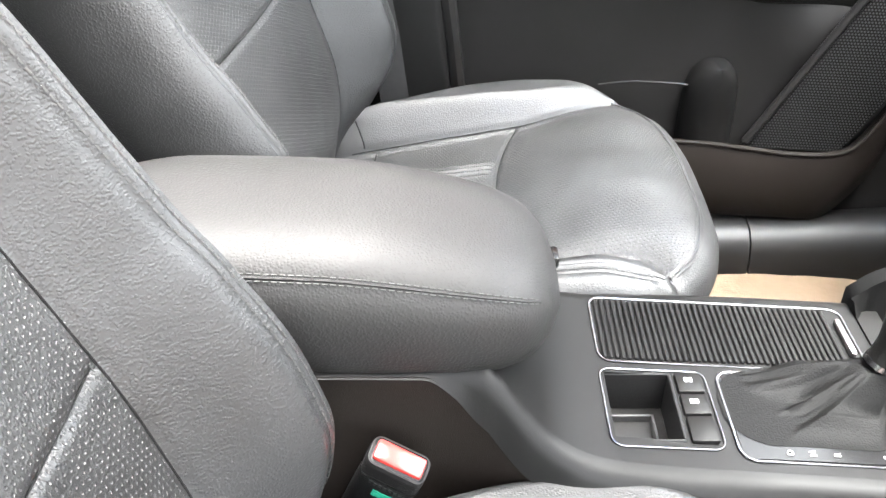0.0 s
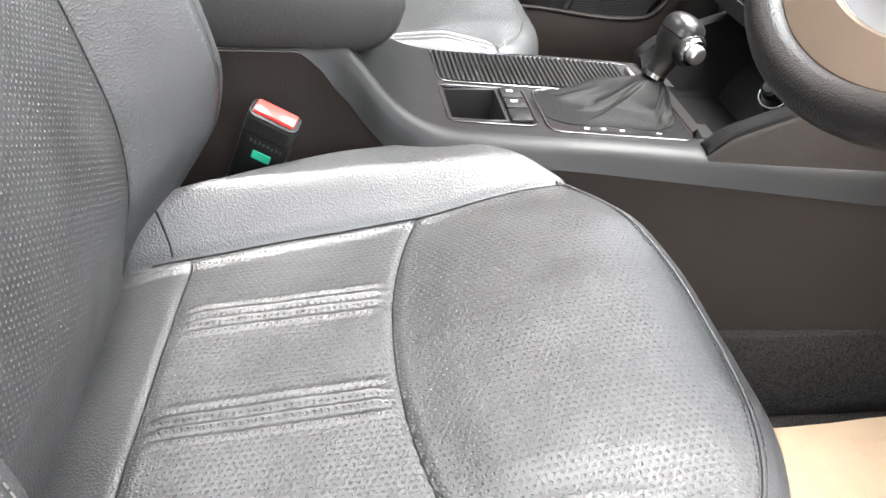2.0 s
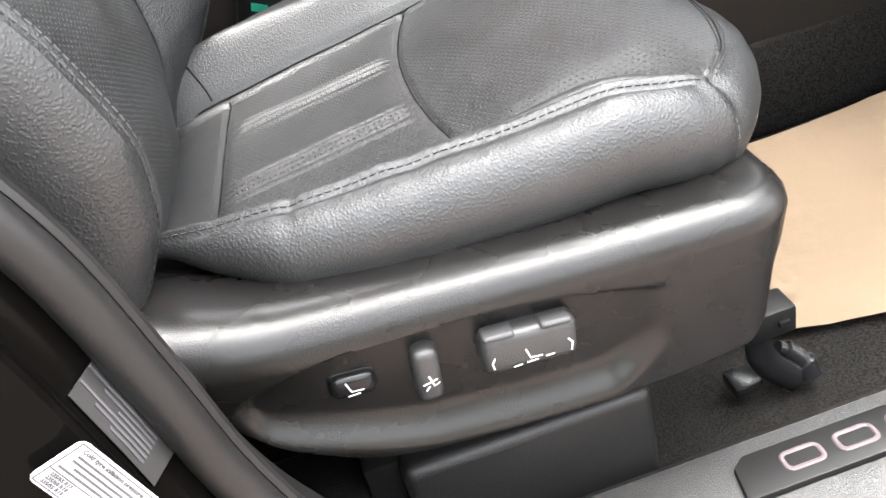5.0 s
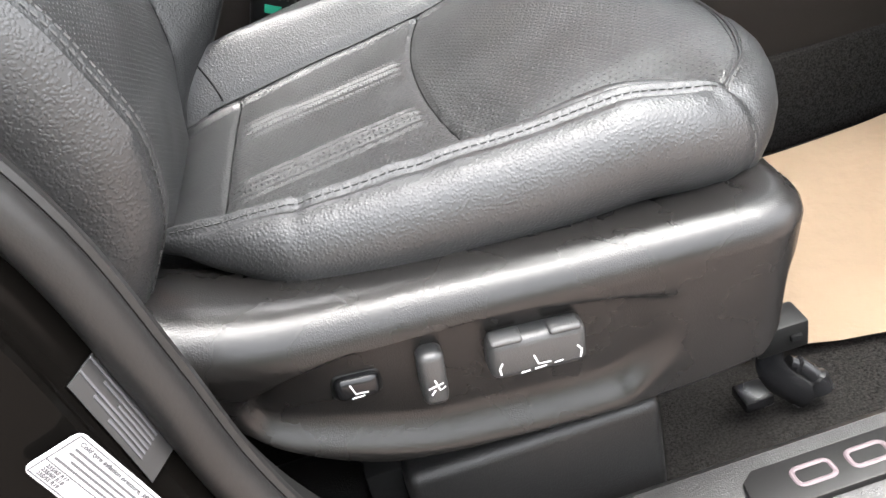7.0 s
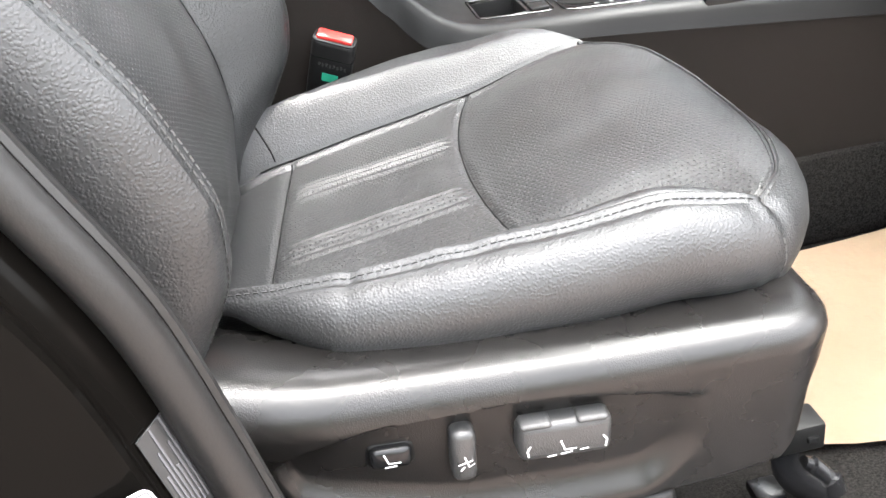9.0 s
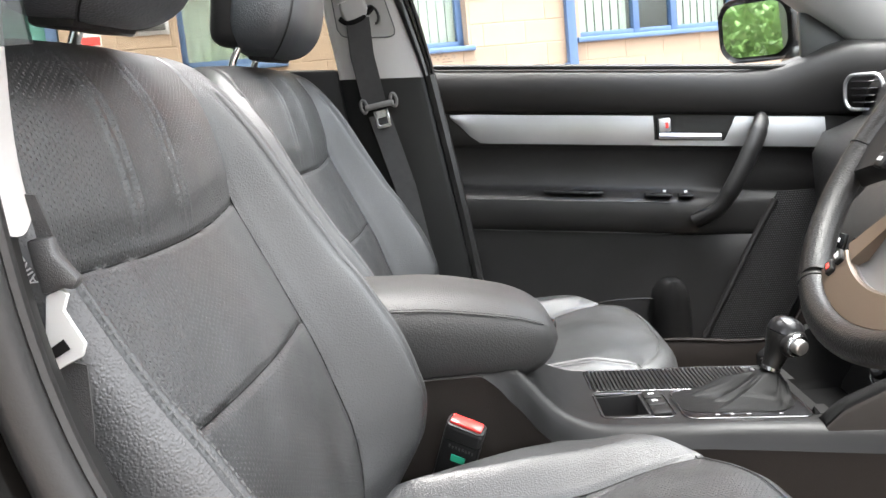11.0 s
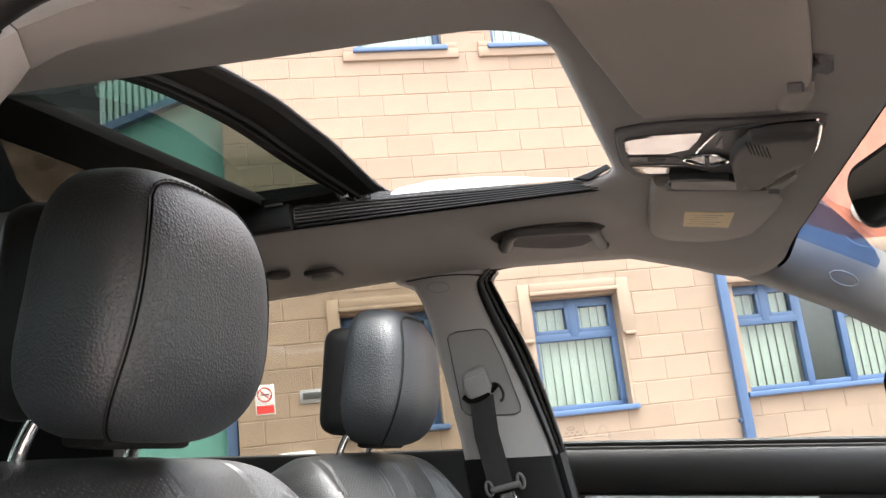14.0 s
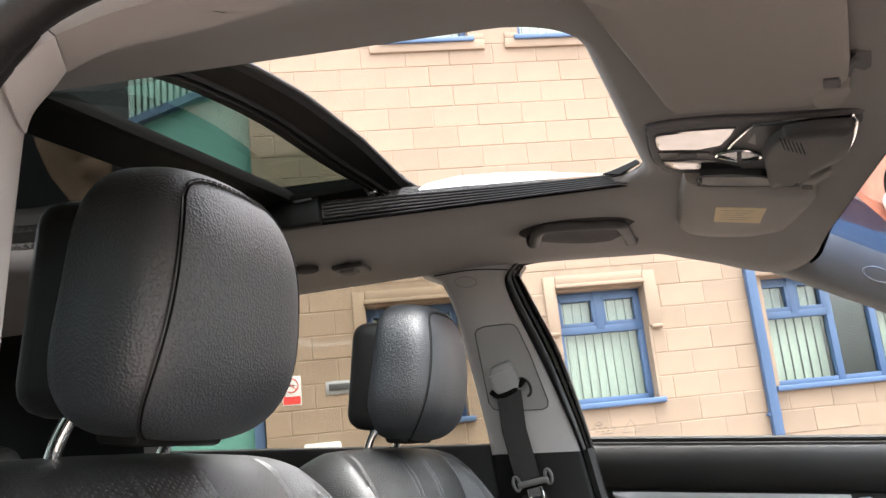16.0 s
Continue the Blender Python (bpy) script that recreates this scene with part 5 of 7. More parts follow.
for i in range(26):
    t = i / 25
    cx = 0.3155 + (0.376 - 0.3155) * t ** 0.75
    cy = -0.0485 + (-0.022 + 0.0485) * t ** 0.8
    z = 0.031 * t ** 1.25
    w, h = 0.126 * (1 - t) ** 1.05 + 0.023, 0.066 * (1 - t) ** 1.05 + 0.021
    ring = []
    out = rrect(w, h, min(w, h) * 0.40, 14)
    for j, (a, b) in enumerate(out):
        ang = math.atan2(b, a)
        f = noise.noise((2.6 * math.cos(ang) + 4, 2.6 * math.sin(ang), 0.8 * t)) + 0.6 * noise.noise((5.2 * math.cos(ang), 5.2 * math.sin(ang) + 9, 1.4 * t)) + 0.35 * noise.noise((11 * math.cos(ang), 11 * math.sin(ang), 2.4 * t))
        k = math.sin(math.pi * min(1, 1.04 * t + 0.06)) ** 0.8
        ring.append((cx + a * (1 + 0.10 * f * k), cy + b * (1 + 0.16 * f * k), deck_z(cx + a) + 0.0016 + max(0.0, z + 0.010 * f * k - 0.002 * k)))
    rings.append(ring)
part("gaiter", loft(rings), leather_thin, console, "soft pleated black leather gear gaiter", smooth=80)
lever = thing("gear_lever", (0.376, -0.022, 0.735), "black automatic gear lever with chrome side button", "gear lever")
ax = Vector((0.030, 0.004, 0.060)).normalized()
p0 = Vector((0.376, -0.022, 0.733))
part("collar", tube([p0, p0 + ax * 0.005], 0.0135, 14), dark_chrome, lever)
prof = [(0.004, 0.0125), (0.012, 0.0130), (0.020, 0.0140), (0.028, 0.0165), (0.035, 0.0195), (0.042, 0.0222), (0.050, 0.0238)]
part("grip", tube([p0 + ax * a for a, r in prof], [r for a, r in prof], 24), rim_leather, lever, "black leather gear knob grip", smooth=70)
prof = [(0.0508, 0.0225), (0.0512, 0.0238), (0.058, 0.0236), (0.064, 0.0220), (0.069, 0.0185), (0.0725, 0.0130), (0.074, 0.0060)]
part("knob_cap", tube([p0 + ax * a for a, r in prof], [r for a, r in prof], 24), plastic_gloss, lever, "gloss black gear knob cap", smooth=70)
bp = p0 + ax * 0.046
bd = Vector((0.28, -0.90, -0.12)).normalized()


def turned(profile, at, axis, n=28):
    """Rings of given distance and radius round an axis."""
    u = axis.orthogonal().normalized()
    v = axis.cross(u)
    return loft([[at + axis * d + (u * math.cos(a) + v * math.sin(a)) * r for a in [2 * math.pi * i / n for i in range(n)]] for d, r in profile])


bc = bp + Vector((0.006, -0.010, -0.004))
part("button_seat", turned([(0.0, 0.0195), (0.008, 0.0190), (0.011, 0.0175), (0.012, 0.0160)], bc, bd), rim_leather, lever, "black rounded button seat", smooth=60)
part("button_ring", turned([(0.0105, 0.0158), (0.0135, 0.0155), (0.0150, 0.0142), (0.0145, 0.0125), (0.0110, 0.0118)], bc, bd), chrome, lever, "chrome button ring", smooth=60)
part("button", turned([(0.010, 0.0105), (0.0215, 0.0102), (0.0232, 0.0090), (0.0238, 0.0060)], bc, bd), steel, lever, "chrome release button", smooth=50)

# armrest lid
lid = thing("armrest", (-0.1, 0, 0.76), "padded black leather centre armrest lid", "armrest")
AX = [(-0.30, 0.085), (-0.22, 0.094), (-0.05, 0.096), (0.03, 0.091), (0.07, 0.080), (0.092, 0.060), (0.103, 0.030)]
AT = [(-0.30, 0.880), (-0.20, 0.897), (-0.08, 0.893), (0.03, 0.872), (0.07, 0.855), (0.092, 0.835), (0.103, 0.812)]
AB = [(-0.30, 0.770), (0.0, 0.758), (0.04, 0.760), (0.07, 0.768), (0.092, 0.782), (0.103, 0.800)]
rings = []
for i in range(40):
    x = -0.30 + 0.403 * (1 - (1 - i / 39) ** 1.6)
    hw, zt, zb = curve(x, AX), curve(x, AT), curve(x, AB)
    ring = []
    for j in range(40):
        a = 2 * math.pi * j / 40
        c, s = math.cos(a), math.sin(a)
        e = 0.62
        yy = hw * math.copysign(abs(c) ** e, c)
        zz = (zt + zb) / 2 + (zt - zb) / 2 * math.copysign(abs(s) ** (0.75 if s > 0 else 0.6), s)
        ring.append((x, 0.0 + yy, zz))
    rings.append(ring)
ar = part("pad", loft(rings), leather_coarse, lid, smooth=70)
def on_pad(x, deg, lift):
    """A point on the pad's skin, by its angle over the side."""
    c, q = math.cos(radians(abs(deg))) ** 0.62, math.sin(radians(abs(deg))) ** 0.75
    mid, half = (curve(x, AT) + curve(x, AB)) / 2, (curve(x, AT) - curve(x, AB)) / 2
    return (x, math.copysign((curve(x, AX) + lift) * c, deg), mid + (half + lift) * q)


for sg in (-1, 1):
    pad_x = [-0.29 + 0.0045 * i for i in range(84)]
    part("piping", tube([on_pad(x, sg * 35, 0.0) for x in pad_x], 0.0014, 6), leather_coarse, ar)
    for deg in (32.5, 37.5):
        part("stitching", stitches([on_pad(x, sg * deg, 0.0009) for x in pad_x], 0.004, 0.002, 0.0006), thread, ar, smooth=0)
part("latch", rbox((0.103, 0.03, 0.808), (0.008, 0.02, 0.012), 0.003), plastic_gloss, lid)
# near-black slab: shade under the lid is put into its colour
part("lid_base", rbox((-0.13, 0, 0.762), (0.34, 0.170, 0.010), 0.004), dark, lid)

# buckle on its stalk
bk = thing("seat_belt_buckle", (-0.06, -0.16, 0.60), "black seat belt buckle with red release button", "seat belt buckle")
M = Matrix.Translation((-0.033, -0.122, 0.706)) @ Euler((radians(14), radians(22), radians(-14))).to_matrix().to_4x4()


part("housing", placed(rbox((0, 0, -0.035), (0.048, 0.026, 0.14), 0.006, 3), M), plastic, bk)
part("release_button", placed(rbox((0, 0, 0.036), (0.040, 0.017, 0.006), 0.0025, 2), M), red, bk, "red press button")
part("button_rim", placed(tube([(a, b, 0.0335) for a, b in rrect(0.045, 0.022, 0.006)], 0.0015, 6, closed=True), M), plastic_smooth, bk)
part("side_label", placed(rbox((0.002, -0.0133, -0.010), (0.018, 0.0008, 0.010), 0), M), green, bk, "small green label")
part("cap_joint", placed(tube([(a, b, 0.014) for a, b in rrect(0.0485, 0.0265, 0.006)], 0.0006, 5, closed=True), M), dark, bk)
part("moulded_mark", placed(join(*[rbox((-0.012 + 0.0042 * i, -0.0132, 0.006 - 0.001 * (i % 2)), (0.0022, 0.0004, 0.0042), 0) for i in range(8)]), M), grey_dark, bk)

# ---- passenger door ----
def door_y(x):
    return 0.780 - 0.125 * x


DOOR_SLOPE = 0.10
LEVELS = [(1.182, 0.004), (1.176, 0.030), (1.168, 0.044), (1.140, 0.052), (1.105, 0.046), (1.090, 0.036), (1.086, 0.024), (1.020, 0.024), (1.010, 0.012), (0.935, 0.006), (0.924, 0.016), (0.917, 0.044), (0.911, 0.060), (0.900, 0.066), (0.862, 0.064), (0.842, 0.056), (0.836, 0.046), (0.74, 0.040), (0.60, 0.046), (0.46, 0.050), (0.40, 0.04)]
door = thing("car_door", (0.35, 0.74, 0.42), "black front passenger door trim with silver inlay", "car door")


def door_surface(x, level):
    d = lerp(-level, [(-a, b) for a, b in LEVELS])
    if 0.835 < level < 0.935:
        d *= 1 - 0.75 * sstep(0.46, 0.60, x)
    sweep = 0.10 * sstep(0.55, 0.80, x) ** 2 if level > 1.10 else 0
    return (x, door_y(x) + 0.024 - d - 0.25 * sweep, level - DOOR_SLOPE * x + 0.55 * sweep)


lv = []
for (a, _), (b, _) in zip(LEVELS, LEVELS[1:]):
    lv += [a, (a + b) / 2]
lv.append(LEVELS[-1][0])
xs = [-0.045 + 0.022 * i for i in range(44)]
part("door_panel", grid(lambda x, v: door_surface(x, v), xs, lv), door_trim, door, smooth=50)
part("outer_skin", rbox((0.40, 0.835, 0.70), (0.95, 0.02, 0.70), 0.01, 2, pose(0, 0, 0, 0, 0, -6)), paint, door)


def on_door(x, level, lift=0.0):
    return Vector((x, door_y(x) - lift, level - DOOR_SLOPE * x))


def trim_low(x):
    return 1.022 + 0.058 * (1 - sstep(-0.03, 0.05, x))


tr = grid(lambda x, v: tuple(on_door(x, 1.083 * (1 - v) + trim_low(x) * v, 0.004 + 0.004 * math.sin(math.pi * v))), [-0.016 + 0.02 * i for i in range(22)], [0, 0.1, 0.3, 0.5, 0.7, 0.9, 1])
tr2 = grid(lambda x, v: tuple(on_door(x + 0.03 * (0.5 - v) * (x < 0.57), 1.083 * (1 - v) + trim_low(x) * v, 0.004 + 0.004 * math.sin(math.pi * v))), [0.552, 0.58, 0.62, 0.66, 0.70, 0.74], [0, 0.1, 0.3, 0.5, 0.7, 0.9, 1])
tr3 = grid(lambda x, v: tuple(on_door(x, 1.033 * (1 - v) + 1.022 * v, 0.005)), [0.40, 0.45, 0.50, 0.553], [0, 0.5, 1])
inlay = part("inlay", join(tr, tr2, tr3), silver, door, "satin silver inlay strip")
handle = part("door_handle", loft([[tuple(on_door(x, l + 0.002, lf)) for l, lf in ((1.046, 0.004), (1.046, 0.016), (1.040, 0.020), (1.033, 0.016), (1.033, 0.004))] for x in (0.412, 0.43, 0.50, 0.535)]), silver, door, "silver inner door handle")
part("lock_knob", placed(rbox((0, 0, 0), (0.026, 0.016, 0.030), 0.004), Matrix.Translation(on_door(0.424, 1.064, 0.010))), silver, handle)
part("lock_mark", placed(rbox((0, 0, 0), (0.006, 0.001, 0.012), 0), Matrix.Translation(on_door(0.428, 1.064, 0.0190))), red, handle)
# near-black sheet paints in the shade behind the handle
part("handle_recess", grid(lambda x, v: tuple(on_door(x, 1.080 - 0.036 * v, -0.012)), [0.41, 0.48, 0.555], [0, 1]), dark, door)
pull = [on_door(0.612, 1.072, 0.018), on_door(0.604, 1.068, 0.044), on_door(0.584, 1.030, 0.060), on_door(0.562, 0.985, 0.064), on_door(0.536, 0.935, 0.062), on_door(0.510, 0.895, 0.054), on_door(0.470, 0.868, 0.038)]
part("pull_handle", tube(smooth_pts(pull, 6), [0.021] * 8 + [0.024] * 18 + [0.022] * 11, 12, flat=0.7, up=(0, 1, 0)), plastic, door, "curved black door pull handle", smooth=60)
SLOT = Euler((0, radians(5.7), radians(-7.1))).to_matrix().to_4x4()
part("window_switches", join(placed(rbox((0, 0, 0), (0.055, 0.030, 0.006), 0.002), Matrix.Translation(on_door(0.40, 0.9205, 0.030)) @ SLOT), placed(rbox((0, 0, 0), (0.03, 0.03, 0.006), 0.002), Matrix.Translation(on_door(0.455, 0.9205, 0.030)) @ SLOT)), plastic_gloss, door)
for x in (0.41, 0.452):
    part("switch_mark", placed(rbox((0, 0, 0), (0.006, 0.004, 0.004), 0), Matrix.Translation(on_door(x, 0.930, 0.044))), white_ink, door)
part("ashtray_slot", placed(rbox((0, 0, 0), (0.125, 0.03, 0.006), 0.002), Matrix.Translation(on_door(0.23, 0.9225, 0.022)) @ SLOT), plastic_gloss, door)
for l, lf in ((0.906, 0.0415), (0.838, 0.028)):
    part("stitching", tube([on_door(x, l, lf) for x in [0.0 + 0.02 * i for i in range(22)]], 0.0012, 5), thread, door)
# lower pocket: rim, bottle holder, speaker grille
py = lambda x: door_y(x) - 0.028
def rim_z(x):
    return curve(x, [(0.0, 0.584), (0.40, 0.580), (0.55, 0.569), (0.62, 0.572), (0.66, 0.602), (0.69, 0.665)])


def rim_y(x):
    return py(x) - 0.052 + 0.040 * sstep(0.58, 0.70, x)


px = [0.0 + 0.69 * i / 36 for i in range(37)]
part("pocket_rim", tube([(x, rim_y(x) + 0.003, rim_z(x) + 0.001) for x in px], 0.0038, 8), plastic_brown, door, "rounded lower pocket rim")
part("pocket_front", loft([[(x, rim_y(x) + 0.022, rim_z(x) - 0.004), (x, rim_y(x) + 0.004, rim_z(x)), (x, rim_y(x), rim_z(x) - 0.008), (x, rim_y(x) + 0.004, 0.4 * rim_z(x) + 0.6 * zb), (x, rim_y(x) + 0.012, zb + 0.008), (x, rim_y(x) + 0.024, zb)] for x, zb in [(x, curve(x, [(0.0, 0.437), (0.60, 0.441), (0.66, 0.480), (0.69, 0.530)])) for x in px]]), plastic_brown, door, "dark lower door pocket", smooth=60)
rings = []
for z, k in ((0.56, 1.0), (0.62, 1.0), (0.645, 0.98), (0.665, 0.92), (0.682, 0.80), (0.694, 0.60), (0.701, 0.36), (0.703, 0.15)):
    rings.append([(0.412 + 0.043 * k * math.cos(a), py(0.412) - 0.048 * math.sin(a), z) for a in [math.pi * i / 12 for i in range(13)]])
part("bottle_holder", loft(rings), plastic_smooth, door, "black moulded bottle holder")
part("speaker_grille", loft([[(x0, py(x0) - 0.018, z), (x0 + 0.01, py(x0) - 0.024, z), (x0 + 0.15, py(x0 + 0.15) - 0.024, z), (x0 + 0.16, py(x0 + 0.16) - 0.01, z)] for x0, z in ((0.466, 0.565), (0.515, 0.66), (0.588, 0.80), (0.63, 0.87))]), grille_mat, door, "black punched speaker grille panel")
part("pocket_line", tube(smooth_pts([(0.24, py(0.24) - 0.013, 0.655), (0.30, py(0.30) - 0.015, 0.664), (0.40, py(0.40) - 0.017, 0.662), (0.44, py(0.44) - 0.017, 0.650)], 6), 0.0022, 6), door_trim, door)
part("grille_edge", tube([(x0 + 0.004, py(x0) - 0.022, z) for x0, z in ((0.470, 0.575), (0.515, 0.66), (0.588, 0.80), (0.62, 0.855))], 0.007, 8), door_trim, door)
wg = part("door_glass", grid(lambda x, v: (x - 0.09 * v * (x < 0.2), 0.775 - 0.10 * x - 0.105 * v + 0.02, (1.18 - 0.09 * x) * (1 - v) + v * lerp(x, [(-0.06, 1.535), (0.1, 1.52), (0.22, 1.49), (0.36, 1.442), (0.50, 1.36), (0.66, 1.25), (0.80, 1.14)])), [-0.05, 0.07, 0.22, 0.36, 0.5, 0.66, 0.8], [0, 0.5, 1]), glass, door, "clear side window")
wg.visible_shadow = False
GY = pillar_y(1.205) + 0.061
part("glass_print", join(*[rbox((-0.034 + 0.0055 * i, GY, 1.207 - 0.006 * (i % 2)), (0.0042, 0.0006, 0.0014), 0) for i in range(6)], tube([(-0.024 + 0.007 * math.cos(a), GY, 1.215 + 0.003 * math.sin(a)) for a in [2 * math.pi * i / 14 for i in range(14)]], 0.0007, 4, closed=True), tube([(0.0, GY, 1.205), (0.004, GY, 1.208), (0.008, GY, 1.205), (0.004, GY, 1.201)], 0.0007, 4, closed=True), rbox((-0.010, GY, 1.195), (0.022, 0.0006, 0.0012), 0)), grey_dark, door, "small grey printed glass mark")
part("glass_print", tube([(0.021, GY, 1.194), (0.054, GY, 1.192), (0.038, GY, 1.217)], 0.0008, 4, closed=True), grey_dark, door, "small printed triangle")
part("window_seal", tube([on_door(x, 1.183, 0.008) for x in [-0.045 + 0.03 * i for i in range(28)]], 0.006, 8), rubber, door)
part("sail_panel", prism([(0.70, 1.10), (0.88, 1.08), (0.72, 1.215), (0.695, 1.22)], "y", 0.685, 0.70, 0.004), plastic, door, "black mirror sail panel")

# door mirror
wing = thing("wing_mirror", (0.72, 0.95, 1.15), "black door mirror showing a green hedge", "wing mirror")
wmx = Matrix.Translation((0.700, 0.965, 1.205)) @ Euler((radians(4), 0, radians(-53))).to_matrix().to_4x4()
part("mirror_housing", placed(loft([[(x * k, dy, z * k) for x, z in rrect(0.20, 0.150, 0.05, 6)] for dy, k in ((0.002, 0.93), (-0.004, 0.97), (0.0, 1.0), (0.025, 1.02), (0.06, 0.9), (0.09, 0.6))]), wmx), plastic_gloss, wing, "black mirror housing", smooth=60)
part("mirror_glass", placed(prism(rrect(0.170, 0.120, 0.040, 6), "y", -0.004, -0.0015), wmx), mirror_mat, wing, "mirror glass")
part("mirror_foot", rbox((0.78, 0.86, 1.135), (0.06, 0.20, 0.05), 0.015), plastic_gloss, wing)

# ---- dashboard, stack, wheel ----
dash = thing("dashboard", (0.8, 0, 0.6), "black moulded dashboard with passenger air vent", "dashboard")
prof = [(0.74, 0.55), (0.69, 0.72), (0.672, 0.88), (0.668, 0.945), (0.690, 0.985), (0.735, 1.00), (0.765, 1.012), (0.778, 1.06), (0.800, 1.090), (0.86, 1.105), (1.12, 1.08), (1.12, 0.55)]
part("dash_body", loft([[(x + dx, y, z + dz) for x, z in prof] for y, dx, dz in ((-0.66, 0.06, -0.02), (-0.60, 0.03, 0), (-0.16, 0.03, 0), (-0.12, 0.0, 0), (0.12, 0.0, 0), (0.45, 0.0, 0.0), (0.60, 0.012, 0.0), (0.655, 0.04, -0.005), (0.672, 0.07, -0.01))]), plastic, dash, smooth=60)
vent = part("air_vent", placed(tube([(a, b, 0) for a, b in rrect(0.098, 0.066, 0.024)], 0.0038, 8, closed=True), Matrix.Translation((0.775, 0.585, 1.055)) @ Euler((radians(90), 0, radians(-72))).to_matrix().to_4x4()), silver, dash, "silver ringed air vent")
for k in range(4):
    part("vane", rbox((0.778, 0.585, 1.036 + 0.013 * k), (0.02, 0.075, 0.003), 0.001, 1), plastic_gloss, vent)
stack = part("stack_face", loft([[(x, y, z) for x, z in ((0.62, 0.735), (0.505, 0.766), (0.490, 0.774), (0.488, 0.782), (0.522, 0.90), (0.66, 1.03), (0.80, 1.06), (0.80, 0.735))] for y in (-0.125, -0.120, 0.108, 0.113)]), plastic, dash, "black centre stack face")
for r in range(3):
    for c in range(4):
        z = 0.812 + 0.032 * r
        x = 0.488 + (z - 0.782) * 0.288 - 0.001
        part("stack_button", placed(rbox((0, 0, 0), (0.006, 0.034, 0.022), 0.002), Matrix.Translation((x, -0.085 + 0.054 * c, z)) @ Euler((0, radians(18), 0)).to_matrix().to_4x4()), plastic_gloss, stack)
        part("button_print", placed(rbox((-0.0035, 0, 0), (0.0006, 0.008, 0.006), 0), Matrix.Translation((x, -0.085 + 0.054 * c, z)) @ Euler((0, radians(18), 0)).to_matrix().to_4x4()), white_ink, stack)
for z in (0.796, 0.828, 0.860):
    part("stack_trim", rbox((0.488 + (z - 0.782) * 0.288 - 0.001, -0.005, z), (0.006, 0.21, 0.003), 0.001, 1), chrome, stack)
# pocket ahead of the lever
LIP = [(0.404, 0.702), (0.412, 0.709), (0.425, 0.720), (0.450, 0.731), (0.478, 0.742), (0.52, 0.757), (0.57, 0.775), (0.66, 0.800)]
pk = [0.404 + 0.008 * i for i in range(33)]
part("front_pocket", loft([[(x, y, z) for y, z in ((-0.134, zt - 0.004), (-0.130, zt), (-0.120, zt + 0.001), (-0.111, zt - 0.004), (-0.105, zt - 0.016), (-0.098, fl + 0.008), (-0.090, fl), (0.080, fl), (0.092, fl + 0.010), (0.100, zt + 0.006), (0.116, zt + 0.008), (0.118, 0.5), (-0.134, 0.5))] for x, zt, fl in [(x, curve(x, LIP), curve(x, [(0.404, 0.700), (0.412, 0.690), (0.424, 0.668), (0.440, 0.662), (0.66, 0.660)])) for x in pk]]), pocket_shade, console, "black storage pocket ahead of the gear lever", smooth=50)
part("pocket_liner", prism([(0.440, -0.086), (0.505, -0.086), (0.505, 0.078), (0.440, 0.078)], "z", 0.6605, 0.6635, 0.001), pocket_shade, console, "rubber liner in the pocket")
part("socket_panel", loft([[(0.510, y, 0.661), (0.520, y, 0.672), (0.560, y, 0.735), (0.600, y, 0.80), (0.64, y, 0.66)] for y in (-0.098, -0.02, 0.09)]), plastic_smooth, console, "slanted panel with the power socket", smooth=40)
part("pocket_side", loft([[(x, -0.1345, curve(x, LIP) - 0.007), (x, -0.1375, curve(x, LIP) - 0.012), (x, -0.1385, 0.60), (x, -0.1345, 0.60)] for x in pk]), plastic_brown, console, "dark brown-grey panel beside the pocket")
sd = Vector((-0.62, -0.45, 0.64)).normalized()
sp = Vector((0.530, -0.010, 0.707))
sock = part("power_socket", tube([sp - sd * 0.02, sp], [0.018, 0.018], 20), plastic_smooth, console, "round power socket with black plug")
part("socket_ring", tube([sp + sd * 0.001 + (sd.orthogonal().normalized() * math.cos(a) + sd.cross(sd.orthogonal().normalized()) * math.sin(a)) * 0.0165 for a in [2 * math.pi * i / 24 for i in range(24)]], 0.0020, 8, closed=True), dark_chrome, sock)
part("plug", tube([sp, sp + sd * 0.010, sp + sd * 0.012, sp + sd * 0.022, sp + sd * 0.025], [0.008, 0.008, 0.0115, 0.0105, 0.007], 16), plastic, sock)


wheel = thing("steering_wheel", (0.44, -0.405, 1.05), "black leather steering wheel with brown-grey spokes", "steering wheel")
WM = Matrix.Translation((0.444, -0.407, 1.052)) @ Euler((0, radians(39 - 90), 0)).to_matrix().to_4x4()
WR = 0.209


def polar(r, deg, z):
    return Vector((r * math.cos(radians(deg)), r * math.sin(radians(deg)), z))


def sector(r0, r1, a0, a1, z0, z1, n=24, edge=0.003):
    """A flat curved plate between two radii and two angles, its edges eased."""
    rings = []
    for i in range(n + 1):
        a = a0 + (a1 - a0) * i / n
        rings.append([polar(r0, a, z0), polar(r0, a, z1 - edge), polar(r0 + edge, a, z1), polar(r1 - edge, a, z1), polar(r1, a, z1 - edge), polar(r1, a, z0)])
    return placed(loft(rings), WM)


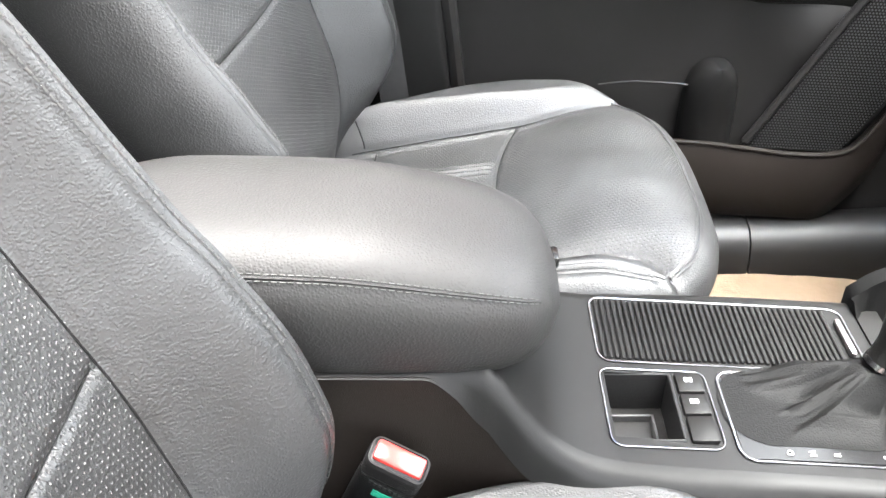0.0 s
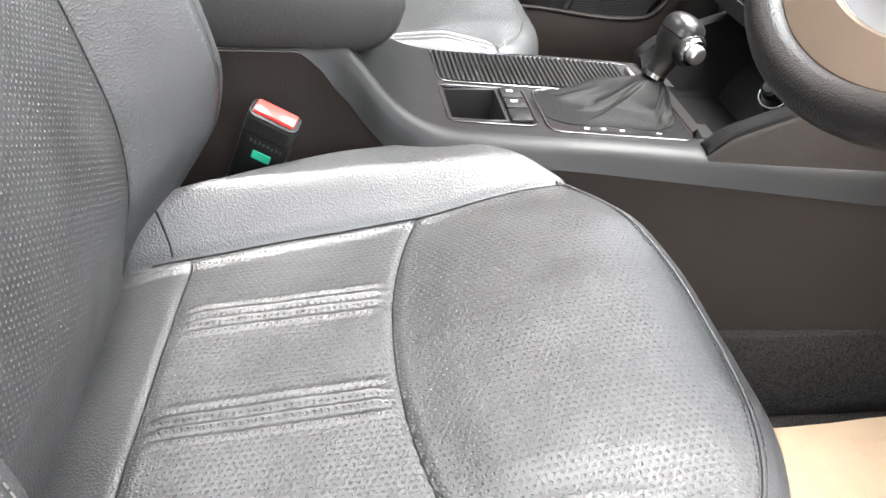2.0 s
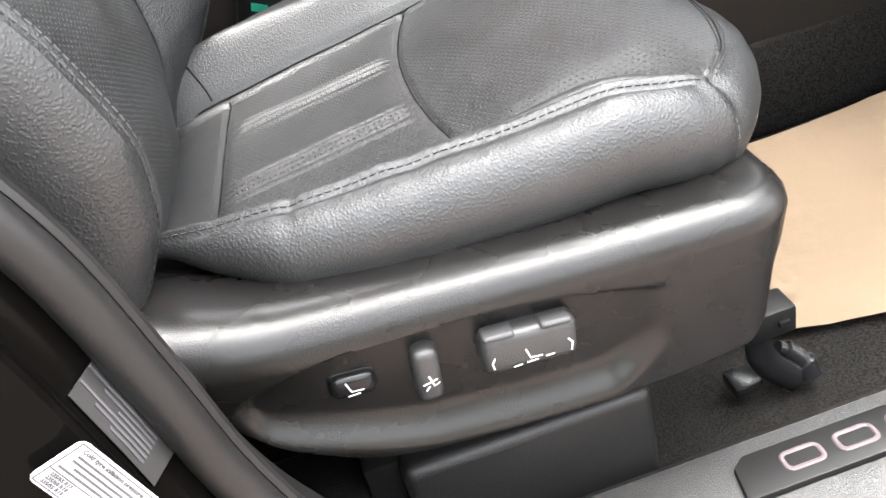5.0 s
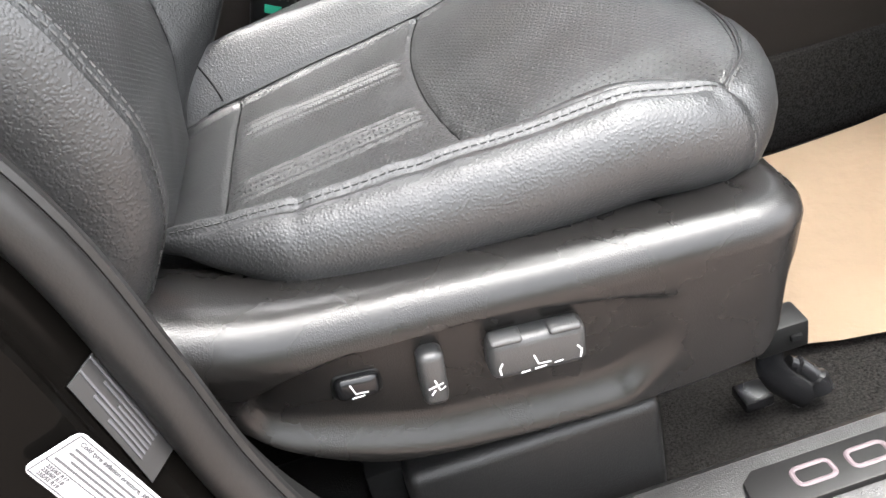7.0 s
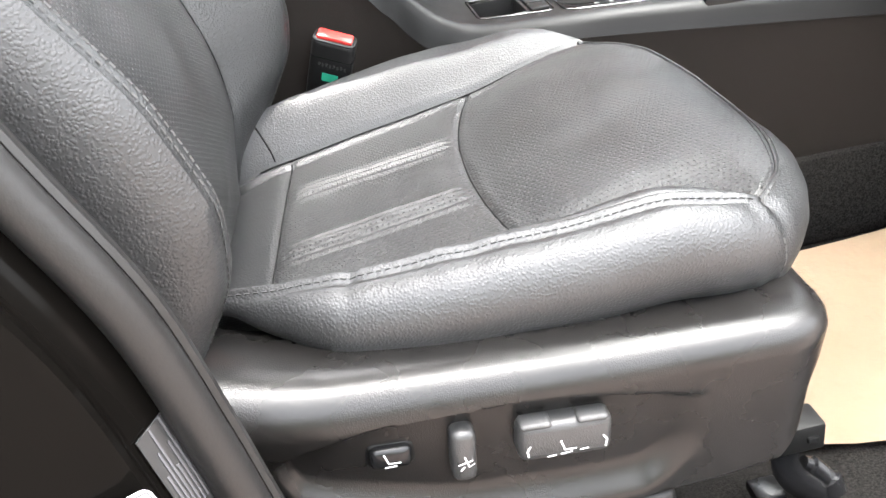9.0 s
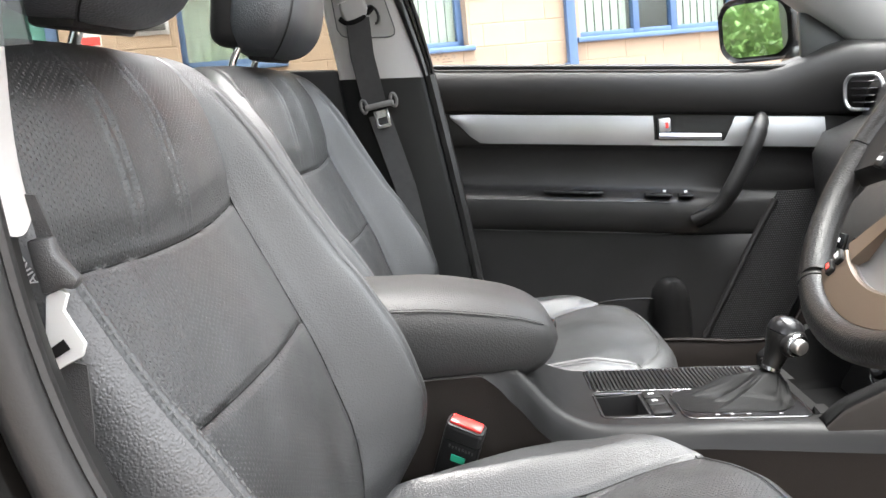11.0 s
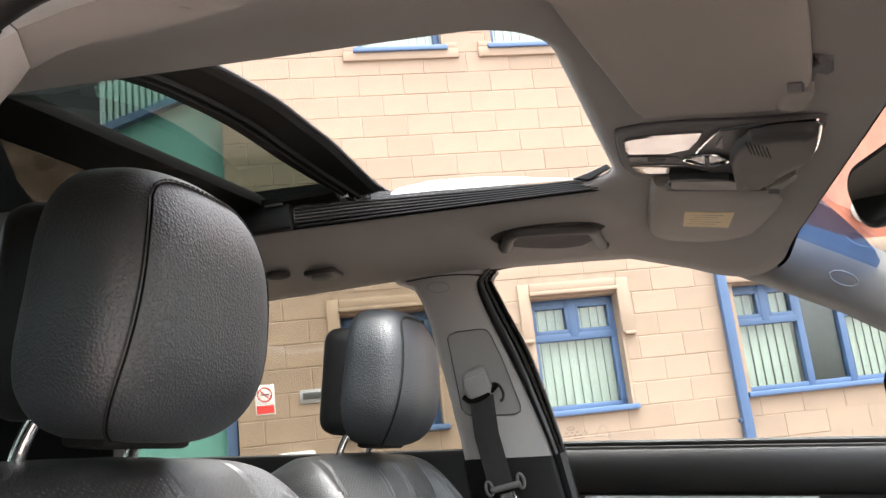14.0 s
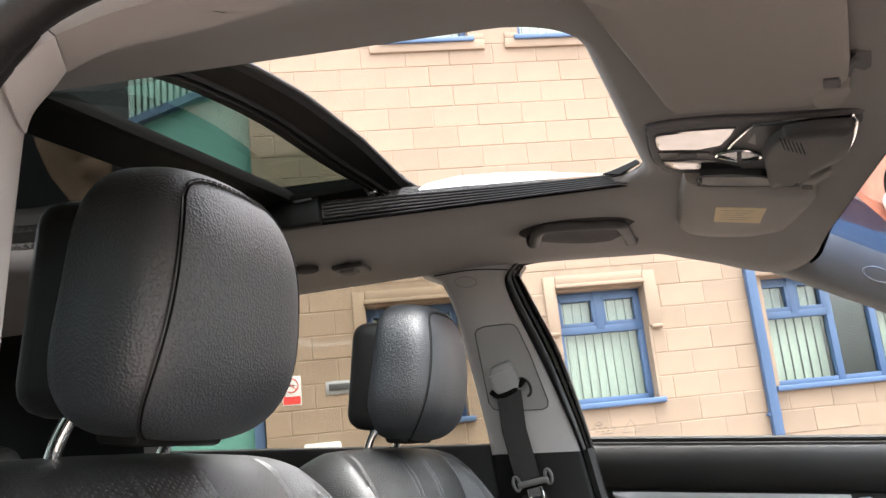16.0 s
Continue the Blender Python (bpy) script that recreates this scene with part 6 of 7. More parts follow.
rim = [polar(WR, 360 * i / 96, 0) for i in range(96)]
rm_ob = part("rim", placed(tube(rim, 0.0155, 18, closed=True), WM), rim_leather, wheel, "gloss worn black leather rim", smooth=70)
for a0, a1 in ((100, 148), (212, 260)):
    part("rim_insert", placed(tube([polar(WR - 0.0040, a0 + (a1 - a0) * i / 24, 0.0030) for i in range(25)], 0.0138, 14), WM), rim_perf, rm_ob, "perforated leather inside the rim", smooth=70)
for a in (98, 150, 210, 262):
    part("rim_joint", placed(tube([polar(WR, a, 0) + (polar(1, a, 0) * math.cos(b) + Vector((0, 0, 1)) * math.sin(b)) * 0.0157 for b in [2 * math.pi * i / 20 for i in range(20)]], 0.0009, 5, closed=True), WM), seam_dark, rm_ob)
part("hub", placed(loft([[(r * math.cos(a), r * 0.92 * math.sin(a), z) for a in [2 * math.pi * i / 36 for i in range(36)]] for r, z in ((0.098, -0.05), (0.104, -0.005), (0.101, 0.012), (0.092, 0.024), (0.06, 0.034), (0.02, 0.037))]), WM), plastic, wheel, "black airbag hub", smooth=60)
for a0 in (97, 263):
    d, n = polar(1, a0, 0), polar(1, a0 + 90, 0)
    part("spoke", placed(loft([[d * r + n * w, d * r + n * (w - 0.004) + Vector((0, 0, 0.005)), d * r - n * (w - 0.004) + Vector((0, 0, 0.005)), d * r - n * w, d * r - n * w - Vector((0, 0, 0.016)), d * r + n * w - Vector((0, 0, 0.016))] for r, w in ((0.085, 0.046), (0.13, 0.032), (0.165, 0.034), (0.195, 0.042))]), WM), plastic_smooth, wheel, "black wheel spoke", smooth=50)
bez = part("lower_bezel", join(sector(0.160, 0.197, 148, 212, -0.012, 0.006, 40), sector(0.095, 0.162, 146, 156, -0.012, 0.006, 8), sector(0.095, 0.162, 204, 214, -0.012, 0.006, 8)), bezel_brown, wheel, "brown satin metal bezel of the lower spokes", smooth=35)
part("bezel_insert", placed(loft([[polar(r, a, z) for a in [156 + 48 * i / 20 for i in range(21)]] for r, z in ((0.10, 0.004), (0.125, -0.001), (0.150, -0.006), (0.1595, -0.003), (0.1605, 0.004))], cap=False, closed=False), WM), silver_dark, bez, "satin silver-grey insert", smooth=60)
for i, (r, a) in enumerate(((0.182, 151.5), (0.170, 150.0), (0.182, 208.5), (0.170, 210))):
    kb = part("spoke_button", placed(rbox((0, 0, 0), (0.010, 0.017, 0.006), 0.002), WM @ Matrix.Translation(polar(r, a, 0.0075)) @ Euler((0, 0, radians(a))).to_matrix().to_4x4()), plastic_smooth, wheel, "small black wheel button")
    part("button_print", placed(rbox((0, 0, 0), (0.004, 0.008, 0.0006), 0), WM @ Matrix.Translation(polar(r, a, 0.0107)) @ Euler((0, 0, radians(a))).to_matrix().to_4x4()), red if i % 2 == 0 else white_ink, kb)
for sg in (1, -1):
    for i in range(4):
        kb = part("spoke_button", placed(rbox((0, 0, 0), (0.017, 0.020, 0.008), 0.003), WM @ Matrix.Translation((0.020 - 0.021 * i, sg * (0.146 - 0.004 * i), 0.0075))), plastic_smooth, wheel, "small black wheel button")
        part("button_print", placed(rbox((0, 0, 0), (0.004, 0.008, 0.0006), 0), WM @ Matrix.Translation((0.020 - 0.021 * i, sg * (0.146 - 0.004 * i), 0.0120))), white_ink, kb)
part("column", placed(tube([(0, 0, -0.04), (0, 0, -0.30)], 0.06, 16), WM), plastic, wheel)

# ---- overhead ----
def roof_z(x):
    """The lining's height over the front seats."""
    return 1.552 - 0.062 * sstep(0.12, 0.42, x)


def plate_on_roof(poly, lo, hi, edge=0.003, m=1):
    """A rounded plate that follows the lining's fall, from lo to hi below it."""
    c = Vector((sum(p[0] for p in poly) / len(poly), sum(p[1] for p in poly) / len(poly)))
    pts = [Vector((p[0], p[1])) for p in smooth_pts([(x, y, 0) for x, y in poly], 3, closed=True)] if m else [Vector(p) for p in poly]
    rings = []
    for d, inset, f in ((hi, 0.0, 0), (lo + (hi - lo) * 0.55, 0.0, 0), (lo + (hi - lo) * 0.2, 0.35, 0), (lo, 1.0, 0), (lo, 1.0, 0.25), (lo, 1.0, 0.5), (lo, 1.0, 0.75), (lo, 1.0, 0.97)):
        ring = []
        for p in pts:
            q = p + (c - p).normalized() * min(edge * inset, 0.8 * (c - p).length)
            q = q.lerp(c, f)
            ring.append((q.x, q.y, roof_z(q.x) + d))
        rings.append(ring)
    return loft(rings)


def line_on_roof(pts, r, d, closed=False, n=5):
    return tube([(p[0], p[1], roof_z(p[0]) + d) for p in smooth_pts([(x, y, 0) for x, y in pts], n, closed=closed)], r, 8, closed=closed)


vd = thing("sun_visor", (0.187, -0.287, 1.514), "grey fabric driver sun visor folded up", "sun visor", "sun visors")
part("visor_panel", plate_on_roof([(0.075, -0.364), (0.105, -0.24), (0.142, -0.095), (0.148, -0.073), (0.156, -0.057), (0.166, -0.05), (0.243, -0.075), (0.292, -0.099), (0.293, -0.115), (0.297, -0.137), (0.309, -0.152), (0.314, -0.164), (0.314, -0.187), (0.302, -0.249), (0.283, -0.341), (0.248, -0.471), (0.06, -0.424)], -0.020, -0.006, 0.006), visor_mat, vd, smooth=60)
part("visor_clip", plate_on_roof([(0.292, -0.109), (0.289, -0.125), (0.294, -0.151), (0.308, -0.168), (0.314, -0.18), (0.32, -0.16), (0.32, -0.132), (0.314, -0.114), (0.302, -0.106)], -0.024, -0.002, 0.005), visor_mat, vd, "rounded grey visor pivot cover", smooth=60)
part("visor_pin", line_on_roof([(0.292, -0.176), (0.304, -0.182)], 0.0055, -0.024), handle_grey, vd, "ribbed visor pivot pin")
part("visor_arm", line_on_roof([(0.314, -0.169), (0.313, -0.198), (0.317, -0.22)], 0.0045, -0.012), handle_grey, vd, "bent visor arm")
part("arm_cup", plate_on_roof([(0.313, -0.21), (0.329, -0.213), (0.335, -0.184), (0.33, -0.175), (0.319, -0.179)], -0.008, 0.004, 0.003, 0), handle_grey, vd, "square grey arm socket", smooth=30)
part("vanity_edge", line_on_roof([(0.243, -0.075), (0.292, -0.099)], 0.0016, -0.014), handle_grey, vd)
vp = thing("sun_visor", (0.276, 0.400, 1.518), "grey fabric passenger sun visor with cream warning label", "sun visor", "sun visors")
part("visor_panel", plate_on_roof([(0.176, 0.237), (0.196, 0.226), (0.327, 0.208), (0.342, 0.216), (0.352, 0.243), (0.349, 0.336), (0.34, 0.438), (0.329, 0.475), (0.284, 0.538), (0.224, 0.571), (0.19, 0.557), (0.177, 0.516), (0.175, 0.467)], -0.020, -0.004, 0.006), visor_mat, vp, smooth=60)
# the slot's shade is put in as a black plate
part("vanity_edge", plate_on_roof([(0.197, 0.19), (0.272, 0.162), (0.316, 0.176), (0.314, 0.188), (0.205, 0.236), (0.198, 0.223)], -0.022, -0.010, 0.002, 0), plastic, vp, "black plate for the shaded slot by the mirror flap", smooth=30)
part("vanity_rim", line_on_roof([(0.197, 0.19), (0.272, 0.162), (0.316, 0.176), (0.314, 0.188), (0.205, 0.236), (0.198, 0.223)], 0.0016, -0.0215, True, 2), handle_grey, vp)
part("visor_clip", plate_on_roof([(0.318, 0.179), (0.319, 0.157), (0.334, 0.122), (0.342, 0.091), (0.347, 0.104), (0.345, 0.13), (0.334, 0.169)], -0.026, -0.004, 0.004), visor_mat, vp, "rounded grey visor pivot cover", smooth=60)
part("visor_pin", line_on_roof([(0.321, 0.17), (0.333, 0.167)], 0.0055, -0.026), handle_grey, vp, "ribbed visor pivot pin")
WL = [(0.226, 0.355), (0.295, 0.325), (0.295, 0.421), (0.228, 0.448)]
part("warning_label", loft([[(x, y, roof_z(x) + d) for x, y in WL] for d in (-0.019, -0.0208)]), cream, vp, "cream warning label", smooth=0)
for i in range(5):
    a, b = 0.18 + 0.15 * i, 0.12 + 0.05 * (i % 2)
    p, q = [Vector(WL[0]).lerp(Vector(WL[3]), a), Vector(WL[1]).lerp(Vector(WL[2]), a)]
    p, q = p.lerp(q, b), p.lerp(q, 0.80 - 0.1 * (i % 3))
    part("label_print", tube([(p.x, p.y, roof_z(p.x) - 0.0208), (q.x, q.y, roof_z(q.x) - 0.0208)], 0.0006, 4), mid_grey, vp)

oc = thing("overhead_console", (0.28, 0.10, 1.54), "grey overhead console with reading lamps and open holder", "overhead console")
CONSOLE = [(0.128, 0.043), (0.131, 0.026), (0.14, 0.018), (0.25, -0.018), (0.344, -0.067), (0.351, -0.061), (0.359, -0.037), (0.365, 0.009), (0.368, 0.067), (0.363, 0.104), (0.334, 0.152), (0.283, 0.195), (0.166, 0.221), (0.147, 0.199), (0.134, 0.149)]
part("console_body", plate_on_roof(CONSOLE, -0.008, 0.004, 0.003), handle_grey, oc, "grey moulded console body", smooth=60)
part("console_rim", line_on_roof(CONSOLE, 0.0018, -0.003, True, 4), ink, oc)
for outline in ([(0.137, 0.053), (0.14, 0.043), (0.177, 0.033), (0.23, 0.015), (0.228, 0.042), (0.219, 0.084), (0.193, 0.108), (0.143, 0.107), (0.138, 0.089)], [(0.146, 0.158), (0.223, 0.155), (0.247, 0.167), (0.25, 0.173), (0.166, 0.201), (0.153, 0.188)]):
    ln = part("lamp_lens", plate_on_roof(outline, -0.0095, -0.004, 0.002, 0), lens_mat, oc, "bright reading lamp lens", smooth=40)
    part("lens_rim", line_on_roof(outline, 0.0010, -0.0088, True, 1), ink, ln)
part("switch_bar", plate_on_roof([(0.14, 0.116), (0.207, 0.117), (0.212, 0.128), (0.21, 0.141), (0.144, 0.145)], -0.0095, -0.004, 0.002, 0), plastic, oc, "dark lamp switch bar")
part("lamp_switch", line_on_roof([(0.168, 0.13), (0.191, 0.129)], 0.0034, -0.0105), handle_grey, oc)
RING = [(0.214, 0.121), (0.226, 0.101), (0.239, 0.092), (0.256, 0.092), (0.267, 0.107), (0.256, 0.128), (0.243, 0.136), (0.225, 0.132)]
part("oval_ring", line_on_roof(RING, 0.0024, -0.011, True, 4), chrome, oc, "oval chrome ring")
rs_plate = part("roof_switch", plate_on_roof(RING, -0.0105, -0.004, 0.003), dark_chrome, oc, "smoked roof switch plate")
part("switch_rib", line_on_roof([(0.24, 0.096), (0.243, 0.133)], 0.0030, -0.0115), ink, rs_plate)
part("button", plate_on_roof([(0.247, 0.062), (0.252, 0.022), (0.257, 0.067)], -0.0105, -0.004, 0.001, 0), mid_grey, oc, "small grey call button", smooth=30)
part("holder_trim", line_on_roof([(0.227, 0.086), (0.232, 0.058), (0.246, -0.0), (0.254, -0.01), (0.294, -0.039), (0.336, -0.063), (0.343, -0.059), (0.349, -0.04), (0.356, 0.022), (0.355, 0.069), (0.349, 0.091)], 0.0021, -0.011), chrome, oc, "chrome holder edge")
FLAP = [(0.271, -0.04), (0.274, -0.052), (0.298, -0.074), (0.329, -0.089), (0.336, -0.073), (0.343, -0.017), (0.342, 0.024), (0.321, 0.083), (0.313, 0.121), (0.285, 0.166), (0.279, 0.16), (0.275, 0.141), (0.264, 0.072), (0.26, 0.047), (0.262, -0.001)]
flap = part("holder_flap", plate_on_roof(FLAP, -0.036, -0.024, 0.004), grey_flap, oc, "dark grey sunglasses holder flap hanging open", smooth=60)
part("flap_bracket", plate_on_roof([(0.268, 0.084), (0.275, 0.068), (0.319, 0.065), (0.321, 0.118), (0.286, 0.167), (0.279, 0.154)], -0.026, -0.006, 0.003), grey_flap, flap)
for i in range(6):
    part("flap_vent", line_on_roof([(0.267 + 0.0045 * i, -0.038 + 0.002 * i), (0.277 + 0.0045 * i, 0.0 + 0.002 * i)], 0.0006, -0.0360), dark, flap)

gh = thing("grab_handle", (0.01, 0.60, 1.54), "grey roof grab handle in a recess", "grab handle")
def lining_z(y):
    """Underside of the lining towards the far window."""
    return curve(y, [(0.40, 1.551), (0.48, 1.552), (0.57, 1.547), (0.635, 1.532), (0.70, 1.528)])


part("recess", grid(lambda u, v: (0.008 + 0.112 * math.cos(u) * v, 0.515 + 0.030 * math.cos(u) * v + 0.080 * math.sin(u) * v, lining_z(0.515 + 0.030 * math.cos(u) * v + 0.080 * math.sin(u) * v) - 0.0022 * (1.0 if v < 1 else -1)), [2 * math.pi * i / 40 for i in range(41)], [0.0, 0.3, 0.6, 0.93, 1.0]), recess_shade, gh, "recess behind the handle, its shade painted dark grey")
GRIP = [(-0.077, 0.505), (-0.065, 0.445), (-0.053, 0.416), (-0.037, 0.409), (0.018, 0.43), (0.072, 0.462), (0.082, 0.494), (0.088, 0.561), (0.093, 0.607)]
part("grip", tube(smooth_pts([(x, y, 1.536) for x, y in GRIP], 8), 0.0105, 12, flat=0.8, up=(0, 0, 1)), grip_grey, gh, "dark grey moulded grip", smooth=60)
for x, y in (GRIP[0], GRIP[-1]):
    part("mount", rbox((x, y, 1.540), (0.026, 0.034, 0.022), 0.008, 3), grip_grey, gh)
hk = thing("coat_hook", (-0.42, 0.60, 1.54), "grey folded coat hook on the roof lining", "coat hook")
part("hook_plate", rbox((-0.421, 0.503, 1.541), (0.060, 0.060, 0.010), 0.004, 3), grey_dark, hk)
part("hook", rbox((-0.421, 0.491, 1.534), (0.030, 0.036, 0.010), 0.004, 3), handle_grey, hk)
part("hook_cap", tube([(-0.496, 0.467, 1.548), (-0.496, 0.467, 1.541), (-0.496, 0.467, 1.539)], [0.022, 0.022, 0.018], 20), recess_shade, hk, "round cap beside the hook")

rv = thing("rear_view_mirror", (0.44, -0.02, 1.41), "black interior rear view mirror on a stalk", "mirror")
rm = Matrix.Translation((0.418, -0.125, 1.413)) @ Euler((radians(6), radians(-6), radians(-66))).to_matrix().to_4x4()
part("mirror_shell", placed(loft([[(x * k, yy, z * k) for x, z in rrect(0.25, 0.075, 0.028, 6)] for k, yy in ((0.96, 0.0), (1.0, 0.004), (1.0, 0.014), (0.9, 0.026), (0.6, 0.034))]), rm), plastic, rv, "black mirror shell", smooth=60)
part("mirror_glass", placed(prism(rrect(0.236, 0.062, 0.024, 6), "y", -0.001, 0.002), rm), mirror_mat, rv)
part("stalk", tube([(0.43, -0.11, 1.42), (0.49, -0.07, 1.43), (0.52, -0.05, 1.43)], 0.012, 10), plastic, rv)

# ---- seat belts ----
def belt(pts, w, name, parent, thick=0.0014):
    """Flat webbing along points, its width along the second item of each pair."""
    rings = []
    for p, across in pts:
        p, a = Vector(p), Vector(across).normalized() * (w / 2)
        nrm = Vector((0.3, -1, 0.1)).normalized() * thick
        rings.append([p - a - nrm, p + a - nrm, p + a + nrm, p - a + nrm])
    return part(name, loft(rings), webbing, parent, "dark woven belt webbing")


fbm = thing("seat_belt", (-0.16, 0.68, 1.08), "dark passenger seat belt hanging from the pillar", "seat belt", "front seat belts")
PANEL = [(-0.233, 1.413), (-0.228, 1.42), (-0.212, 1.424), (-0.166, 1.423), (-0.155, 1.42), (-0.148, 1.411), (-0.131, 1.359), (-0.109, 1.268), (-0.111, 1.257), (-0.121, 1.253), (-0.201, 1.258), (-0.216, 1.264), (-0.224, 1.277)]
panel_pts = [(x, pillar_y(z) - 0.0042, z) for x, z in PANEL]
hp = part("height_panel", loft([[(x, y + d, z) for x, y, z in panel_pts] for d in (0.004, 0.0004)]), mid_grey, fbm, "grey belt height panel", smooth=30)
part("panel_joint", tube(panel_pts, 0.0011, 6, closed=True), ink, hp)
part("d_ring", prism([(-0.212, 1.337), (-0.205, 1.344), (-0.173, 1.353), (-0.166, 1.348), (-0.162, 1.331), (-0.154, 1.298), (-0.159, 1.292), (-0.2, 1.287), (-0.208, 1.296), (-0.213, 1.314)], "y", 0.662, 0.688, 0.007, 3), mid_grey, fbm, "grey belt guide cover", smooth=60)
part("cover_step", tube([(-0.2145, 0.6625, 1.323), (-0.190, 0.6605, 1.331), (-0.168, 0.6605, 1.337)], 0.0012, 6), pillar_mat, fbm)
part("guide_slot", tube(smooth_pts([(-0.214, 0.672, 1.296), (-0.200, 0.668, 1.286), (-0.178, 0.666, 1.290), (-0.160, 0.668, 1.300), (-0.148, 0.672, 1.312)], 5), 0.0055, 8), dark, fbm, "black belt slot")
part("guide_loop", tube([(-0.150 + 0.0105 * math.cos(a) - 0.006 * math.sin(a), 0.678, 1.298 + 0.017 * math.sin(a) + 0.004 * math.cos(a)) for a in [radians(-100 + 290 * i / 24) for i in range(25)]], 0.0028, 8), plastic, fbm)
belt([((-0.179, 0.666, 1.292), (1, 0, 0.1)), ((-0.178, 0.667, 1.22), (1, 0, 0.05)), ((-0.164, 0.680, 1.121), (1, 0, 0.1))], 0.047, "webbing", fbm)
belt([((-0.158, 0.686, 1.100), (1, 0.1, 0.1)), ((-0.120, 0.678, 0.95), (1, 0.1, 0.1)), ((-0.09, 0.68, 0.75), (1, 0.1, 0)), ((-0.07, 0.685, 0.55), (1, 0.1, 0))], 0.044, "webbing", fbm)
TG = Matrix.Translation((-0.155, 0.674, 1.12)) @ Euler((0, radians(-8), 0)).to_matrix().to_4x4()
tg = part("tongue", placed(join(rbox((0, 0, 0), (0.060, 0.014, 0.012), 0.005, 3), *[tube([(sg * 0.031 + 0.006 * math.cos(a), 0, 0.004 + 0.013 * math.sin(a)) for a in [2 * math.pi * i / 18 for i in range(18)]], 0.0032, 8, closed=True) for sg in (1, -1)]), TG), handle_grey, fbm, "grey looped tongue bar", smooth=60)
part("tongue_plate", placed(join(rbox((-0.012, -0.001, -0.028), (0.006, 0.003, 0.036), 0.001, 1), rbox((0.012, -0.001, -0.028), (0.006, 0.003, 0.036), 0.001, 1), rbox((0, -0.001, -0.043), (0.026, 0.003, 0.008), 0.001, 1), rbox((0, -0.001, -0.018), (0.026, 0.003, 0.016), 0.001, 1)), TG), chrome, tg, "chrome belt tongue")

nb = thing("seat_belt", (-0.24, -0.68, 1.03), "driver seat belt with bright steel tongue by the pillar", "seat belt", "front seat belts")
BELT_Y = -0.672
part("webbing", prism([(-0.2390, 1.0030), (-0.2220, 0.9980), (-0.2240, 0.9610), (-0.2300, 0.9200), (-0.2480, 0.9220), (-0.2440, 0.9630)], "y", BELT_Y + 0.004, BELT_Y + 0.0055), webbing, nb, "dark woven belt webbing")
belt([((-0.292, -0.668, 1.36), (0.5, 1, 0)), ((-0.266, BELT_Y, 1.20), (0.5, 1, 0)), ((-0.249, BELT_Y, 1.085), (0.5, 1, 0))], 0.034, "webbing", nb)
ng = part("tongue", prism([(-0.2400, 1.0730), (-0.2260, 1.0740), (-0.2250, 1.0640), (-0.2140, 1.0490), (-0.2180, 1.0430), (-0.2240, 1.0450), (-0.2290, 1.0430), (-0.2360, 1.0420)], "y", BELT_Y - 0.006, BELT_Y + 0.004, 0.0025, 2), grey_dark, nb, "grey plastic tongue grip")
part("tongue_plate", prism([(-0.2350, 1.0410), (-0.2270, 1.0450), (-0.2220, 1.0410), (-0.2260, 1.0320), (-0.2170, 1.0120), (-0.2200, 1.0050), (-0.2360, 0.9980), (-0.2420, 1.0020)], "y", BELT_Y - 0.0032, BELT_Y - 0.0005, 0.0006, 1), white_steel, ng, "bright steel belt tongue")
part("tongue_slot", prism([(-0.2380, 1.0110), (-0.2290, 1.0160), (-0.2260, 1.0100), (-0.2360, 1.0050)], "y", BELT_Y - 0.0040, BELT_Y - 0.0030), dark, ng)
tagp = thing("airbag_tag", (-0.25, -0.66, 1.07), "dark fabric airbag tag sewn on the seat side", "tag")
part("tag_cloth", prism([(-0.2380, 1.0980), (-0.2320, 1.0970), (-0.2260, 1.0740), (-0.2350, 1.0720)], "y", BELT_Y - 0.001, BELT_Y + 0.001), webbing, tagp)
cu = bpy.data.curves.new("printed_word", "FONT")
cu.body, cu.size, cu.extrude = "AIRBAG", 0.0088, 0.0001
t = new("printed_word", cu)
me = bpy.data.meshes.new_from_object(t.evaluated_get(bpy.context.evaluated_depsgraph_get()))
bpy.data.objects.remove(t)
lt = new("printed_word", me)
me.materials.append(white_ink)
lt.parent = tagp
lt.matrix_parent_inverse = tagp.matrix_basis.inverted()
lt.matrix_basis = Matrix.Translation((-0.2370, BELT_Y - 0.0016, 1.0490)) @ Euler((radians(90), radians(-116), 0)).to_matrix().to_4x4()

# ---- papers, labels, rear seat ----
def sheet(pts, n, name, label, z=0.354):
    bm = grid(lambda u, v: tuple((Vector(pts[0]) * (1 - u) * (1 - v) + Vector(pts[1]) * u * (1 - v) + Vector(pts[2]) * u * v + Vector(pts[3]) * (1 - u) * v) + Vector((0.006 * noise.noise((u * 3, v * 3, 7)), 0.008 * noise.noise((u * 4, v * 4, 2)), 0.010 + 0.012 * noise.noise((u * 3.1, v * 2.7, 4)) + 0.004 * noise.noise((u * 11, v * 9, 4))))), [i / n for i in range(n + 1)], [j / n for j in range(n + 1)])
    bmesh.ops.solidify(bm, geom=bm.faces, thickness=0.0008)
    return solid(name, bm, paper, label, "floor paper", group="paper floor mats", smooth=70)


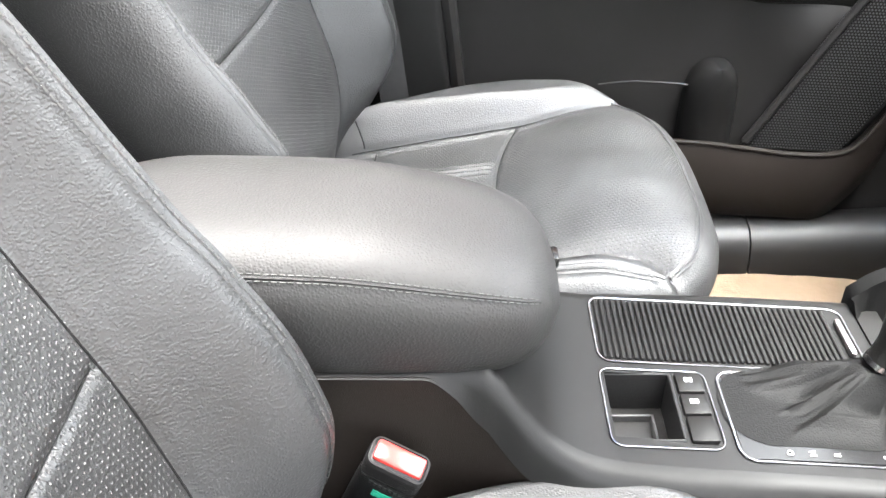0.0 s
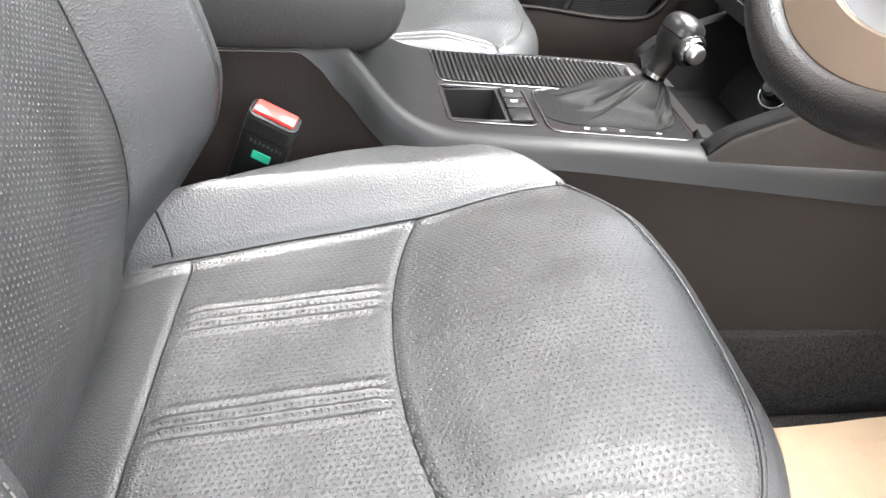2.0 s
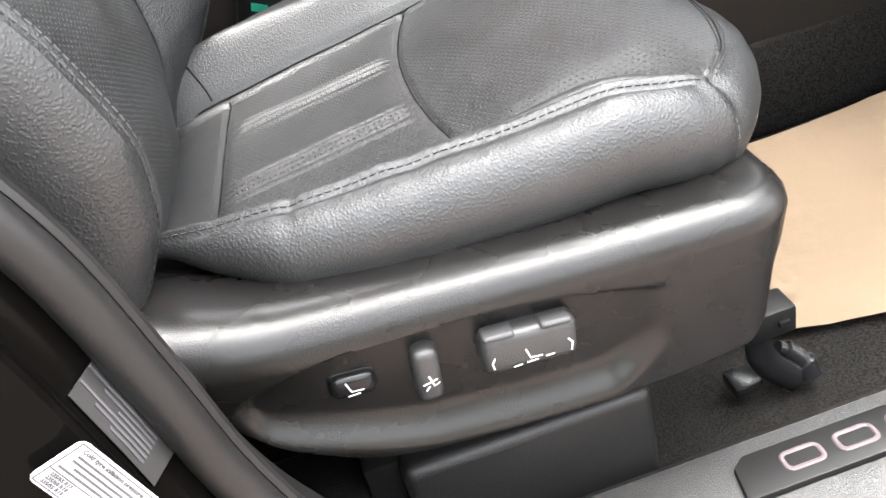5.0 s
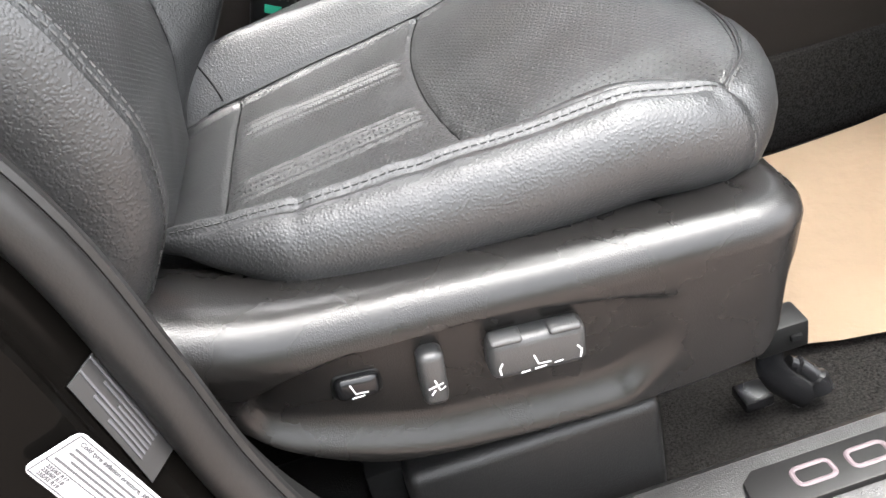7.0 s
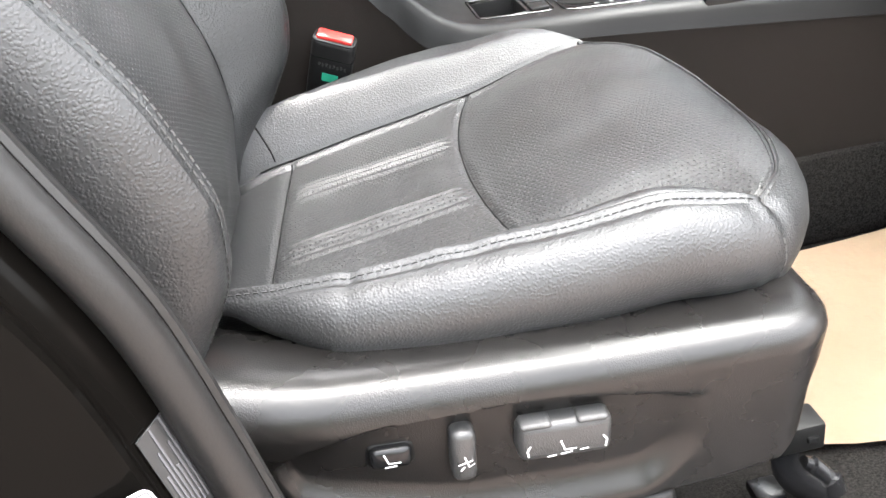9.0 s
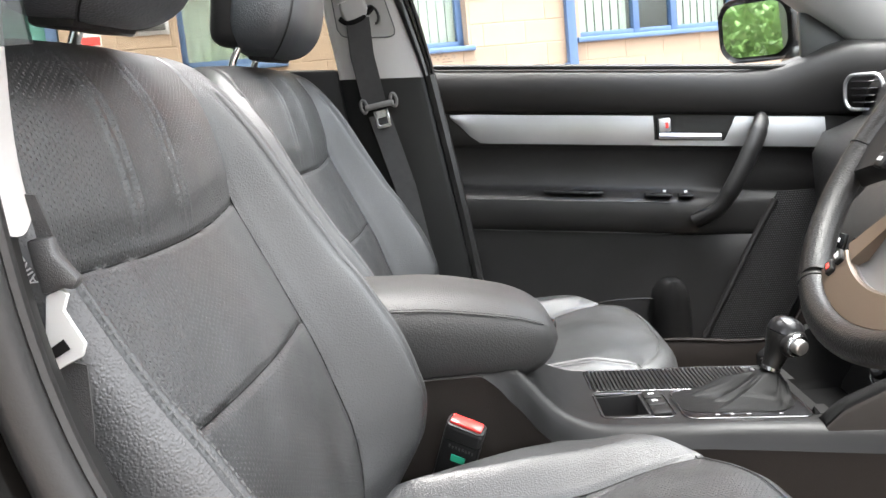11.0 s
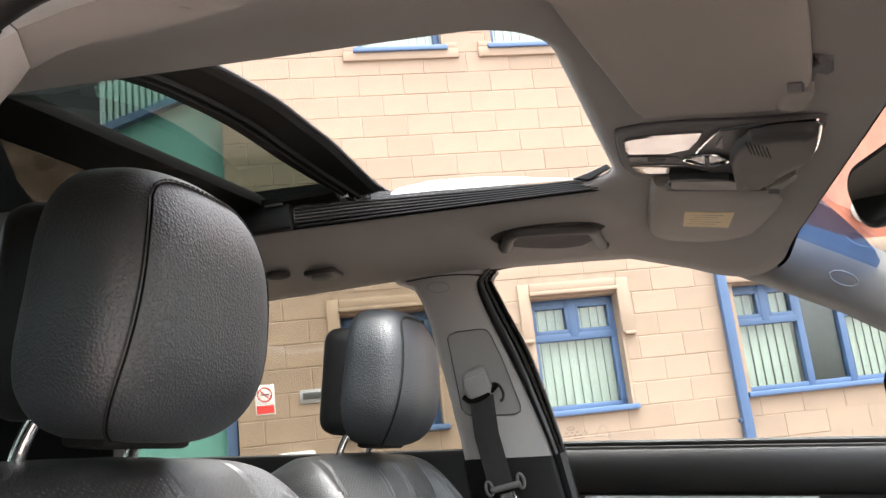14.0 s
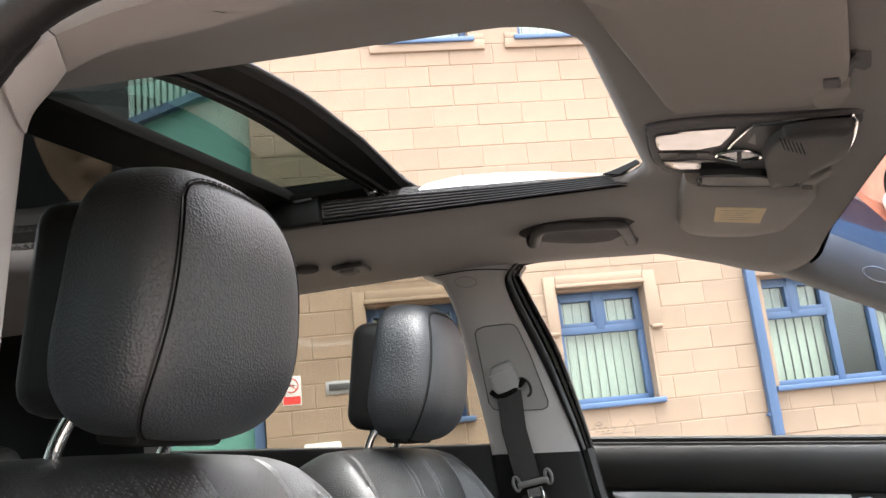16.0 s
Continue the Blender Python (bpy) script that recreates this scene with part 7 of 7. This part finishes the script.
sheet([(0.28, -0.495, 0.352), (0.80, -0.615, 0.352), (0.84, -0.195, 0.375), (0.28, -0.205, 0.352)], 24, "paper_mat", "brown kraft paper mat over the driver footwell")
sheet([(0.36, 0.22, 0.352), (0.85, 0.22, 0.36), (0.85, 0.625, 0.36), (0.36, 0.648, 0.352)], 24, "paper_mat", "brown kraft paper mat over the passenger footwell")
solid("rubber_mat", rbox((0.86, -0.25, 0.368), (0.30, 0.24, 0.012), 0.006, 2), rubber, "black rubber mat with a round fixing", "car mat")
lab = thing("tyre_label", (-0.2, -0.79, 0.68), "white tyre pressure label stuck on the painted pillar", "label")
LMt = Matrix.Translation((-0.1525, -0.7965, 0.6950)) @ Euler((radians(0), radians(74), radians(3))).to_matrix().to_4x4()
part("label_sheet", placed(prism(rrect(0.078, 0.030, 0.004, 3), "y", -0.0006, 0.0), LMt), label_paper, lab)
part("label_print", placed(join(*[rbox((-0.004 - 0.002 * (i % 2), -0.0009, 0.0074 - 0.0029 * i), (0.058 - 0.004 * (i % 3), 0.0003, 0.0011), 0) for i in range(4)], *[rbox((0.004 + 0.0042 * i, -0.0009, -0.0085), (0.0018, 0.0003, 0.0055 - 0.001 * (i % 2)), 0) for i in range(5)]), LMt), ink, lab)
part("label_rule", placed(join(*[rbox((0, -0.0008, z), (0.074, 0.0003, 0.0005), 0) for z in (0.0135, -0.0042, -0.0135)], *[rbox((x, -0.0008, 0), (0.0005, 0.0003, 0.027), 0) for x in (-0.037, 0.037)]), LMt), ink, lab)
for words, x, z in (("Cold tyre inflation pressure, kPa(psi)", -0.034, 0.0100), ("235/65 R17", -0.034, -0.0070), ("235/60 R18", -0.034, -0.0096), ("235/55 R19", -0.034, -0.0122)):
    cu = bpy.data.curves.new("printed_line", "FONT")
    cu.body, cu.size, cu.extrude, cu.resolution_u = words, 0.0034 if x + z > -0.03 else 0.0027, 0.0001, 2
    cu.offset = 0.00008
    t = new("printed_line", cu)
    me = bpy.data.meshes.new_from_object(t.evaluated_get(bpy.context.evaluated_depsgraph_get()))
    bpy.data.objects.remove(t)
    lt = new("printed_line", me)
    me.materials.append(ink)
    lt.parent = lab
    lt.matrix_parent_inverse = lab.matrix_basis.inverted()
    lt.matrix_basis = LMt @ pose(x, -0.0009, z, 90, 0, 0)
rs = thing("rear_bench", (-0.95, 0, 0.45), "black rear bench seat with three head restraints", "car seat")
part("bench", rbox((-0.80, 0, 0.58), (0.50, 1.30, 0.20), 0.05, 4), leather, rs)
part("bench_back", rbox((-1.10, 0, 0.88), (0.16, 1.30, 0.62), 0.05, 4, pose(0, 0, 0, 0, -18, 0)), leather, rs)
for y in (-0.42, 0, 0.42):
    part("headrest", rbox((-1.18, y, 1.22), (0.09, 0.25, 0.15), 0.04, 4), leather, rs)

# ---- the building across the car park ----
YAW = radians(20)
BX, BN = Vector((math.cos(YAW), math.sin(YAW), 0)), Vector((math.sin(YAW), -math.cos(YAW), 0))
BM = Matrix(((BX.x, -BN.x, 0, 0), (BX.y, -BN.y, 0, 7.5), (0, 0, 1, 0), (0, 0, 0, 1)))
# local: x along the face, y into the wall, z up
office = thing("office_building", (0, 7.5, 0), "cream stone office building with blue window frames", "building", kind="structure")


def bpart(name, bm, m, parent=None, label="", smooth=40):
    bm.transform(BM)
    return part(name, bm, m, parent or office, label, smooth)


WIN = [(-2.46, -1.61, 1.555, 2.62), (-0.67, 0.18, 1.555, 2.62), (-2.06, -1.21, 5.26, 6.33), (-0.70, 0.15, 5.26, 6.33), (1.37, 3.30, 1.545, 2.60)]
X0, X1, ZT = -3.41, 6.5, 7.6


def wall_around(x0, x1, z0, z1, holes, y0, y1):
    """Rectangles of wall that leave the openings free."""
    xs = sorted({x0, x1, *[v for h in holes for v in h[:2] if x0 < v < x1]})
    zs = sorted({z0, z1, *[v for h in holes for v in h[2:] if z0 < v < z1]})
    out = []
    for a, b in zip(xs, xs[1:]):
        for c, d in zip(zs, zs[1:]):
            if not any(h[0] < (a + b) / 2 < h[1] and h[2] < (c + d) / 2 < h[3] for h in holes):
                out.append(rbox(((a + b) / 2, (y0 + y1) / 2, (c + d) / 2), (b - a, y1 - y0, d - c), 0))
    return join(*out)


bpart("wall", wall_around(X0, 1.24, 0.0, ZT, WIN[:4], -0.005, 0.30), mortar, None, "cream coursed stone wall")
bpart("wall", wall_around(1.24, X1, 0.0, 2.80, WIN[4:], -0.005, 0.30), mortar, None, "cream coursed stone wall")
bpart("upper_wall", rbox(((1.24 + X1) / 2, 0.16, (2.95 + ZT) / 2), (X1 - 1.24, 0.28, ZT - 2.95), 0), brick_mat, None, "red brick upper wall")
bpart("string_course", rbox(((1.24 + X1) / 2, 0.10, 2.875), (X1 - 1.24, 0.34, 0.15), 0.01), stone_trim, None, "pale stone string course")
bpart("downpipe", join(rbox((1.245, -0.05, 3.6), (0.095, 0.07, 7.2), 0.006), *[rbox((1.245, -0.03, z), (0.13, 0.06, 0.03), 0.004) for z in (1.3, 3.1, 5.0)]), blue, None, "blue square downpipe")
bpart("roof", rbox((1.5, 2.0, ZT + 0.1), (10.2, 4.6, 0.2), 0.02), asphalt, None)


def window(x0, x1, z0, z1, panes, mullions):
    w = bpart("window", rbox(((x0 + x1) / 2, 0.16, z0 + 0.03), (x1 - x0, 0.07, 0.06), 0.004), blue, None, "blue framed window with vertical blinds")
    cx = (x0 + x1) / 2
    fr = [rbox((x0 + 0.03, 0.16, (z0 + z1) / 2), (0.06, 0.07, z1 - z0), 0.004), rbox((x1 - 0.03, 0.16, (z0 + z1) / 2), (0.06, 0.07, z1 - z0), 0.004), rbox((cx, 0.16, z1 - 0.03), (x1 - x0, 0.07, 0.06), 0.004)]
    tz = z0 + (z1 - z0) * 0.66
    for a, b, split in panes:
        if split:
            fr.append(rbox(((a + b) / 2, 0.155, tz), (b - a, 0.075, 0.075), 0.004))
            fr.append(rbox(((a + b) / 2, 0.15, (tz + z1) / 2), (0.075, 0.08, z1 - tz), 0.004))
            for c, d in ((a, (a + b) / 2), ((a + b) / 2, b)):
                fr += [rbox((c + 0.05, 0.145, (tz + z1) / 2), (0.035, 0.06, z1 - tz - 0.06), 0.004), rbox((d - 0.05, 0.145, (tz + z1) / 2), (0.035, 0.06, z1 - tz - 0.06), 0.004), rbox(((c + d) / 2, 0.145, tz + 0.05), (d - c - 0.07, 0.06, 0.035), 0.004), rbox(((c + d) / 2, 0.145, z1 - 0.07), (d - c - 0.07, 0.06, 0.035), 0.004)]
    for mx in mullions:
        fr.append(rbox((mx, 0.155, (z0 + z1) / 2), (0.07, 0.075, z1 - z0), 0.004))
    bpart("frame", join(*fr), blue, w)
    bpart("sill", rbox((cx, 0.06, z0 - 0.02), (x1 - x0 + 0.10, 0.24, 0.05), 0.008), blue, w, "blue window sill")
    g = bpart("pane", rbox((cx, 0.165, (z0 + z1) / 2), (x1 - x0 - 0.06, 0.008, z1 - z0 - 0.06), 0), glass_window, w, smooth=0)
    g.visible_shadow = False
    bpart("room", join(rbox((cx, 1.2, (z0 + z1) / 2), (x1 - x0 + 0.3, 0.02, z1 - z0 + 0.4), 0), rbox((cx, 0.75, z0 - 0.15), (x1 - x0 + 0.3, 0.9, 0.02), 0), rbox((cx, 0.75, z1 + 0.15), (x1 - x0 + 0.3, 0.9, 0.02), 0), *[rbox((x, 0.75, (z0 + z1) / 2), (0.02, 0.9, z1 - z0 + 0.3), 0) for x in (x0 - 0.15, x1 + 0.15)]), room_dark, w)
    return w


def blinds(x0, x1, z0, z1, w):
    n = int((x1 - x0) / 0.085)
    for i in range(n):
        x = x0 + (i + 0.5) * (x1 - x0) / n
        bpart("blind_slat", rbox((x, 0.26, (z0 + z1) / 2), (0.088, 0.004, z1 - z0), 0, 1, pose(0, 0, 0, 0, 0, 14 + 6 * noise.noise((x * 9, 0, 0)))), blind, w)


for k, (x0, x1, z0, z1) in enumerate(WIN[:4]):
    w = window(x0, x1, z0, z1, [(x0, x1, True)], [])
    blinds(x0 + 0.03, x1 - 0.03, z0 + 0.05, z1 - 0.05, w)
    # dressed surround: hood with shoulders above, sill course
    hood = [rbox((x0 - 0.085, -0.005, z1 - 0.18), (0.13, 0.05, 0.46), 0.012), rbox((x1 + 0.085, -0.005, z1 - 0.18), (0.13, 0.05, 0.46), 0.012), rbox(((x0 + x1) / 2, -0.005, z1 + 0.075), (x1 - x0 + 0.30, 0.05, 0.10), 0.012), rbox(((x0 + x1) / 2, -0.03, z1 + 0.135), (x1 - x0 + 0.36, 0.07, 0.045), 0.012),
            rbox((x0 - 0.11, -0.02, z1 - 0.42), (0.17, 0.06, 0.05), 0.016), rbox((x1 + 0.11, -0.02, z1 - 0.42), (0.17, 0.06, 0.05), 0.016)]
    if k < 2:
        hood = [rbox((x0 - 0.060, -0.012, z1 - 0.125), (0.115, 0.05, 0.53), 0.008), rbox((x1 + 0.065, -0.012, z1 - 0.125), (0.125, 0.05, 0.53), 0.008), rbox(((x0 + x1) / 2, -0.014, z1 + 0.100), (x1 - x0, 0.05, 0.085), 0.008), rbox(((x0 + x1) / 2, -0.035, z1 + 0.040), (x1 - x0 + 0.02, 0.08, 0.036), 0.008),
                rbox((x0 - 0.070, -0.028, z1 - 0.40), (0.11, 0.06, 0.035), 0.012), rbox((x1 + 0.075, -0.028, z1 - 0.40), (0.11, 0.06, 0.035), 0.012)]
    if k >= 2:
        hood += [rbox(((x0 + x1) / 2, -0.005, z0 - 0.075), (x1 - x0 + 0.30, 0.06, 0.105), 0.005), rbox((x0 - 0.075, -0.005, z0 + 0.010), (0.14, 0.05, 0.06), 0.005), rbox((x1 + 0.075, -0.005, z0 + 0.010), (0.14, 0.05, 0.06), 0.005)]
    bpart("surround", join(*hood), stone_trim, None, "dressed stone window surround")
x0, x1, z0, z1 = WIN[4]
w = window(x0, x1, z0, z1, [(x0, 2.09, True), (2.56, x1, True)], [2.09, 2.54])
blinds(x0 + 0.03, 2.06, z0 + 0.05, z1 - 0.05, w)
blinds(2.58, x1 - 0.03, z0 + 0.05, z1 - 0.05, w)
bpart("surround", rbox(((x0 + x1) / 2, 0.0, z1 + 0.06), (x1 - x0 + 0.2, 0.12, 0.10), 0.012), stone_trim, None, "dressed stone lintel")

# teal glazed bay beside the stone face
bay = bpart("stair_bay", rbox((-3.965, 0.25, 3.1), (1.12, 0.10, 6.2), 0.01), teal, None, "teal panelled stair bay with blue frames")
for i in range(19):
    x = -4.50 + 0.060 * i
    zb = 4.62 + 0.40 * (x + 4.48)
    bpart("bay_rib", rbox((x, 0.17, (zb + 6.2) / 2), (0.045, 0.07, 6.2 - zb), 0.008, 1), teal_rib, bay, "pale ribbed cladding" if i == 0 else "")
bpart("bay_frame", prism([(-4.55, 4.545), (-3.40, 5.005), (-3.40, 5.085), (-4.55, 4.625)], "y", 0.10, 0.22), blue, bay, "blue rail sloped to fit the camera's view")
bpart("bay_frame", join(rbox((-3.47, 0.14, 1.6), (0.09, 0.12, 3.2), 0.006), rbox((-3.95, 0.14, 2.2), (1.1, 0.12, 0.07), 0.006), rbox((-4.5, 0.14, 1.6), (0.08, 0.12, 3.2), 0.006)), blue, bay)
bpart("bay_window", rbox((-5.3, 0.24, 3.1), (1.5, 0.08, 6.2), 0.01), plastic_gloss, bay, "dark glazed side of the bay")
bpart("rubble_stone", prism([(-5.42, 4.60), (-4.70, 4.56), (-4.70, 3.72), (-4.96, 3.66), (-5.10, 3.90), (-5.27, 4.16)], "y", 0.12, 0.22), rubble, bay, "rubble stone patch outlined to fit the camera's view")
# small things on the wall
sign = thing("no_smoking_sign", tuple(BM @ Vector((-3.19, 0, 1.9))), "white no smoking sign with red panel on the stone wall", "sign")


def spart(name, bm, m, parent, label=""):
    bm.transform(BM)
    return part(name, bm, m, parent, label, 30)


spart("sign_board", rbox((-3.17, -0.008, 1.93), (0.17, 0.008, 0.26), 0.002), white, sign)
spart("red_panel", rbox((-3.17, -0.0135, 1.845), (0.15, 0.003, 0.07), 0), red, sign)
spart("ring", tube([(-3.17 + 0.06 * math.cos(a), -0.0135, 1.975 + 0.06 * math.sin(a)) for a in [2 * math.pi * i / 24 for i in range(24)]], 0.006, 6, closed=True), red, sign)
spart("slash", tube([(-3.21, -0.0135, 2.015), (-3.13, -0.0135, 1.935)], 0.005, 6), red, sign)
spart("cigarette", rbox((-3.17, -0.0135, 1.975), (0.07, 0.003, 0.012), 0), ink, sign)
lb = thing("letter_box", tuple(BM @ Vector((-2.7, 0, 1.9))), "grey metal letter plate on the stone wall", "letter box")
spart("plate", rbox((-2.70, -0.012, 1.92), (0.34, 0.02, 0.12), 0.004), silver, lb)
spart("flap", rbox((-2.70, -0.026, 1.925), (0.28, 0.008, 0.06), 0.003), grey_dark, lb)
box = thing("meter_box", tuple(BM @ Vector((-2.95, -0.1, 1.2))), "white plastic meter box fixed low on the wall", "meter box")
spart("box_body", rbox((-2.93, -0.08, 1.30), (0.32, 0.16, 0.30), 0.02), white, box)
lamp = thing("bulkhead_lamp", tuple(BM @ Vector((2.95, 0, 3.2))), "round glass bulkhead lamp on red brick", "wall lamp")
spart("lamp_glass", tube([(2.95, -0.02, 3.25), (2.95, -0.06, 3.25), (2.95, -0.10, 3.25), (2.95, -0.12, 3.25)], [0.13, 0.13, 0.10, 0.03], 20), white, lamp)
spart("alarm_box", rbox((3.75, -0.06, 3.12), (0.22, 0.10, 0.12), 0.01), cream, lamp)

# hedge and trees on the near side, seen in mirror and panes
random.seed(4)


def leaf_mass(name, c, size, n, label, cat, leaf=0.05):
    vs, fs = [], []
    for i in range(n):
        d = Vector((random.gauss(0, 1), random.gauss(0, 1), random.gauss(0, 1))).normalized()
        k = 0.80 + 0.25 * random.random() + 0.12 * noise.noise(d * 3)
        p = Vector((c[0] + d.x * size[0] * k, c[1] + d.y * size[1] * k, max(0.05, c[2] + d.z * size[2] * k)))
        q = Euler((random.random() * 6, random.random() * 6, random.random() * 6)).to_matrix()
        r = leaf * (1 + random.random())
        b = len(vs)
        vs += [tuple(p + q @ Vector(o)) for o in ((-r, 0, 0), (0, -r * 0.5, 0.01), (r, 0, 0), (0, r * 0.5, 0.01))]
        fs.append((b, b + 1, b + 2, b + 3))
    # dense inside
    nu, nv, b = 16, 10, len(vs)
    for j in range(nv + 1):
        for i in range(nu):
            a, e = 2 * math.pi * i / nu, math.pi * (j / nv - 0.5)
            d = Vector((math.cos(e) * math.cos(a), math.cos(e) * math.sin(a), math.sin(e)))
            k = 0.78 + 0.08 * noise.noise(d * 4)
            vs.append((c[0] + d.x * size[0] * k, c[1] + d.y * size[1] * k, max(0.02, c[2] + d.z * size[2] * k)))
    for j in range(nv):
        for i in range(nu):
            fs.append((b + j * nu + i, b + j * nu + (i + 1) % nu, b + (j + 1) * nu + (i + 1) % nu, b + (j + 1) * nu + i))
    me = bpy.data.meshes.new(name)
    me.from_pydata(vs, [], fs)
    me.materials.append(leafy)
    return tagged(new(name, me), label, cat, "", "stuff")


leaf_mass("hedge", (-7.0, 1.6, 0.85), (1.2, 4.0, 1.25), 42000, "clipped green hedge at the car park edge", "hedge", 0.026)
# Trees behind the open door, inferred from pane reflections; heights set for the light
def tree(x, y, h, k):
    tk = thing("tree", (x, y, 0), "green leafy tree at the car park edge", "tree", "trees behind the car")
    part("trunk", tube([(x, y, 0), (x + 0.05, y - 0.05, 0.3 * h), (x - 0.05, y, 0.6 * h), (x, y, 0.9 * h)], [0.22, 0.18, 0.14, 0.06], 10), room_dark, tk)
    for i in range(6):
        a = i * 1.1 + k
        part("limb", tube([(x, y, (0.3 + 0.06 * i) * h), (x + 0.8 * math.cos(a), y + 0.6 * math.sin(a), (0.42 + 0.06 * i) * h), (x + 1.7 * math.cos(a), y + 1.1 * math.sin(a), (0.52 + 0.06 * i) * h)], [0.09, 0.05, 0.02], 7), room_dark, tk)
    crown = leaf_mass("crown", (x, y, 0.62 * h), (2.0, 1.5, 0.40 * h), 5000, "", "", 0.07)
    crown.parent = tk
    crown.matrix_parent_inverse = tk.matrix_basis.inverted()


for i in range(3):
    tree(-9.0 + 8.0 * i, -9.5 - 0.6 * (i % 2), 2.7 + 0.3 * ((i * 3) % 4), i)
# hedge out of view, added to block low light from the near side
leaf_mass("hedge", (0, -9.5, 0.5), (11, 0.8, 0.9), 14000, "out-of-view green hedge added under the trees", "hedge", 0.05)

# stone blocks, course by course
def block_mesh(w, h, mt):
    bm = rbox((0, 0, 0), (w, 0.05, h), 0.006, 1)
    me = bpy.data.meshes.new("block")
    bm.to_mesh(me)
    bm.free()
    me.materials.append(mt)
    return me


COURSE, LEN = 0.215, 0.44
cache = {}
HOLES = [(a - 0.02, b + 0.02, c - 0.0, d + 0.0) for a, b, c, d in WIN]
rows = []
for r in range(int(ZT / COURSE)):
    z = 0.03 + (r + 0.5) * COURSE
    off = (r % 2) * LEN / 2
    x = X0 - off
    while x < X1:
        a, b = max(x, X0), min(x + LEN, X1)
        if z > 2.75 and b > 1.20:
            b = min(b, 1.20)
        segs = [(a, b)] if b - a > 0.05 else []
        for h in HOLES:
            if h[2] - COURSE / 2 < z < h[3] + COURSE / 2:
                nxt = []
                for c, d in segs:
                    if d <= h[0] or c >= h[1]:
                        nxt.append((c, d))
                    else:
                        if h[0] - c > 0.05:
                            nxt.append((c, h[0]))
                        if d - h[1] > 0.05:
                            nxt.append((h[1], d))
                segs = nxt
        rows += [(c, d, z) for c, d in segs]
        x += LEN
near = [q for q in rows if 1.0 < q[2] < 5.4 and q[0] > -3.5 and q[1] < 2.2]
far_rows = [q for q in rows if q not in near]
for c, d, z in near[:340]:
    key = round(d - c, 3)
    if key not in cache:
        cache[key] = block_mesh(d - c - 0.005, COURSE - 0.005, stone)
    ob = new("block", cache[key])
    ob.parent = office
    ob.matrix_parent_inverse = office.matrix_basis.inverted()
    ob.matrix_basis = BM @ Matrix.Translation(((c + d) / 2, 0.016 + 0.003 * noise.noise((c * 7, z * 5, 1)), z))
rest = [rbox(((c + d) / 2, 0.016, z), (d - c - 0.006, 0.05, COURSE - 0.006), 0) for c, d, z in far_rows + near[340:]]
tagged(bpart("block_courses", join(*rest), stone, smooth=0), kind="stuff")
